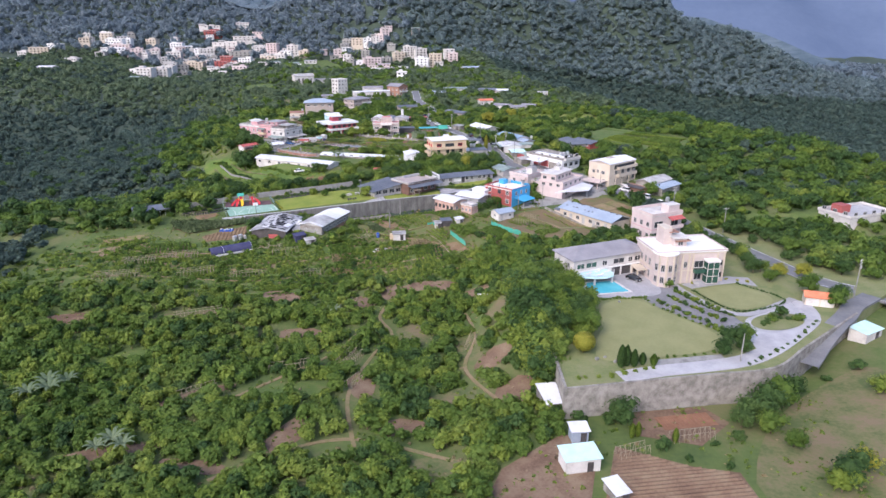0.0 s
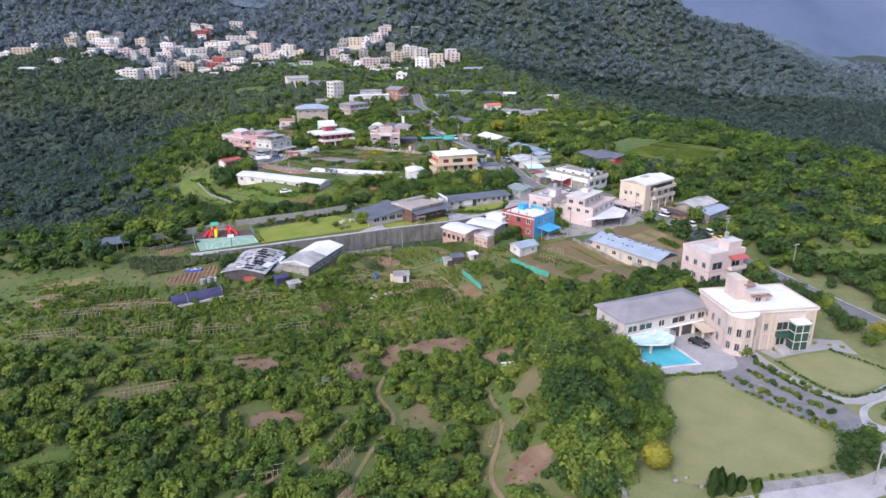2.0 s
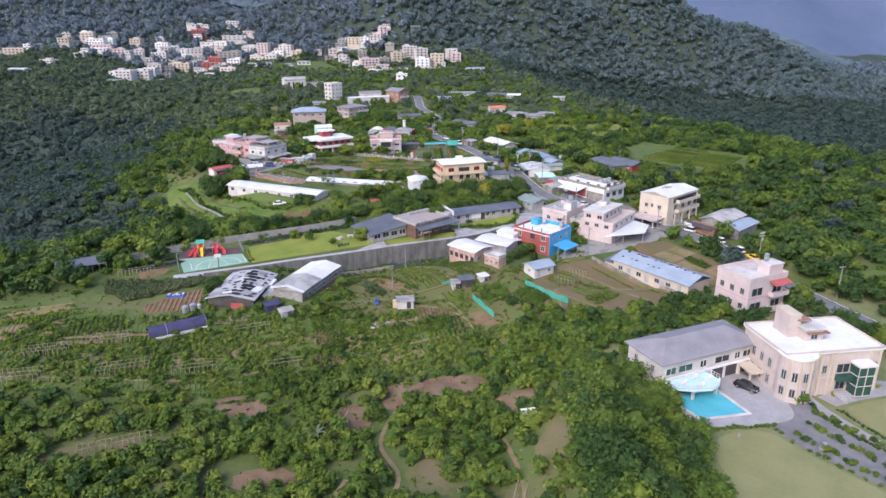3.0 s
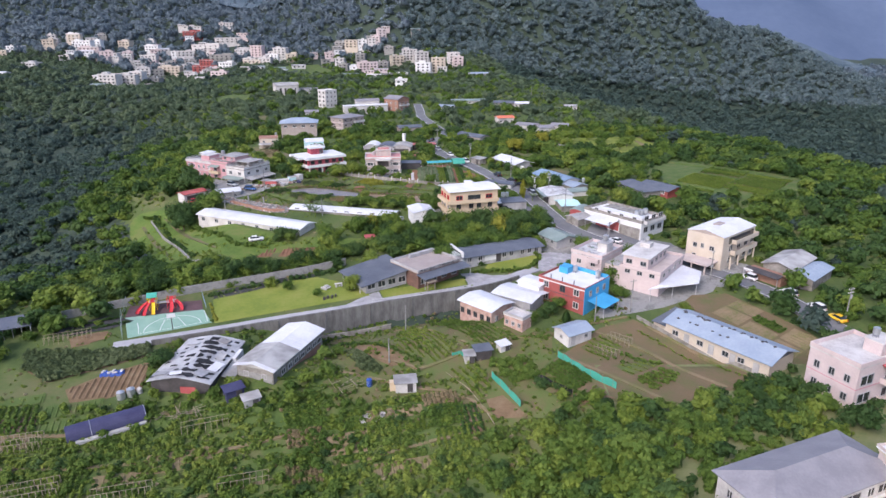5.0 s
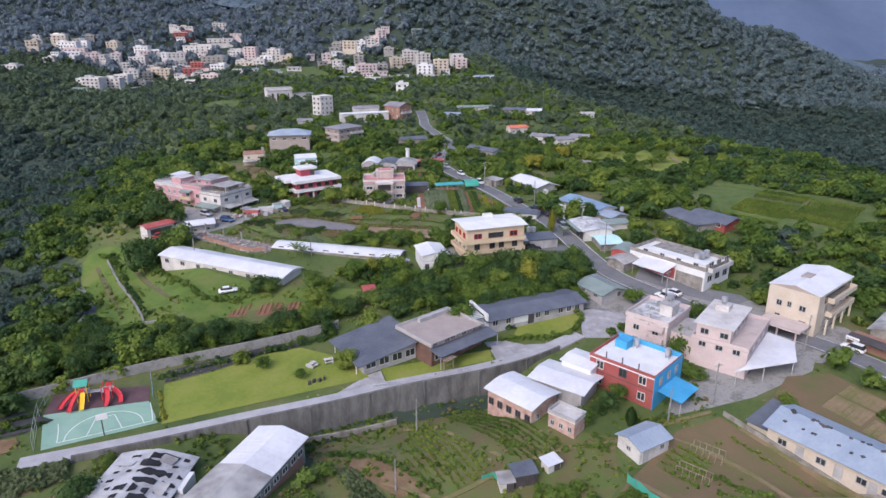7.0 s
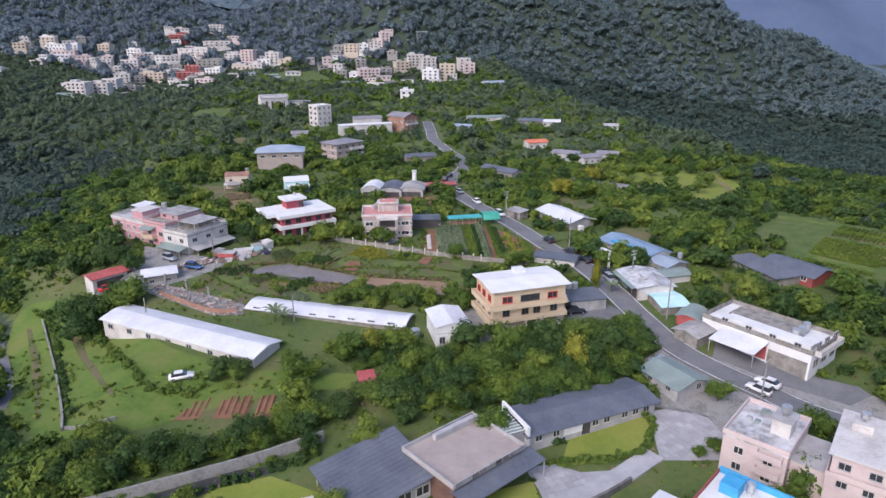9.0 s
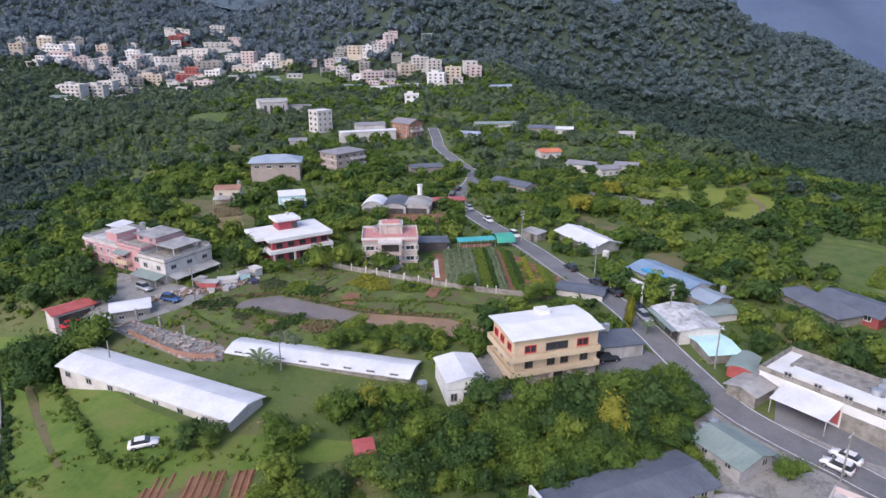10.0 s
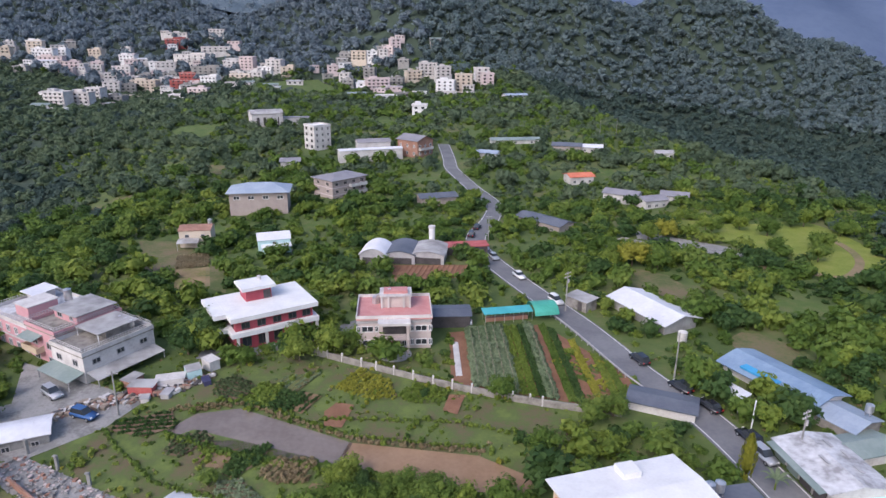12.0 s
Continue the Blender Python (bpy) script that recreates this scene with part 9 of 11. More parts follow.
# long beds beside the tiled villa: rows of crops between red earth
o = PATCHES["field_beds"]
for k, kind in enumerate("swstttttlldtsgdsyslgsgs"):
    x0 = -19.8 + k * 1.5
    pts = np.array([(x0 + 0.65 - 1.5 * t, 331 + 30 * t) for t in np.linspace(0, 1, 75)])
    pts = pts[inside(pts[:, 0], pts[:, 1], list(o))]
    if kind == "w":
        ribbon("mulch_strip", [tuple(p) for p in pts[6:-6:8]], 1.1, OFF_WHITE, 0.16, "strip of white mulch film", "bed", skirt=0.1)
        continue
    if kind == "s":
        continue
    for off in (-0.4, 0.0, 0.4):
        px, py = pts[:, 0] + off + rng.uniform(-0.08, 0.08, len(pts)), pts[:, 1]
        tall = (1.5, 2.3) if kind == "t" else (0.85, 1.35)
        crop_spots[{"t": "p"}.get(kind, kind)].append(np.stack([px, py, ground_z(px, py) + 0.1, rng.uniform(*tall, len(px))], 1))
    if kind == "t" and len(pts) > 8:
        ob = thing("trellis", float(pts[0][0]), float(pts[0][1]), 0, 0, "row of pale bamboo canes along climbing beans", "trellis", "bean trellises")
        ob.matrix_basis = Matrix.Identity(4)
        for q in range(0, len(pts) - 8, 8):
            (ax, ay), (bx, by) = pts[q], pts[q + 8]
            az, bz = float(ground_z(ax, ay)), float(ground_z(bx, by))
            part("cane", beam(B(), (ax, ay, az - 0.1), (ax, ay, az + 2.0), 0.06), CANE, ob)
            part("top_cane", beam(B(), (ax, ay, az + 1.95), (bx, by, bz + 1.95), 0.05), CANE, ob)
mosaic([(-3, 345), (3, 352), (13, 338), (8, 332)], -40, 4, 1.6, 21, "lysgy")
for kind, rows in crop_spots.items():
    if rows:
        tiled("crops", TUFT, np.concatenate(rows), CROPS[kind], {"m": "tall rows of grey-green maize", "d": "rows of dark green vegetables", "g": "rows of green vegetables", "l": "rows of light green vegetables", "y": "rows of yellow-green vegetables", "b": "rows of dry withered crops", "p": "rows of pale green climbing beans"}[kind], "crops", rng)


# ---- walls, roads and fences ----
def strip_on_road(name, offset, width, label, dash=None, mat=None):
    bm, prev = B(), None
    for i, ((px, py), (ux, uy), q) in enumerate(zip(road_mid, road_nrm, road_z)):
        now = [bm.verts.new((px + ux * (offset + s * width / 2), py + uy * (offset + s * width / 2), q + 0.015)) for s in (-1, 1)]
        if prev and (dash is None or i % dash == 0):
            bm.faces.new((prev[0], now[0], now[1], prev[1]))
        prev = now
    return tagged(part(name, bm, mat or WHITE), label, "road marking", "", "structure" if dash is None else "stuff")


strip_on_road("road_edge_line", -2.75, 0.16, "white painted line at the road's edge")
strip_on_road("road_edge_line", 2.75, 0.16, "white painted line at the road's edge")
wall_along("fence_wall", [(-51.5, 350.5), (-43, 346.6), (-35.5, 343.2), (-19.3, 336.2), (-4.8, 331.5), (7.4, 329.0)], 1.3, 0.25, OLD_CONCRETE, label="stained concrete fence wall before the villa")
fence_line = smooth_line([(-44, 347.1), (-35.5, 343.2), (-19.3, 336.2), (-4.8, 331.5)], 3.0)
for px, py, *_ in fence_line:
    ob = thing("fence_post", float(px), float(py), float(ground_z(px, py)), 0, "pale concrete fence post with a round cap", "post", "fence posts")
    part("shaft", box(B(), 0, 0, 0, 0.3, 0.3, 1.75), OFF_WHITE, ob)
    part("cap", tube(B(), 0, 0, 1.75, 0.2, 0.2, 8, 0.05), WHITE, ob)
wall_along("school_wall", [(-94, 231.5), (-82, 238.6), (-66, 246.8), (-45, 256.2), (-33.5, 262.6)], 2.0, 0.3, CONCRETE, label="plain grey concrete wall behind the school lawn")
wall_along("terrace_wall", [(-107.8, 313), (-94, 293), (-81, 273), (-77, 266)], 0.9, 0.35, CONCRETE, label="narrow pale concrete terrace wall")
wall_along("terrace_wall", [(-77, 266.5), (-73, 266), (-69, 268)], 0.7, 0.35, CONCRETE, label="low pale concrete wall end")
ribbon("valley_lane", [(-118, 311), (-107, 296), (-98, 283), (-95, 274)], 3.0, ASPHALT, 0.2, "grey lane that bends down the slope", "road")
ribbon("park_path", [(30, 424), (40, 416.5), (58, 411), (66, 404)], 3.4, CONCRETE, 0.2, "broad pale concrete path in the park", "path")
wall_along("yard_wall", [(-59, 303.5), (-66, 304.2), (-79, 312)], 1.1, 0.25, BROWN, label="low red brick wall of a razed house")
ribbon("villa_lane", [(-66, 347), (-58, 347.5), (-50, 352), (-42, 358), (-36, 363), (-22, 366)], 3.2, ASPHALT, 0.15, "narrow grey lane behind the villas", "road")

# guard rail at the road's edge
bm = B()
sel = [i for i in range(len(road_mid)) if 333 < road_mid[i][1] < 372]
for i, j in zip(sel, sel[1:]):
    p, q = [(road_mid[k][0] + road_nrm[k][0] * 3.5, road_mid[k][1] + road_nrm[k][1] * 3.5, road_z[k] + 0.65) for k in (i, j)]
    beam(bm, p, q, 0.22)
    box(bm, p[0], p[1], p[2] - 1.0, 0.12, 0.12, 1.0)
tagged(part("guard_rail", bm, GREY_TRIM), "grey steel guard rail along the road", "guard rail", "", "structure")


# ---- vehicles ----
def body_mesh(mat, tall):
    bm = B()
    side = [(-2.2, 0.3), (-2.25, 0.75), (-2.1, 0.95), (0.95, 0.98), (1.9, 0.85), (2.2, 0.7), (2.2, 0.32)]
    prism(bm, side, 1.75, "y", (0, 0, 0))
    for v in bm.verts:
        v.co.y *= 0.96 if v.co.z > 0.9 else 1.0
    bmesh.ops.bevel(bm, geom=[e for e in bm.edges], offset=0.06, segments=2, affect="EDGES")
    return meshed("body", bm, mat, True)


def cabin_mesh(mat, tall):
    bm = B()
    top = 1.7 if tall else 1.48
    prism(bm, [(-2.05 if tall else -1.75, 0.93), (-1.8 if tall else -1.2, top), (0.3, top), (1.05, 0.93)], 1.55, "y")
    for v in bm.verts:
        if v.co.z > 1.2:
            v.co.y *= 0.84
    return meshed("cabin", bm, mat)


def roof_mesh(mat, tall):
    top = 1.7 if tall else 1.48
    bm = box(B(), -0.75 if tall else -0.45, 0, top - 0.02, 2.1 if tall else 1.5, 1.28, 0.06)
    bmesh.ops.bevel(bm, geom=bm.edges[:], offset=0.02, segments=1, affect="EDGES")
    return meshed("roof", bm, mat)


def wheel_meshes():
    tyre, rim = B(), B()
    tube(tyre, 0, 0, -0.1, 0.33, 0.2, 16)
    tube(rim, 0, 0, -0.11, 0.2, 0.22, 12)
    for b in (tyre, rim):
        bmesh.ops.rotate(b, verts=b.verts, cent=(0, 0, 0), matrix=Matrix.Rotation(radians(90), 3, "X"))
    return meshed("tyre", tyre, BLACK_NET), meshed("rim", rim, STEEL)


TYRE, RIM = wheel_meshes()
LAMP_CLEAR = material("headlight_lens", [(0.6, 0.6, 0.6), (0.7, 0.7, 0.7)], scale=1, rough=0.15)
LAMP_RED = material("tail_light_lens", [(0.35, 0.02, 0.02), (0.4, 0.03, 0.03)], scale=1, rough=0.2)
PAINT = {"white": WHITE, "black": material("black_car_paint", [(0.015, 0.016, 0.02), (0.022, 0.023, 0.028)], scale=2, rough=0.2, spec=0.5),
         "silver": material("silver_car_paint", [(0.36, 0.37, 0.39), (0.42, 0.43, 0.45)], scale=2, rough=0.3, metal=0.3),
         "blue": material("blue_car_paint", [(0.03, 0.08, 0.2), (0.04, 0.1, 0.25)], scale=2, rough=0.25), "yellow": material("yellow_taxi_paint", [(0.7, 0.42, 0.02), (0.75, 0.47, 0.03)], scale=2, rough=0.3), "red": RED_PAINT}
CAR_PARTS = {}
HEADLIGHT = meshed("headlight", box(B(), 0, 0, 0, 0.12, 0.36, 0.16), LAMP_CLEAR)
TAILLIGHT = meshed("tail_light", box(B(), 0, 0, 0, 0.08, 0.3, 0.2), LAMP_RED)


def car(x, y, rot, colour, tall, words, z=None):
    key = (colour, tall)
    if key not in CAR_PARTS:
        CAR_PARTS[key] = body_mesh(PAINT[colour], tall), cabin_mesh(GLASS, tall), roof_mesh(PAINT[colour], tall)
    ob = thing("car", x, y, float(ground_z(x, y)) + 0.12 if z is None else z, rot, words, "car", "parked cars")
    for name, me in zip(("body", "cabin", "roof"), CAR_PARTS[key]):
        part(name, me, None, ob)
    for i in (-1.35, 1.4):
        for j in (-0.82, 0.82):
            w = part("wheel", TYRE, None, ob)
            w.location = (i, j, 0.33)
            part("rim", RIM, None, w)
    for j in (-0.6, 0.6):
        part("headlight", HEADLIGHT, None, ob).location = (2.15, j, 0.62)
        part("tail_light", TAILLIGHT, None, ob).location = (-2.22, j, 0.66)
    return ob


def on_road(y, side, rot_flip=0):
    """A spot on the road near a given y, beside its middle, and the road's heading there."""
    i = int(np.argmin(np.abs(road_mid[:, 1] - y) + (road_mid[:, 0] > 95) * 99))
    d = road_mid[min(i + 1, len(road_mid) - 1)] - road_mid[i - 1]
    return float(road_mid[i][0] + road_nrm[i][0] * side), float(road_mid[i][1] + road_nrm[i][1] * side), math.degrees(math.atan2(d[1], d[0])) + rot_flip, float(road_z[i]) + 0.02


for y, side, flip, colour, tall, words in (
    (373.5, -1.4, 180, "white", True, "white car driving on the grey road"), (389.5, -1.3, 180, "white", False, "white saloon car on the road"), (403, -1.2, 180, "silver", False, "silver car on the grey road"), (412, -1.2, 180, "white", False, "white car at the road's bend"),
    (424, 1.4, 0, "black", True, "dark car at the road's bend"), (432, 1.4, 0, "black", False, "dark car at the road's bend"), (346.5, -2.2, 0, "black", True, "black car parked at the roadside"), (335.2, -2.4, 0, "black", True, "black car parked at the roadside"), (330.6, -2.4, 0, "black", False, "dark saloon parked at the roadside"),
    (323.6, -2.5, 0, "black", True, "black car parked at the roadside"), (319.4, -1.8, 180, "silver", True, "silver car on the road by the shop"), (276.4, 1.2, 0, "white", True, "white car beside the junction"), (275.6, -2.2, 0, "white", False, "white saloon parked by the shop"),
    (258.3, -2.0, 0, "white", False, "white car parked by the canopy"), (242.5, -2.6, 0, "white", True, "white pickup parked at the roadside"), (251.6, -2.4, 0, "white", True, "white van parked at the stalls"), (240.2, 1.2, 0, "silver", True, "silver car on the grey road"),
    (233.8, -2.6, 0, "white", True, "white car parked at the roadside"), (228.6, -2.7, 0, "yellow", False, "yellow taxi parked at the roadside")):
    cx, cy, r, q = on_road(y, side, flip)
    car(cx, cy, r, colour, tall, words, q)
car(-17.5, 361.5, 178, "white", True, "white car parked beside the vegetable beds")
car(-84.7, 332.4, -35, "silver", True, "silver van parked in the yard")
car(-76.4, 326.6, -20, "blue", True, "blue pickup parked in the yard")
car(-62.2, 279.4, 20, "white", False, "white car parked by the barn")
car(14.0, 303.4, 10, "black", True, "dark car beside the grey garage")
car(51.2, 163.2, -50, "black", False, "black saloon parked in the villa's court", -1.08)
car(-94.2, 318.6, 55, "red", False, "red car under the rusty shed")


# ---- poles ----
def utility_pole(x, y, h=9.0, arms=2, rot=0.0, words="grey concrete utility pole with crossarms"):
    ob = thing("utility_pole", x, y, float(ground_z(x, y)) - 0.3, rot, words, "pole", "utility poles")
    part("pole", tube(B(), 0, 0, 0, 0.17, h, 10, 0.1), CONCRETE, ob)
    for k in range(arms):
        arm = part("crossarm", box(B(), 0, 0, h - 0.5 - 0.8 * k, 1.8, 0.1, 0.12), GREY_TRIM, ob)
        for s in (-0.8, -0.3, 0.3, 0.8):
            part("insulator", tube(B(), s, 0, h - 0.38 - 0.8 * k, 0.05, 0.2, 6), OFF_WHITE, arm)
    if arms > 1:
        part("transformer", tube(B(), 0.32, 0, h - 2.6, 0.24, 0.8, 10), GREY_TRIM, ob)
    return ob


for x, y, h, arms, r in ((19.4, 341, 9, 0, 0), (5.0, 369, 9.5, 2, 40), (33.1, 301.3, 9, 1, 30), (30.6, 320, 8, 2, 30), (36.7, 234.5, 8.5, 1, 20), (27.4, 230.3, 6.5, 0, 0), (102.4, 150.3, 11, 2, 40), (29.4, 166.3, 5.5, 0, 0), (60.6, 118.7, 6.5, 0, 0), (-18.3, 215.2, 6, 0, 0),
                         (-71.5, 327.5, 8, 1, 10), (40.5, 273, 8.5, 1, 40), (62, 252, 8.5, 1, 40), (83, 228, 8.5, 2, 20), (-9, 420, 8, 1, 0), (-46, 300, 6, 0, 0), (-78, 302, 6, 0, 0), (92, 205, 9, 1, 10), (-66, 361, 6, 0, 0), (-15.7, 231.5, 7, 0, 0), (62, 604, 10, 0, 0), (72, 608, 10, 0, 0)):
    utility_pole(x, y, h, arms, r, "grey concrete utility pole with crossarms" if arms else "plain pale concrete pole")


# ---- school grounds ----
def court_line(points):
    bm, prev = B(), None
    line = smooth_line(points, 0.8)
    for (px, py), (ux, uy) in zip(line[:, :2], sides(line)):
        q = float(ground_z(px, py)) + 0.125
        now = [bm.verts.new((px + ux * s, py + uy * s, q)) for s in (-0.07, 0.07)]
        if prev:
            bm.faces.new((prev[0], now[0], now[1], prev[1]))
        prev = now
    tagged(part("court_line", bm, WHITE), "white painted court line", "court marking", "", "structure")


ca, sa = math.cos(radians(23.6)), math.sin(radians(23.6))


def on_court(u, v):
    return -67.2 + u * ca - v * sa, 227.0 + u * sa + v * ca


court_line([on_court(-7.0, 0.6), on_court(0, 0.6), on_court(7.4, 0.6)])
court_line([on_court(-7.0, 0.6), on_court(-7.0, 3.5), on_court(-7.2, 6.0)])
court_line([on_court(7.4, 0.6), on_court(7.4, 3.0), on_court(7.2, 6.2)])
court_line([on_court(6.0 * math.cos(k * math.pi / 12), 0.6 + 5.4 * math.sin(k * math.pi / 12)) for k in range(13)])
court_line([on_court(-2.7, 0.6), on_court(-2.0, 3.0), on_court(-1.5, 4.9)])
court_line([on_court(2.7, 0.6), on_court(2.0, 3.0), on_court(1.5, 4.9)])
court_line([on_court(-1.5, 4.9), on_court(0, 4.9), on_court(1.5, 4.9)])


def slide(parent, x, y, top, heading, bend, length, mat, words):
    """A moulded trough that runs down from a platform and turns as it goes."""
    bm, rows, p, a = B(), [], [x, y], radians(heading)
    for k in range(9):
        t = k / 8
        q = top * (1 - t) ** 1.3 + 0.18
        nx, ny = -math.sin(a), math.cos(a)
        rows.append([bm.verts.new((p[0] + nx * u, p[1] + ny * u, q + v)) for u, v in ((-0.42, 0.3), (-0.36, 0.0), (0.36, 0.0), (0.42, 0.3), (0.34, 0.1), (-0.34, 0.1))])
        p = [p[0] + math.cos(a) * length / 8, p[1] + math.sin(a) * length / 8]
        a += radians(bend / 8)
    for r0, r1 in zip(rows, rows[1:]):
        for i in range(6):
            bm.faces.new((r0[i], r0[(i + 1) % 6], r1[(i + 1) % 6], r1[i]))
    bm.faces.new(rows[0])
    bm.faces.new(rows[-1][::-1])
    part("slide", bm, mat, parent, words)


def playground_set():
    x, y = -73.8, 236.8
    ob = thing("playground_set", x, y, float(ground_z(x, y)) + 0.1, 16, "colourful playground climbing frame with red and yellow slides", "playground")
    for tx, high in ((-1.4, 1.7), (2.6, 1.5)):
        for i, j in ((-1, -1), (1, -1), (1, 1), (-1, 1)):
            part("post", tube(B(), tx + i * 0.85, j * 0.85, 0, 0.08, 3.3 if tx < 0 else 2.6, 8), RED_PAINT if tx > 0 else PAINT["yellow"], ob)
        part("platform", box(B(), tx, 0, high, 1.9, 1.9, 0.1), GREY_TRIM, ob)
        for j in (-0.9, 0.9):
            part("side_panel", box(B(), tx, j, high + 0.1, 0.9, 0.08, 0.8), RED_PAINT, ob, "red panel")
    part("canopy", prism(B(), [(-1.2, 0), (0, 0.8), (1.2, 0), (1.2, 0.1), (0, 0.9), (-1.2, 0.1)], 2.3, "x", (-1.4, 0, 3.2)), TEAL, ob, "teal green canopy roof")
    part("bridge", box(B(), 0.6, 0, 1.45, 2.3, 0.9, 0.12), GREY_TRIM, ob)
    for args in ((-2.3, -0.3, 1.7, 190, 80, 3.6, RED_PAINT, "red curved slide"), (-2.0, -0.9, 1.7, 235, 40, 3.4, RED_PAINT, "red curved slide"), (-1.2, -0.9, 1.7, 272, 0, 3.0, PAINT["yellow"], "yellow straight slide"), (3.5, -0.4, 1.5, 330, -70, 3.2, RED_PAINT, "red curved slide"), (2.6, -0.9, 1.5, 285, -30, 2.8, RED_PAINT, "red curved slide")):
        slide(ob, *args)
    for k in range(3):
        part("climbing_arch", beam(B(), (4.0 + 0.5 * k, 0.6, 0), (3.5, 0.2, 1.6 - 0.2 * k), 0.1), PAINT["yellow"] if k % 2 else WOOD, ob)


playground_set()


def basketball_hoop(x, y, rot):
    ob = thing("basketball_hoop", x, y, float(ground_z(x, y)), rot, "basketball hoop on a dark post beside the court", "hoop")
    part("post", tube(B(), 0, 0, 0, 0.1, 3.0, 8), DARK_TRIM, ob)
    part("backboard", box(B(), 0, -0.6, 2.7, 1.8, 0.06, 1.05), WHITE, ob)
    part("ring", tube(B(), 0, -0.85, 2.9, 0.23, 0.03, 14), RUST, ob)


basketball_hoop(*on_court(0, -0.2), 203.6)


def mesh_fence(points, h, words, mat=None, gap=2.5):
    line = smooth_line(points, gap)
    p0 = line[0]
    ob = thing("fence", float(p0[0]), float(p0[1]), 0, 0, words, "fence")
    ob.matrix_basis = Matrix.Identity(4)
    prev = None
    for px, py, *_ in line:
        q = float(ground_z(px, py))
        part("post", tube(B(), px, py, q, 0.05, h, 6), mat or STEEL, ob)
        if prev:
            for k in (0.05, 0.5, 1.0):
                part("rail", beam(B(), (prev[0], prev[1], prev[2] + h * k), (px, py, q + h * k), 0.05), mat or STEEL, ob)
        prev = (px, py, q)
    return ob


mesh_fence([(-76.5, 222.8), (-80.5, 231.6), (-82.2, 238)], 2.6, "tall steel fence beside the sports court", GREEN_ROOF)
mesh_fence([(-63, 236.8), (-66.3, 243.8)], 1.2, "low steel fence beside the playground", SKY_ROOF)
mesh_fence([(-24, 239.4), (-14, 242.8), (-6, 245.8)], 1.1, "steel railing along the school path", STEEL, 1.6)


def picnic_table(x, y, rot):
    ob = thing("picnic_table", x, y, float(ground_z(x, y)) + 0.08, rot, "pale picnic table with benches on the lawn", "table")
    part("tabletop", box(B(), 0, 0, 0.7, 1.8, 0.8, 0.07), OFF_WHITE, ob)
    for s in (-1, 1):
        part("bench", box(B(), 0, s * 0.8, 0.4, 1.8, 0.3, 0.06), OFF_WHITE, ob)
        part("leg", box(B(), s * 0.7, 0, 0, 0.1, 1.7, 0.7), GREY_TRIM, ob)


for x, y, r in ((-33.5, 249.0, 20), (-29.0, 250.5, 30), (-36.5, 247.5, 60)):
    picnic_table(x, y, r)


def seesaw(x, y):
    ob = thing("spring_rider", x, y, float(ground_z(x, y)) + 0.05, 30, "dark play sculpture on the lawn", "play equipment")
    for k in range(4):
        part("rider", box(B(), -1.5 + k, 0.3 * (k % 2), 0, 0.6, 0.35, 0.8, 20 * k), DARK_TRIM, ob)


seesaw(-34.5, 241.8)


# ---- farm things ----
def polytunnel(x, y, rot, length, r, words):
    ob = thing("polytunnel", x, y, float(ground_z(x, y)), rot, words, "polytunnel")
    prof = [(r * math.cos(k * math.pi / 12), 0.4 + r * math.sin(k * math.pi / 12)) for k in range(13)]
    ring = prof + [(p * 0.96, 0.4 + (q - 0.4) * 0.96) for p, q in reversed(prof)]
    part("cover", prism(B(), ring, length, "x"), NAVY, ob)
    for u in (-length * 0.2, length * 0.49):
        bm = B()
        for (p0, q0), (p1, q1) in zip(prof, prof[1:]):
            beam(bm, (u, p0 * 1.02, q0 * 1.01), (u, p1 * 1.02, q1 * 1.01), 0.08)
        part("hoop", bm, STEEL, ob)
    part("side_sheet", box(B(), 0.5, -r - 0.5, 0, length - 1.5, 0.9, 0.5), OLD_METAL_ROOF, ob)


NAVY = material("dark_blue_tunnel_film", [(0.036, 0.036, 0.085), (0.056, 0.056, 0.115)], scale=2, rough=0.7, bump=0.3)
polytunnel(-66.8, 194.6, 33, 12.8, 1.95, "dark blue polytunnel with a white hoop at its end")


def plastic_tank(x, y, r, h, mat, words):
    ob = thing("water_tank", x, y, float(ground_z(x, y)), 0, words, "tank")
    part("barrel", tube(B(), 0, 0, 0, r, h, 16), mat, ob)
    part("lid", tube(B(), 0, 0, h, r * 0.95, 0.25, 16, r * 0.3), mat, ob)
    for k in range(3):
        part("band", tube(B(), 0, 0, h * (0.2 + 0.28 * k), r * 1.03, 0.06, 16), STEEL, ob)


for x, y, r, h, mat, words in ((-67.6, 202.2, 0.75, 1.5, STEEL, "steel water tank beside the tunnel"), (-66.0, 203.0, 0.75, 1.6, STEEL, "steel water tank beside the tunnel"), (-64.8, 203.8, 0.5, 1.0, OFF_WHITE, "small pale tank beside the tunnel"), (-21.7, 207.9, 0.55, 1.5, DEEP_BLUE, "deep blue barrel in the field"),
                               (-20.2, 294.2, 0.9, 1.6, STEEL, "steel water tank beside the white store"), (24.6, 283.4, 0.8, 1.6, STEEL, "steel water tank behind the lodge"), (26.4, 284.6, 0.8, 1.6, STEEL, "steel water tank behind the lodge"), (24.2, 282.2, 0.6, 1.2, STEEL, "steel water tank behind the lodge"), (25.4, 355.2, 0.9, 2.0, OFF_WHITE, "white tank by the roadside")):
    plastic_tank(x, y, r, h, mat, words)


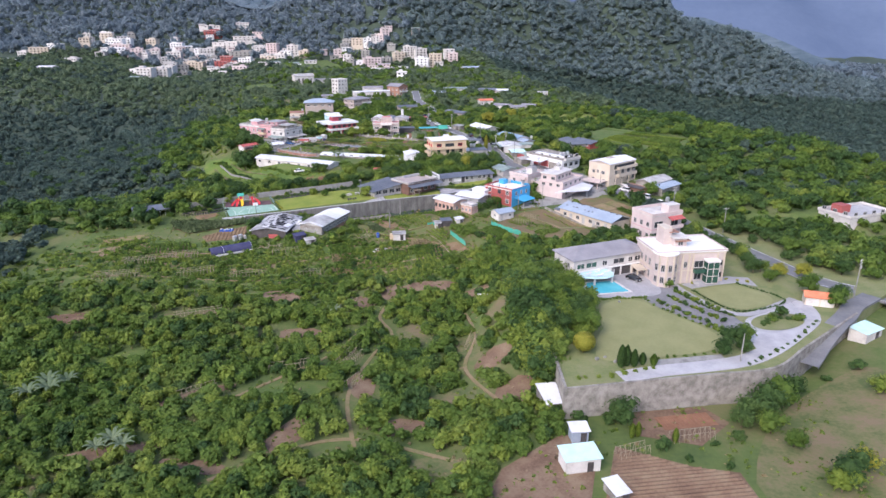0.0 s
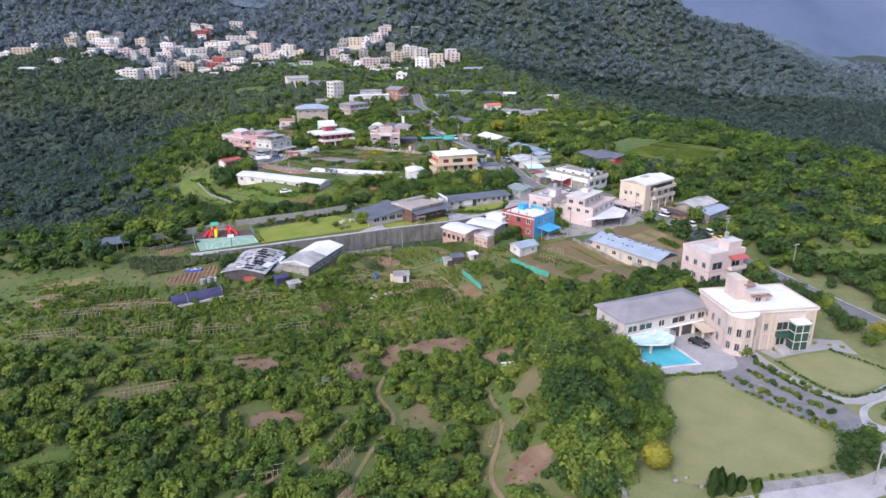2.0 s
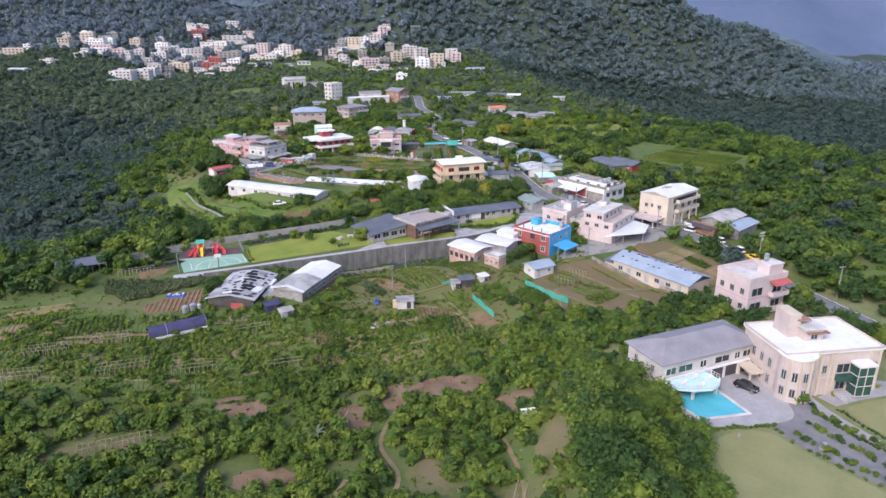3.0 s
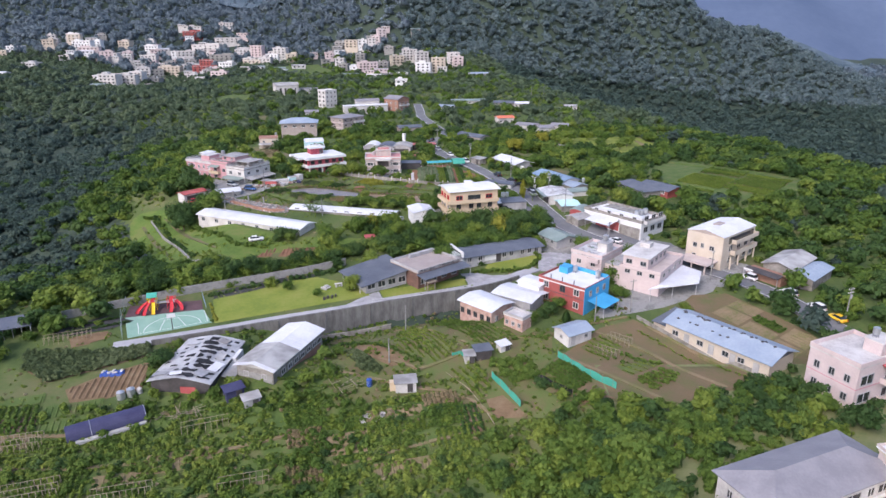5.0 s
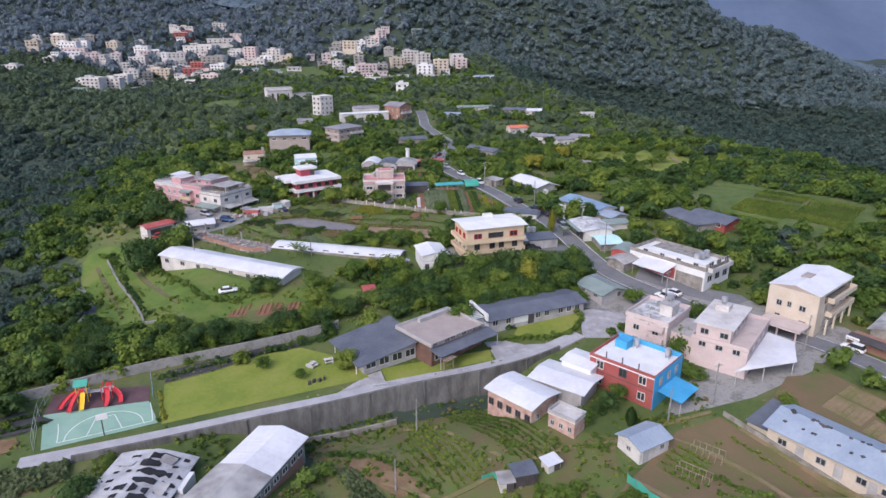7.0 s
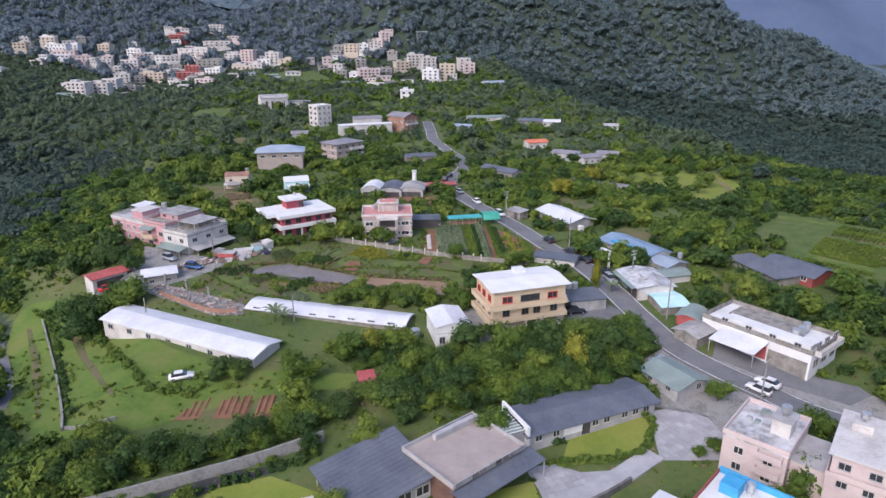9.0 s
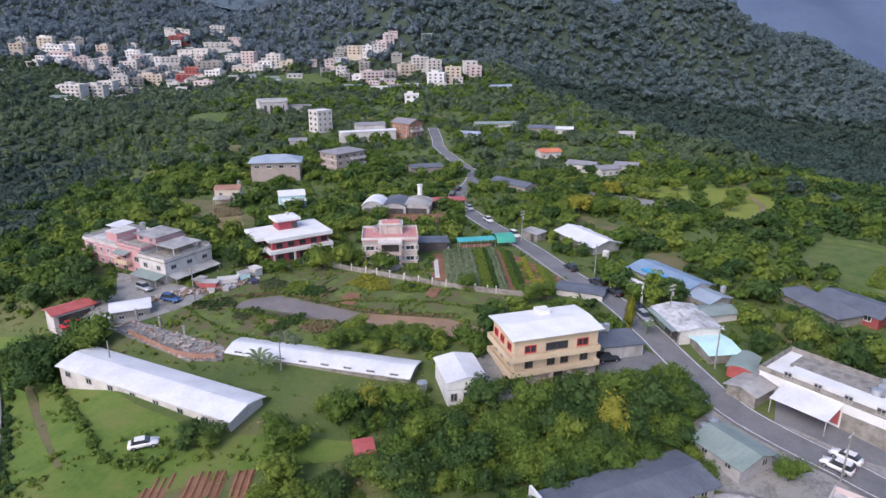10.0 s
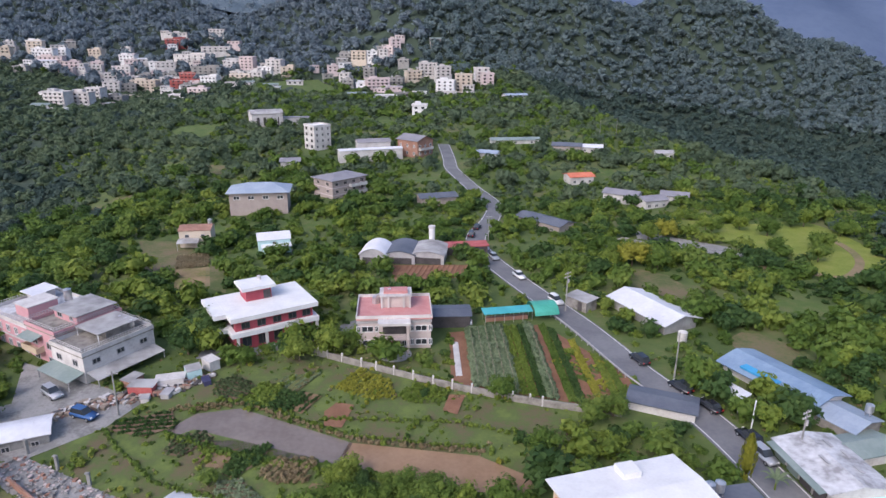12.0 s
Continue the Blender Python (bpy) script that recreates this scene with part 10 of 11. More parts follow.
def small_hut(name, x, y, w, d, h, rot, wall, roof, words, rise=0.3):
    z = float(ground_z(x, y))
    FOOTPRINTS.append((x, y, w / 2, d / 2, radians(rot)))
    ob = thing(name, x, y, z, rot, words, "hut")
    part("wall", box(B(), 0, 0, -1.2, w, d, h + 1.2), wall, ob)
    part("roof", prism(B(), [(-d / 2 - 0.3, 0), (d / 2 + 0.3, rise), (d / 2 + 0.3, rise + 0.1), (-d / 2 - 0.3, 0.1)], w + 0.6, "x", (0, 0, h)), roof, ob)
    door(ob, w * 0.2, -d / 2, 0, 0.8, min(1.9, h - 0.3), 0, DARK_TRIM)
    return ob


for args in (("field_hut", -14.6, 207.4, 4.0, 2.6, 2.0, 8, OFF_WHITE, OLD_METAL_ROOF, "small white field hut with a cluttered roof"), ("field_shed", 1.0, 217.2, 3.4, 2.4, 2.0, 15, DARK_TRIM, SLATE_ROOF, "dark field shed with a slate roof"), ("field_shed", -1.8, 215.9, 2.0, 2.0, 1.7, 10, OFF_WHITE, OLD_METAL_ROOF, "small pale field shed"),
             ("field_shed", 5.6, 219.6, 2.4, 1.8, 1.4, 30, OFF_WHITE, WHITE_ROOF, "tiny shed with a white roof"), ("field_hut", 24.4, 100.9, 3.0, 2.4, 2.4, 5, PALE_BLUE_ROOF, WHITE_ROOF, "small pale blue tool hut"), ("field_hut", 23.0, 93.0, 6.0, 3.8, 2.6, 10, OFF_WHITE, PALE_AQUA, "white hut with a pale green roof"),
             ("wall_shed", 21.2, 112.6, 3.6, 6.8, 2.8, 10, OLD_CONCRETE, WHITE_ROOF, "shed with a white roof against the wall"), ("field_hut", 10.8, 162.2, 2.2, 1.6, 1.6, 10, WHITE, WHITE, "little white field shelter"), ("red_hut", -28.2, 277.0, 2.6, 3.4, 2.0, 15, OLD_METAL_ROOF, RUST, "little hut with a rusty red roof"),
             ("garden_shed", 27.4, 85.6, 2.4, 3.6, 1.6, 20, OLD_CONCRETE, WHITE_ROOF, "low shed with a white roof"), ("field_shed", -46.8, 203.2, 3.4, 2.2, 1.6, 35, NAVY, NAVY, "low dark blue field shed"), ("field_shed", -43.2, 201.8, 3.0, 2.0, 1.2, 30, OLD_METAL_ROOF, OLD_METAL_ROOF, "low shed of grey sheets"),
             ("roadside_hut", 8.8, 371.5, 5.6, 3.6, 2.4, -50, OLD_CONCRETE, OLD_METAL_ROOF, "small grey roadside hut"), ("lane_shed", 97.5, 136.6, 6.4, 4.0, 2.4, 30, OFF_WHITE, PALE_AQUA, "white shed with a pale roof below the lane")):
    small_hut(*args)


def left_greenhouse():
    ob = thing("greenhouse", -103.4, 224.0, float(ground_z(-103.4, 224)), 27, "long grey-roofed open greenhouse", "greenhouse")
    part("roof", prism(B(), [(-2.6, 2.2), (2.6, 3.0), (2.6, 3.12), (-2.6, 2.32)], 12.5), SLATE_ROOF, ob)
    for k in range(8):
        for s in (-2.4, 2.4):
            part("post", box(B(), -6 + k * 1.71, s, -1, 0.14, 0.14, 3.25 if s < 0 else 3.9), STEEL, ob)
    part("wall", box(B(), 0, 2.4, -1, 12, 0.1, 3.9), PALE_BLUE_ROOF, ob)


left_greenhouse()


def green_net(points, h, mat=TEAL, words="sagging teal green net fence on thin stakes", net="teal green garden net"):
    ob = thing("net_fence", points[0][0], points[0][1], 0, 0, words, "fence", "net fences")
    ob.matrix_basis = Matrix.Identity(4)
    line = smooth_line(points, 1.2)
    bm, prev = B(), None
    for i, (px, py, *_) in enumerate(line):
        q = float(ground_z(px, py))
        sag = 0.25 * (i % 3 == 1)
        now = [bm.verts.new((px, py, q - 0.1)), bm.verts.new((px, py, q + h - sag))]
        if prev:
            bm.faces.new((prev[0], now[0], now[1], prev[1]))
        prev = now
        if i % 2 == 0:
            part("stake", tube(B(), px, py, q - 0.2, 0.04, h + 0.4, 6), WOOD, ob)
    geom = bmesh.ops.extrude_face_region(bm, geom=bm.faces[:])["geom"]
    for v in geom:
        if isinstance(v, bmesh.types.BMVert):
            v.co.y += 0.03
    part("net", bm, mat, ob, net)


green_net([(2.5, 210.6), (4.9, 206.5), (7.3, 201.7)], 1.7)
green_net([(16.6, 216.2), (20.7, 208.6), (25.3, 202.6)], 1.7)
green_net([(-5.4, 217.2), (-3.6, 217.8), (-2.6, 216.6)], 1.0)
green_net([(11.2, 210.2), (17.1, 202.4)], 1.0, BLACK_NET, "low black net fence on thin stakes", "black garden net")
ribbon("water_pipe", [(-6.7, 212.4), (-4.4, 209.6), (-2.1, 207.2), (0.6, 201.6), (2.1, 197.6)], 0.1, CANE, 0.3, "pale water pipe across the garden", "pipe", skirt=0.2)


def pole_heap(x, y, rot, n, length, seed):
    """Pale metal poles thrown together on the ground."""
    ob = thing("pole_heap", x, y, float(ground_z(x, y)), rot, "heap of pale metal greenhouse poles", "poles")
    rg = random.Random(seed)
    for k in range(n):
        a, b, q = rg.uniform(-2.2, 2.2), rg.uniform(-1.4, 1.4), rg.uniform(0.1, 0.7)
        t = math.radians(rg.choice((15, 25, 100, 110)) + rg.uniform(-12, 12))
        c, e = math.cos(t) * length / 2, math.sin(t) * length / 2
        part("pole", beam(B(), (a - c, b - e, q), (a + c, b + e, q + rg.uniform(-0.1, 0.5)), 0.06), CANE, ob)


pole_heap(-54.2, 199.2, 10, 20, 3.6, 1)
pole_heap(-58.4, 197.6, -30, 9, 3.2, 2)
pole_heap(-26.8, 207.2, 20, 12, 4.2, 3)


def tarpaulin_heap(x, y, rot, w, d, h, mat, words, seed):
    ob = thing("tarpaulin_heap", x, y, float(ground_z(x, y)), rot, words, "tarpaulin")
    rg = random.Random(seed)
    bm, n, m = B(), 14, 8
    grid = [[bm.verts.new((w * (i / n - 0.5) + rg.uniform(-0.1, 0.1), d * (j / m - 0.5) + rg.uniform(-0.1, 0.1), -0.1 if i in (0, n) or j in (0, m) else h * rg.uniform(0.35, 1.0))) for j in range(m + 1)] for i in range(n + 1)]
    for i in range(n):
        for j in range(m):
            bm.faces.new((grid[i][j], grid[i + 1][j], grid[i + 1][j + 1], grid[i][j + 1]))
    part("sheet", bm, mat, ob)
    for k in range(5):
        part("pale_fold", box(B(), w * rg.uniform(-0.4, 0.4), d * rg.uniform(-0.35, 0.35), h * 0.7, 0.9, 0.4, 0.25, rg.uniform(0, 180)), OFF_WHITE, ob, "pale crumpled sheet")


tarpaulin_heap(-72.6, 209.6, 5, 4.6, 1.8, 0.8, DEEP_BLUE, "crumpled blue and white tarpaulin on the ploughed field", 1)
for k, (px, py) in enumerate(((-21.4, 199.6), (-19.2, 199.0), (-18.6, 200.2), (-22.2, 198.6))):
    tarpaulin_heap(px, py, 40 * k, 1.6, 0.9, 0.35, OFF_WHITE, "crumpled pale plastic sheet in the weeds", k + 5)
# clutter on the field hut
crate = thing("crate", -16.9, 207.0, float(ground_z(-16.9, 207)), 8, "yellow slatted crate beside the field hut", "crate")
for k in range(5):
    part("slat", box(B(), 0, -0.6, 0.1 + 0.38 * k, 1.6, 0.06, 0.26), YELLOWISH, crate)
part("body", box(B(), 0, 0, 0, 1.5, 1.1, 2.0), YELLOWISH, crate)


def tarp_shelter():
    ob = thing("tarpaulin_shelter", -6.5, 364.5, float(ground_z(-6.5, 364.5)), 12, "long market shelter under teal tarpaulins", "shelter")
    part("strip_roof", prism(B(), [(-1.3, 2.1), (1.3, 2.5), (1.3, 2.56), (-1.3, 2.16)], 10.5, "x", (-1.5, 0, 0)), SKY_TEAL, ob)
    prof = [(3.0 * math.cos(k * math.pi / 8), 1.6 + 1.7 * math.sin(k * math.pi / 8)) for k in range(9)]
    part("arched_roof", prism(B(), prof + [(p * 0.97, q - 0.08) for p, q in reversed(prof)], 5.2, "x", (6.4, 0.4, 0)), TEAL, ob, "arched teal tarpaulin")
    for k in range(6):
        for s in (-1.2, 1.2):
            part("post", box(B(), -6.4 + 2.0 * k, s, 0, 0.08, 0.08, 2.2), STEEL, ob)
    part("counter", box(B(), -1.5, 0.2, 0, 9.0, 0.9, 0.9), BROWN, ob)


SKY_TEAL = material("pale_teal_sheet", [(0.05, 0.3, 0.32), (0.08, 0.37, 0.39)], scale=3, rough=0.5)
tarp_shelter()


def sign_frame():
    ob = thing("road_sign_frame", 26.6, 326.5, float(ground_z(26.6, 326.5)), 60, "tall white frame sign by the road", "sign")
    for s in (-0.6, 0.6):
        part("upright", box(B(), s, 0, 0, 0.16, 0.16, 4.4), WHITE, ob)
    part("top_bar", box(B(), 0, 0, 4.3, 1.4, 0.18, 0.2), WHITE, ob)
    part("sign_board", box(B(), 0.2, 0, 2.4, 0.8, 0.08, 1.2), OFF_WHITE, ob)
    ob = thing("awning", 25.6, 333.4, float(ground_z(25.6, 333.4)), -62, "white roadside awning on posts", "awning")
    part("sheet", prism(B(), [(-1.3, 2.4), (1.3, 2.9), (1.3, 2.96), (-1.3, 2.46)], 6.5), WHITE_ROOF, ob)
    for k in (-3, 3):
        for s in (-1.2, 1.2):
            part("post", box(B(), k, s, 0, 0.1, 0.1, 2.45 if s < 0 else 2.85), GREY_TRIM, ob)


sign_frame()


# bean trellises of pale canes
def trellis(x, y, rot, length, rows=2):
    ob = thing("trellis", x, y, float(ground_z(x, y)), rot, "trellis of pale bamboo canes", "trellis", "bean trellises")
    n = int(length / 0.9)
    for j in range(rows):
        v = j * 1.6 - (rows - 1) * 0.8
        part("top_cane", beam(B(), (-length / 2, v, 1.5), (length / 2, v, 1.5), 0.06), CANE, ob)
        for k in range(n + 1):
            u = -length / 2 + k * length / n
            for s in (-0.4, 0.4):
                part("cane", beam(B(), (u, v + s, -0.1), (u, v, 1.6), 0.05), CANE, ob)


for x, y, r, n, k in ((-36, 132, 10, 7, 2), (-31.5, 133.5, 15, 5, 2), (-22, 136.5, 70, 7, 3), (-19, 126, 60, 6, 2), (-52, 121, 35, 8, 2), (-64, 156, 22, 12, 2), (7, 143, 75, 6, 2), (-26, 166, 80, 6, 3), (-58, 180, 15, 9, 2), (-80, 188, 15, 10, 3), (-90, 182, 15, 9, 3), (-40, 184, 15, 8, 2), (-50, 196, 20, 8, 2), (31, 222, -40, 5, 2), (27, 217, -40, 5, 2), (-88, 222.5, 24, 9, 2), (33, 96.5, 20, 6, 2), (45, 101, 10, 8, 2), (-92, 172, 12, 12, 3), (-72, 178, 18, 10, 3)):
    trellis(x, y, r, n, k)

# rubble of a razed house
rg = random.Random(9)
bm, pale = B(), B()
for k in range(620):
    while True:
        px, py = rg.uniform(-86, -57), rg.uniform(302, 322)
        if inside(np.array(px), np.array(py), list(PATCHES["rubble_plot"])):
            break
    s = rg.uniform(0.15, 0.6)
    box(bm if k % 3 else pale, px, py, float(ground_z(px, py)) + rg.uniform(-0.05, 0.3), s, s * rg.uniform(0.3, 1.0), s * rg.uniform(0.2, 0.7), rg.uniform(0, 180))
tagged(part("rubble", pale, BEIGE), "heap of broken pale plaster and tiles", "rubble", "", "stuff")
tagged(part("rubble", bm, CONCRETE), "heap of broken grey concrete", "rubble", "", "stuff")
bm = B()
for k in range(330):
    px, py = rg.uniform(-84, -58), rg.uniform(303, 319)
    if inside(np.array(px), np.array(py), list(PATCHES["rubble_plot"])):
        box(bm, px, py, float(ground_z(px, py)), rg.uniform(0.2, 0.8), rg.uniform(0.2, 0.5), rg.uniform(0.1, 0.4), rg.uniform(0, 180))
tagged(part("brick_rubble", bm, BROWN), "scattered red brick rubble", "rubble", "", "stuff")
for k, (px, py, w, d, h, mat, words) in enumerate(((-70.5, 334, 4, 2.4, 1.6, RUST, "low shack of red sheets"), (-67, 336.5, 4.4, 2.2, 1.4, OFF_WHITE, "low shack of white sheets"), (-64, 339, 2.4, 2.4, 1.8, PALE_AQUA, "small pale aqua sheet shack"), (-62, 342, 2.0, 2.6, 1.9, OFF_WHITE, "small white shack of sheets"), (-73.5, 336.6, 3, 2, 1.2, BROWN, "stack of brown timber"),
                                                   (-66, 333, 2.2, 1.4, 0.8, GREY_TRIM, "low heap of grey scrap metal"), (-69, 331.5, 1.6, 1.2, 0.7, OFF_WHITE, "low heap of white sacks"), (-61, 337, 2, 1.2, 0.8, NAVY, "heap under a dark blue sheet"), (-86, 317.5, 5, 0.4, 1.2, CONCRETE, "broken piece of grey wall"), (-80, 318, 0.4, 0.4, 2.4, CONCRETE, "broken grey concrete pillar stump"), (-74, 315, 0.4, 0.4, 2.2, CONCRETE, "broken grey concrete pillar stump"), (-68, 312, 0.4, 0.4, 2.0, CONCRETE, "broken grey concrete pillar stump"))):
    ob = thing("scrap_heap" if h < 1.3 else "shack", px, py, float(ground_z(px, py)), k * 17, words, "scrap", "yard clutter")
    part("side_wall", box(B(), 0, 0, -0.3, w, d, h + 0.3), mat, ob)
    part("cover", box(B(), 0.1, 0.1, h, w * 1.1, d * 1.15, 0.08), mat if k % 2 else OLD_METAL_ROOF, ob)

# loose scrap and sheets strewn over the yard before the terraced houses
rg = random.Random(21)
for name, mat, n, words in (("scrap_sheets", OFF_WHITE, 70, "strewn white sheets and sacks"), ("scrap_iron", BROWN, 40, "strewn rusty sheets and pots"), ("scrap_wood", WOOD, 80, "strewn boards and crates"), ("scrap_metal", DARK_TRIM, 60, "dark heaps of scrap and tools")):
    bm = B()
    for k in range(n):
        u, v = rg.uniform(0, 1), rg.uniform(-1, 1)
        px, py = -82 + 20 * u + 2.2 * v, 329 + 8 * u + 3.0 * v - (1 - u) * 2
        box(bm, px, py, float(ground_z(px, py)) + rg.uniform(0, 0.25), rg.uniform(0.3, 1.5), rg.uniform(0.2, 0.9), rg.uniform(0.08, 0.6), rg.uniform(0, 180))
    tagged(part(name, bm, mat), words, "scrap", "", "stuff")

# ---- villa garden ----
POOL_EDGE = [(38.2, 161.2), (45.3, 162.6), (47.8, 155.2), (39.2, 153.6), (37.2, 157.4)]
bm = B()
cx, cy = 41.5, 158.0
ring = []
for px, py in POOL_EDGE:
    ring.append([bm.verts.new((cx + (px - cx) * k, cy + (py - cy) * k, q)) for k, q in ((1.12, -1.15), (1.12, -0.94), (1.0, -0.94), (1.0, -1.15))])
for a, b in zip(ring, ring[1:] + ring[:1]):
    for i in range(3):
        bm.faces.new((a[i], a[i + 1], b[i + 1], b[i]))
pool = thing("swimming_pool", cx, cy, 0, 0, "turquoise swimming pool with a pale stone rim", "pool")
pool.matrix_basis = Matrix.Identity(4)
part("rim", bm, OFF_WHITE, pool)
bm = B()
bm.faces.new([bm.verts.new((px, py, -1.0)) for px, py in POOL_EDGE])
part("water", bm, POOL, pool, "clear turquoise water")


def shrub_line(points, gap, mat, lo, hi, name, words):
    line = smooth_line(points, gap)
    xy = line[:, :2] + rng.uniform(-0.15, 0.15, (len(line), 2))
    plant(name, SHRUB, xy[:, 0], xy[:, 1], lo, hi, mat, words, "hedge", 0.15)


shrub_line([(38.5, 150.3), (45, 151), (51, 151.6)], 0.7, LEAF, 0.45, 0.6, "hedge", "clipped green hedge beside the pool")
shrub_line([(43, 119.7), (50, 121), (58, 122.4)], 1.7, LEAF, 0.45, 0.55, "hedge", "row of clipped round shrubs")
shrub_line([(64.4, 156.0), (67.4, 147.0), (72.4, 142.9), (84.9, 149.5), (77.8, 160.8)], 0.7, DARK_LEAF, 0.35, 0.5, "hedge", "low clipped hedge round the lawn")
shrub_line([(66, 160.6), (70, 161.6), (76, 163.6), (81, 162)], 2.2, YELLOW_LEAF, 0.5, 0.7, "hedge", "clipped yellow-green shrubs")
shrub_line([(26, 112), (33, 113), (42, 116)], 2.0, LIGHT_LEAF, 0.5, 0.9, "hedge", "loose shrubs along the wall")
shrub_line([(3, 257.4), (15.5, 259.6), (19.8, 267), (17.5, 272)], 0.8, LEAF, 0.7, 1.1, "hedge", "green hedge round the school lawn")
shrub_line([(-59, 231), (-62.8, 239)], 0.8, YELLOW_LEAF, 0.4, 0.6, "hedge", "low yellow-green hedge")
shrub_line([(-64, 243.5), (-55, 248.8), (-45, 253.5), (-36, 258.4)], 1.4, DARK_LEAF, 0.7, 1.3, "hedge", "dark shrubs along the school wall")
for k in range(39):
    t, row = (k % 13) / 12, k // 13
    px, py = 53.2 + 3.3 * row + (9.5 - 1.0 * row) * t, 148.5 + 3.4 * row - (15.5 - 0.4 * row) * t
    lone_tree(px + 0.3 * math.sin(k * 5), py + 0.3 * math.cos(k * 3), 0.42 + 0.1 * math.sin(k * 2.3), (LEAF, DARK_LEAF, LEAF, LIGHT_LEAF)[k % 4], False, "small clipped ornamental tree in the villa's gravel garden", "garden trees", k, "garden_tree", -1.3)
for k, (px, py, s, mat, big) in enumerate(((58.3, 121.5, 0.8, DARK_LEAF, True), (61.5, 125.5, 1.0, DARK_LEAF, True), (64.5, 127, 0.9, LEAF, True), (63, 122.5, 0.7, DARK_LEAF, True), (76, 137.5, 0.9, LEAF, False), (79, 140, 1.1, DARK_LEAF, False), (82, 137.5, 0.9, LEAF, False), (95.3, 145.2, 1.1, LEAF, True), (97.5, 148.5, 1.0, DARK_LEAF, True),
                                           (91, 166, 0.9, YELLOW_LEAF, True), (97, 165, 0.9, YELLOW_LEAF, True), (87, 162, 0.8, LEAF, True), (59.0, 158.0, 0.9, LEAF, False), (57.5, 159.8, 0.8, DARK_LEAF, False))):
    lone_tree(px, py, s, mat, big, "leafy green tree in the villa's garden" if mat is not YELLOW_LEAF else "yellow-green tree by the villa's gate", "garden trees", k, "tree", -1.3)
for k, (px, py) in enumerate(zip(*EDGE)):
    if k < 130:
        lone_tree(float(px), float(py), float(rng.uniform(0.75, 1.25)), (LEAF, DARK_LEAF, LIGHT_LEAF, LEAF, DARK_LEAF, LEAF, LIGHT_LEAF)[k % 7], k % 2 == 0, "leafy tree along the villa's boundary", "boundary trees", k, "tree", -1.35)


shrub_line([(60.8, 158), (60.4, 154), (64.0, 145.6), (68.4, 140.6)], 0.7, DARK_LEAF, 0.4, 0.55, "hedge", "low clipped hedge along the garden path")
shrub_line([(50.5, 150.2), (53.0, 144.6), (62.4, 131.6)], 1.6, LEAF, 0.45, 0.75, "hedge", "row of shrubs between lawn and gravel")
shrub_line([(62, 117.6), (70, 122.8), (78, 129.4), (86, 137.4)], 2.3, DARK_LEAF, 0.4, 0.7, "hedge", "clipped shrubs along the driveway wall")
shrub_line([(73, 135.5), (77, 138), (81, 138.6)], 1.2, DARK_LEAF, 0.6, 1.2, "hedge", "dark shrubs on the oval island")


shrub_line([(-35.5, 231.4), (-30.5, 232.8), (-25.7, 234.5), (-21, 236)], 0.9, LIGHT_LEAF, 0.5, 1.0, "hedge", "loose shrubs on the ledge below the wall")
shrub_line([(3.0, 262.0), (10.2, 266.9), (18.3, 271.6)], 0.8, DARK_LEAF, 0.7, 1.2, "hedge", "dense hedge along the school wing")


def topiary_ball(x, y, r):
    ob = thing("topiary_tree", x, y, -1.25, 0, "round clipped yellow-green topiary tree", "tree")
    part("trunk", TRUNK, None, ob)
    rr = np.random.default_rng(3)
    d = rr.normal(size=(1100, 3))
    d /= np.linalg.norm(d, axis=1)[:, None]
    p = d * r * np.array([1, 1, 0.86]) * rr.uniform(0.96, 1.03, (1100, 1)) + np.array([0, 0, r + 0.4])
    n = d + rr.normal(size=d.shape) * 0.35
    u = np.cross(n, rr.normal(size=d.shape))
    u /= np.linalg.norm(u, axis=1)[:, None]
    w = np.cross(d, u)
    quad = np.stack([p - u * 0.2, p - w * 0.16, p + u * 0.2, p + w * 0.16], 1).reshape(-1, 3)
    base = 4 * np.arange(1100)[:, None]
    core = ICO_V * r * np.array([0.97, 0.97, 0.84]) + np.array([0, 0, r + 0.4])
    part("crown", tri_mesh("crown", np.concatenate([quad, core]), np.concatenate([base + (0, 1, 2), base + (0, 2, 3), ICO_F + 4400]), YELLOW_LEAF), None, ob)


topiary_ball(29.4, 122.6, 2.3)


def cypress(x, y, h, r, mat, words, z=None):
    ob = thing("cypress", x, y, float(ground_z(x, y)) - 0.1 if z is None else z, 0, words, "tree", "columnar trees")
    part("trunk", TRUNK, None, ob)
    rr = np.random.default_rng(int(x * 10))
    n = 420
    t = rr.uniform(0.02, 1, n)
    an = rr.uniform(0, 6.283, n)
    rad = r * np.sin(np.pi * np.clip(t * 0.86 + 0.14, 0, 1)) ** 0.75 * rr.uniform(0.8, 1.12, n)
    p = np.stack([rad * np.cos(an), rad * np.sin(an), 0.3 + t * h], 1)
    up = np.stack([0.25 * np.cos(an), 0.25 * np.sin(an), np.ones(n)], 1)
    side = np.stack([-np.sin(an), np.cos(an), np.zeros(n)], 1)
    s = 0.3 * rr.uniform(0.7, 1.3, (n, 1))
    quad = np.stack([p - up * s, p - side * s * 0.5, p + up * s * 1.2, p + side * s * 0.5], 1).reshape(-1, 3)
    base = 4 * np.arange(n)[:, None]
    core = ICO_V * np.array([r * 0.72, r * 0.72, h * 0.46]) + np.array([0, 0, 0.3 + h * 0.5])
    part("crown", tri_mesh("crown", np.concatenate([quad, core]), np.concatenate([base + (0, 1, 2), base + (0, 2, 3), ICO_F + 4 * n]), mat), None, ob)


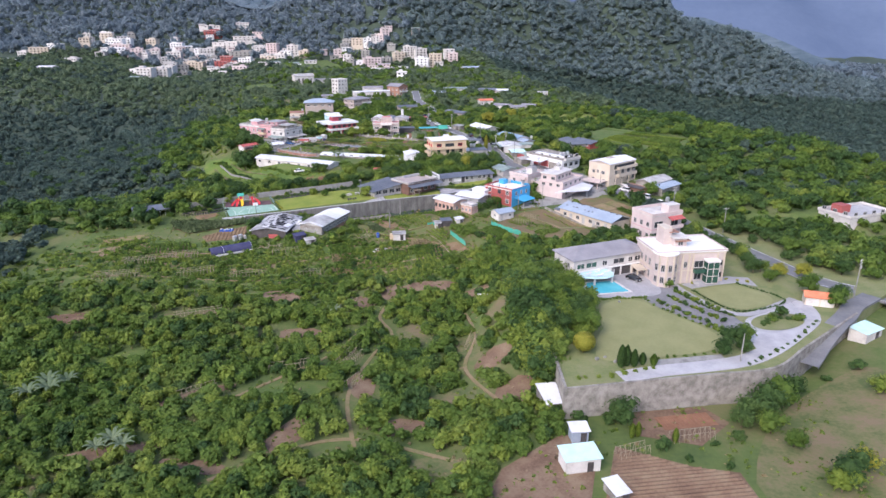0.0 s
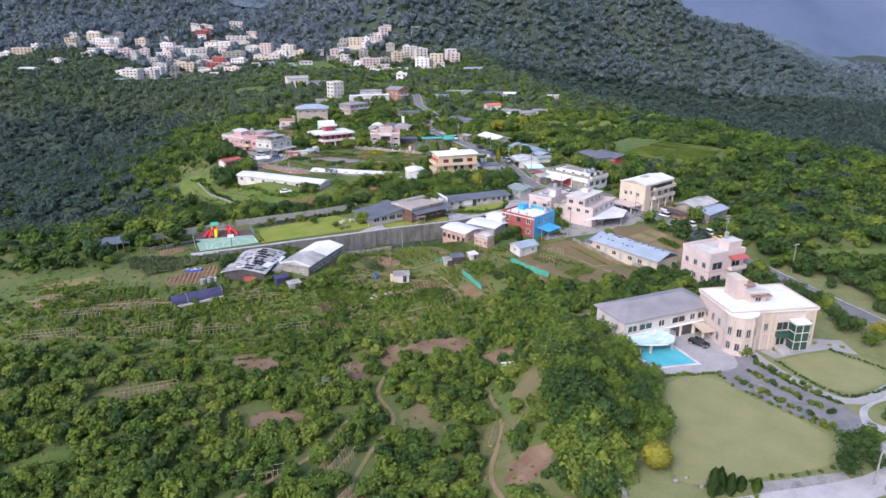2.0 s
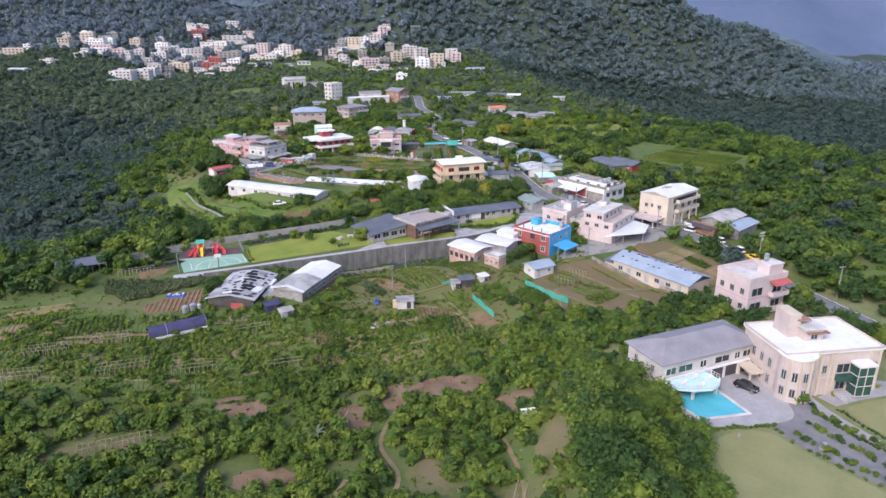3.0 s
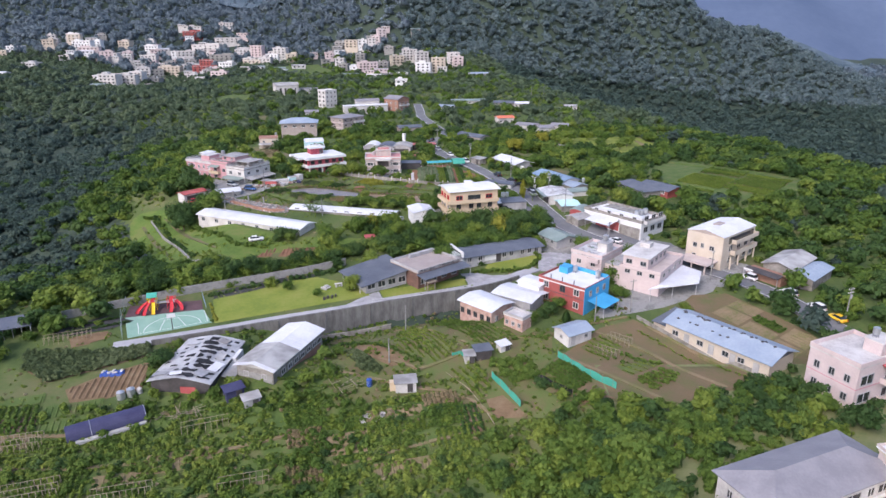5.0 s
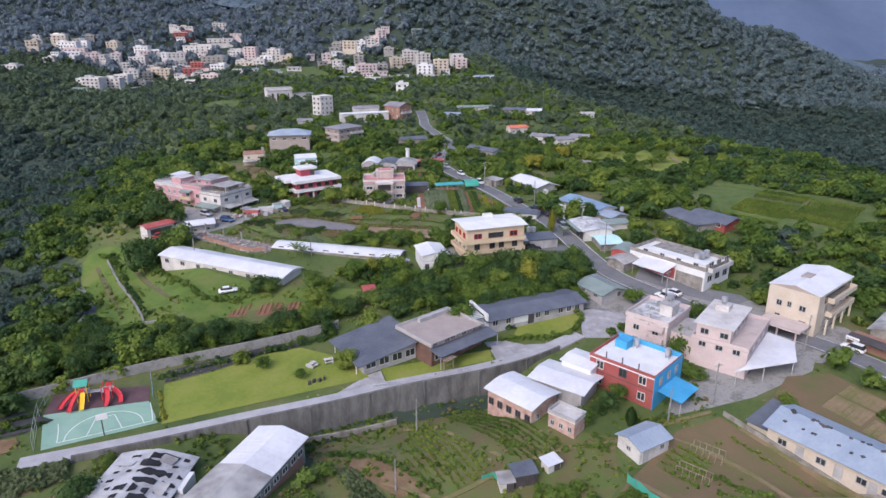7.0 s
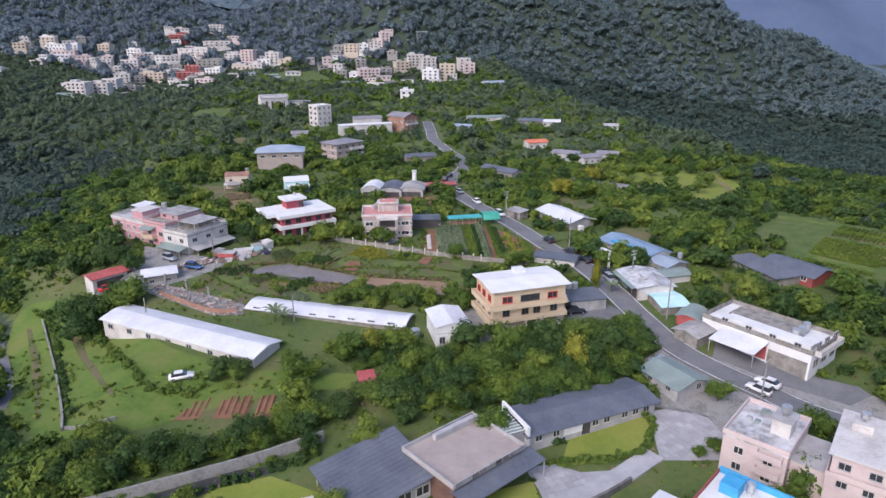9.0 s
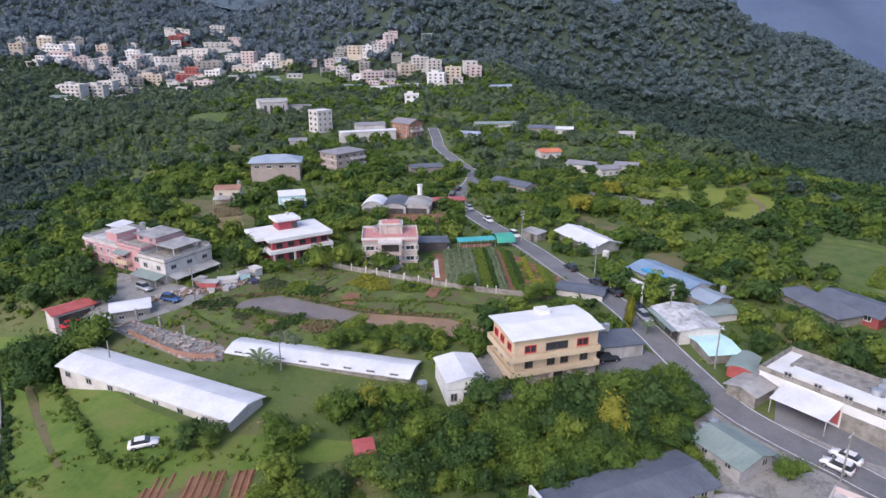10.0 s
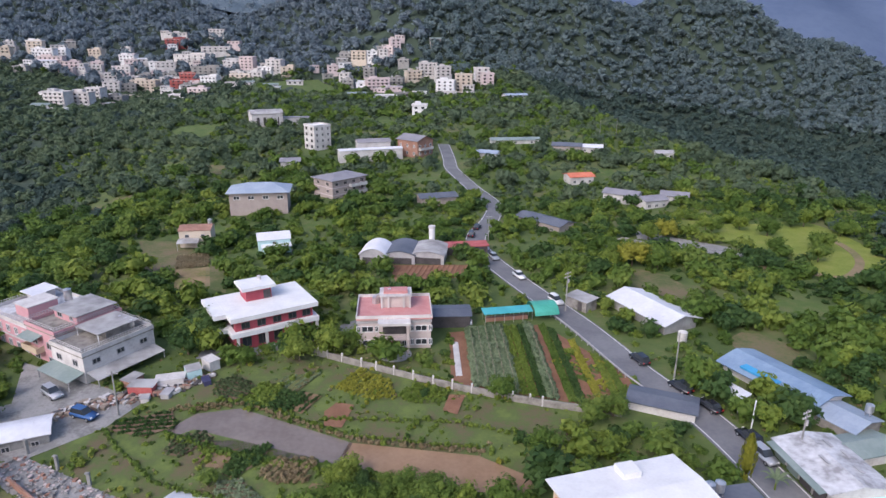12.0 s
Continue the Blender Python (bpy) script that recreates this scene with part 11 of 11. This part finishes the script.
for x, y, h, r, mat in ((35.6, 116.3, 4.6, 0.9, DARK_LEAF), (36.8, 116.9, 4.2, 0.9, DARK_LEAF), (38.3, 116.6, 3.4, 0.8, DARK_LEAF), (40.2, 117.4, 2.2, 0.7, DARK_LEAF), (42.4, 117.2, 2.0, 0.7, LEAF)):
    cypress(x, y, h, r, mat, "dark green cypress on the villa's lawn", -1.25)
cypress(20.6, 229.2, 3.0, 0.9, DARK_LEAF, "dark green clipped cypress by the hut")
for x, y in ((34.2, 101.2), (35.4, 101.6), (41.5, 99.6)):
    cypress(x, y, 2.6, 0.5, LIGHT_LEAF, "slim light green conifer in the field")
cypress(20.9, 315.2, 7.0, 1.1, YELLOW_LEAF, "tall yellow-green poplar at the roadside")


def red_gate():
    ob = thing("gate_lodge", 92.0, 147.6, -1.2, -18, "small cream gate garage with an orange-red roof", "garage")
    part("wall", box(B(), 0, 0, 0, 6.4, 3.6, 2.2), CREAM, ob)
    part("roof", prism(B(), [(-2.3, 0), (0, 0.9), (2.3, 0), (2.3, 0.14), (0, 1.04), (-2.3, 0.14)], 7.2, "x", (0, 0, 2.2)), ORANGE, ob)
    for x in (-1.6, 1.6):
        part("roller_door", box(B(), x, -1.84, 0, 2.7, 0.08, 1.9), OFF_WHITE, ob)


ORANGE = material("orange_roof_tile", [(0.55, 0.16, 0.08), (0.62, 0.22, 0.12)], scale=1.5, rough=0.7)
red_gate()


def garden_stone(x, y, s):
    ob = thing("garden_stone", x, y, -1.2, s * 90, "pale garden boulder on the lawn", "stone", "garden stones")
    part("boulder", tri_mesh("boulder", ICO_V * np.array([s, s * 0.7, s * 0.6]) * np.random.default_rng(int(s * 100)).uniform(0.8, 1.2, (12, 1)) + np.array([0, 0, s * 0.3]), ICO_F, CONCRETE), None, ob)


for x, y, s in ((31.5, 119.6, 0.7), (35.0, 118.4, 0.6), (33.4, 120.4, 0.45), (43.6, 148.8, 0.5), (55.2, 145.0, 0.9), (56.4, 146.2, 0.7)):
    garden_stone(x, y, s)

# ---- trees of their own ----
for k, (x, y, s, mat) in enumerate(((33.8, 106.0, 1.15, DARK_LEAF), (58.5, 106.5, 1.25, DARK_LEAF), (62.0, 109.5, 1.3, DARK_LEAF), (66.5, 112.5, 1.3, LEAF), (60.0, 102.5, 1.0, LEAF), (55.5, 104.5, 0.9, DARK_LEAF), (70.5, 116.0, 1.0, DARK_LEAF), (65.6, 87.8, 1.3, DARK_LEAF), (69.5, 90.5, 1.0, YELLOW_LEAF), (86, 113, 0.9, LIGHT_LEAF), (62, 98, 0.8, LEAF), (63.5, 86, 1.0, LIGHT_LEAF),
                                    (-55.2, 280.5, 0.9, DARK_LEAF), (-52.0, 281.0, 0.8, DARK_LEAF), (-42.0, 281.5, 1.0, LEAF), (-28.5, 288.5, 1.0, YELLOW_LEAF), (-22.8, 287.5, 1.3, LIGHT_LEAF), (-92, 301, 1.5, DARK_LEAF), (-95, 306, 1.6, DARK_LEAF), (-90, 308, 1.3, DARK_LEAF), (-91, 325, 1.0, DARK_LEAF), (-95, 328, 1.15, DARK_LEAF), (-99.5, 330, 1.15, DARK_LEAF), (-88, 312.5, 1.1, DARK_LEAF),
                                    (7.0, 294.2, 0.75, LIGHT_LEAF), (-4.4, 294.6, 0.7, DARK_LEAF), (-10, 288, 1.3, DARK_LEAF), (-2, 287, 1.4, LEAF), (5, 289, 1.4, DARK_LEAF), (12, 291, 1.3, LEAF), (17, 287, 1.3, DARK_LEAF), (10, 283, 1.3, YELLOW_LEAF), (2, 280, 1.2, LIGHT_LEAF), (-6, 279, 1.3, LEAF), (-38, 306.5, 0.9, LEAF), (-30, 246, 0.6, LIGHT_LEAF), (-38, 243, 0.5, LEAF), (-46, 247, 0.6, LEAF), (-29.5, 246.8, 0.9, LIGHT_LEAF),
                                    (33, 273, 0.9, LEAF), (24.4, 258.6, 0.5, LEAF), (27.6, 260.4, 0.55, LEAF), (13, 229.5, 0.7, LEAF), (17.5, 233, 0.8, DARK_LEAF), (20, 236, 0.7, LEAF), (-47, 345, 1.2, LIGHT_LEAF), (-41, 347, 1.2, LIGHT_LEAF), (-38, 350, 1.0, LEAF), (-65, 351, 1.5, DARK_LEAF), (-68, 347, 1.3, DARK_LEAF), (-11, 333, 0.9, LEAF), (44, 425, 1.3, YELLOW_LEAF), (38, 423, 1.2, LIGHT_LEAF), (70, 412, 1.1, LEAF), (58, 432, 1.2, LIGHT_LEAF), (76, 430, 1.3, LEAF), (88, 440, 1.2, DARK_LEAF), (84, 415, 1.3, LEAF))):
    lone_tree(x, y, s, mat, True, {DARK_LEAF.name: "dark green spreading tree with a dense crown", LEAF.name: "green spreading tree with a leafy crown", LIGHT_LEAF.name: "light green spreading tree with an open crown", YELLOW_LEAF.name: "yellow-green spreading tree with a bright crown"}[mat.name], "garden trees", k)


def banana(x, y, s):
    ob = thing("banana_plant", x, y, float(ground_z(x, y)), s * 100, "banana plant with long drooping leaves", "plant", "banana plants")
    part("stem", tube(B(), 0, 0, -0.2, 0.14, 1.9 * s, 8, 0.1), LIGHT_LEAF, ob)
    for k in range(8):
        an = k * 0.785 + 0.3
        bm = B()
        prev = None
        for i in range(6):
            t = i / 5
            r, q, w = 2.4 * s * t, 1.8 * s + 1.1 * s * math.sin(t * 2.3), 0.32 * s * math.sin(math.pi * min(1, t * 0.9 + 0.1))
            c0, s0 = math.cos(an), math.sin(an)
            now = [bm.verts.new((r * c0 - w * s0, r * s0 + w * c0, q - 0.06)), bm.verts.new((r * c0, r * s0, q)), bm.verts.new((r * c0 + w * s0, r * s0 - w * c0, q - 0.06))]
            if prev:
                bm.faces.new((prev[0], now[0], now[1], prev[1]))
                bm.faces.new((prev[1], now[1], now[2], prev[2]))
            prev = now
        part("leaf", bm, PALE_LEAF, ob)


for x, y, s in ((-83, 121, 1.3), (-81, 118, 1.4), (-79.5, 122, 1.1), (-85, 117, 1.2), (-60, 101, 1.2), (-57.5, 99.5, 1.1), (-62, 99, 1.0), (-29, 160, 1.0), (-50, 300.0, 1.2), (-48, 298.5, 1.1), (24, 313, 0.9)):
    banana(x, y, s)


# ---- paving slabs ----
SLAB = meshed("paving_slab", box(B(), 0, 0, 0, 1.06, 1.06, 0.05), PAVING)
for name, angle, pitch in (("school_paving", 35, 1.14), ("school_plaza", 22, 1.14), ("gate_plaza", 20, 1.14)):
    o = PATCHES[name]
    ca, sa = math.cos(radians(angle)), math.sin(radians(angle))
    mid = np.mean(o, axis=0)
    for i in range(-14, 15):
        for j in range(-14, 15):
            px, py = mid[0] + (i * ca - j * sa) * pitch, mid[1] + (i * sa + j * ca) * pitch
            if all(bool(inside(np.array(px + u), np.array(py + v), list(o))) for u, v in ((0.6, 0), (-0.6, 0), (0, 0.6), (0, -0.6))):
                slab = part("paving_slab", SLAB, None, DRAPED[name])
                gx_ = float(ground_z(px + 0.5, py) - ground_z(px - 0.5, py))
                gy_ = float(ground_z(px, py + 0.5) - ground_z(px, py - 0.5))
                slab.matrix_basis = pose(px, py, float(ground_z(px, py)) + 0.09, math.degrees(math.atan(gy_)), -math.degrees(math.atan(gx_)), 0) @ pose(0, 0, 0, 0, 0, angle)
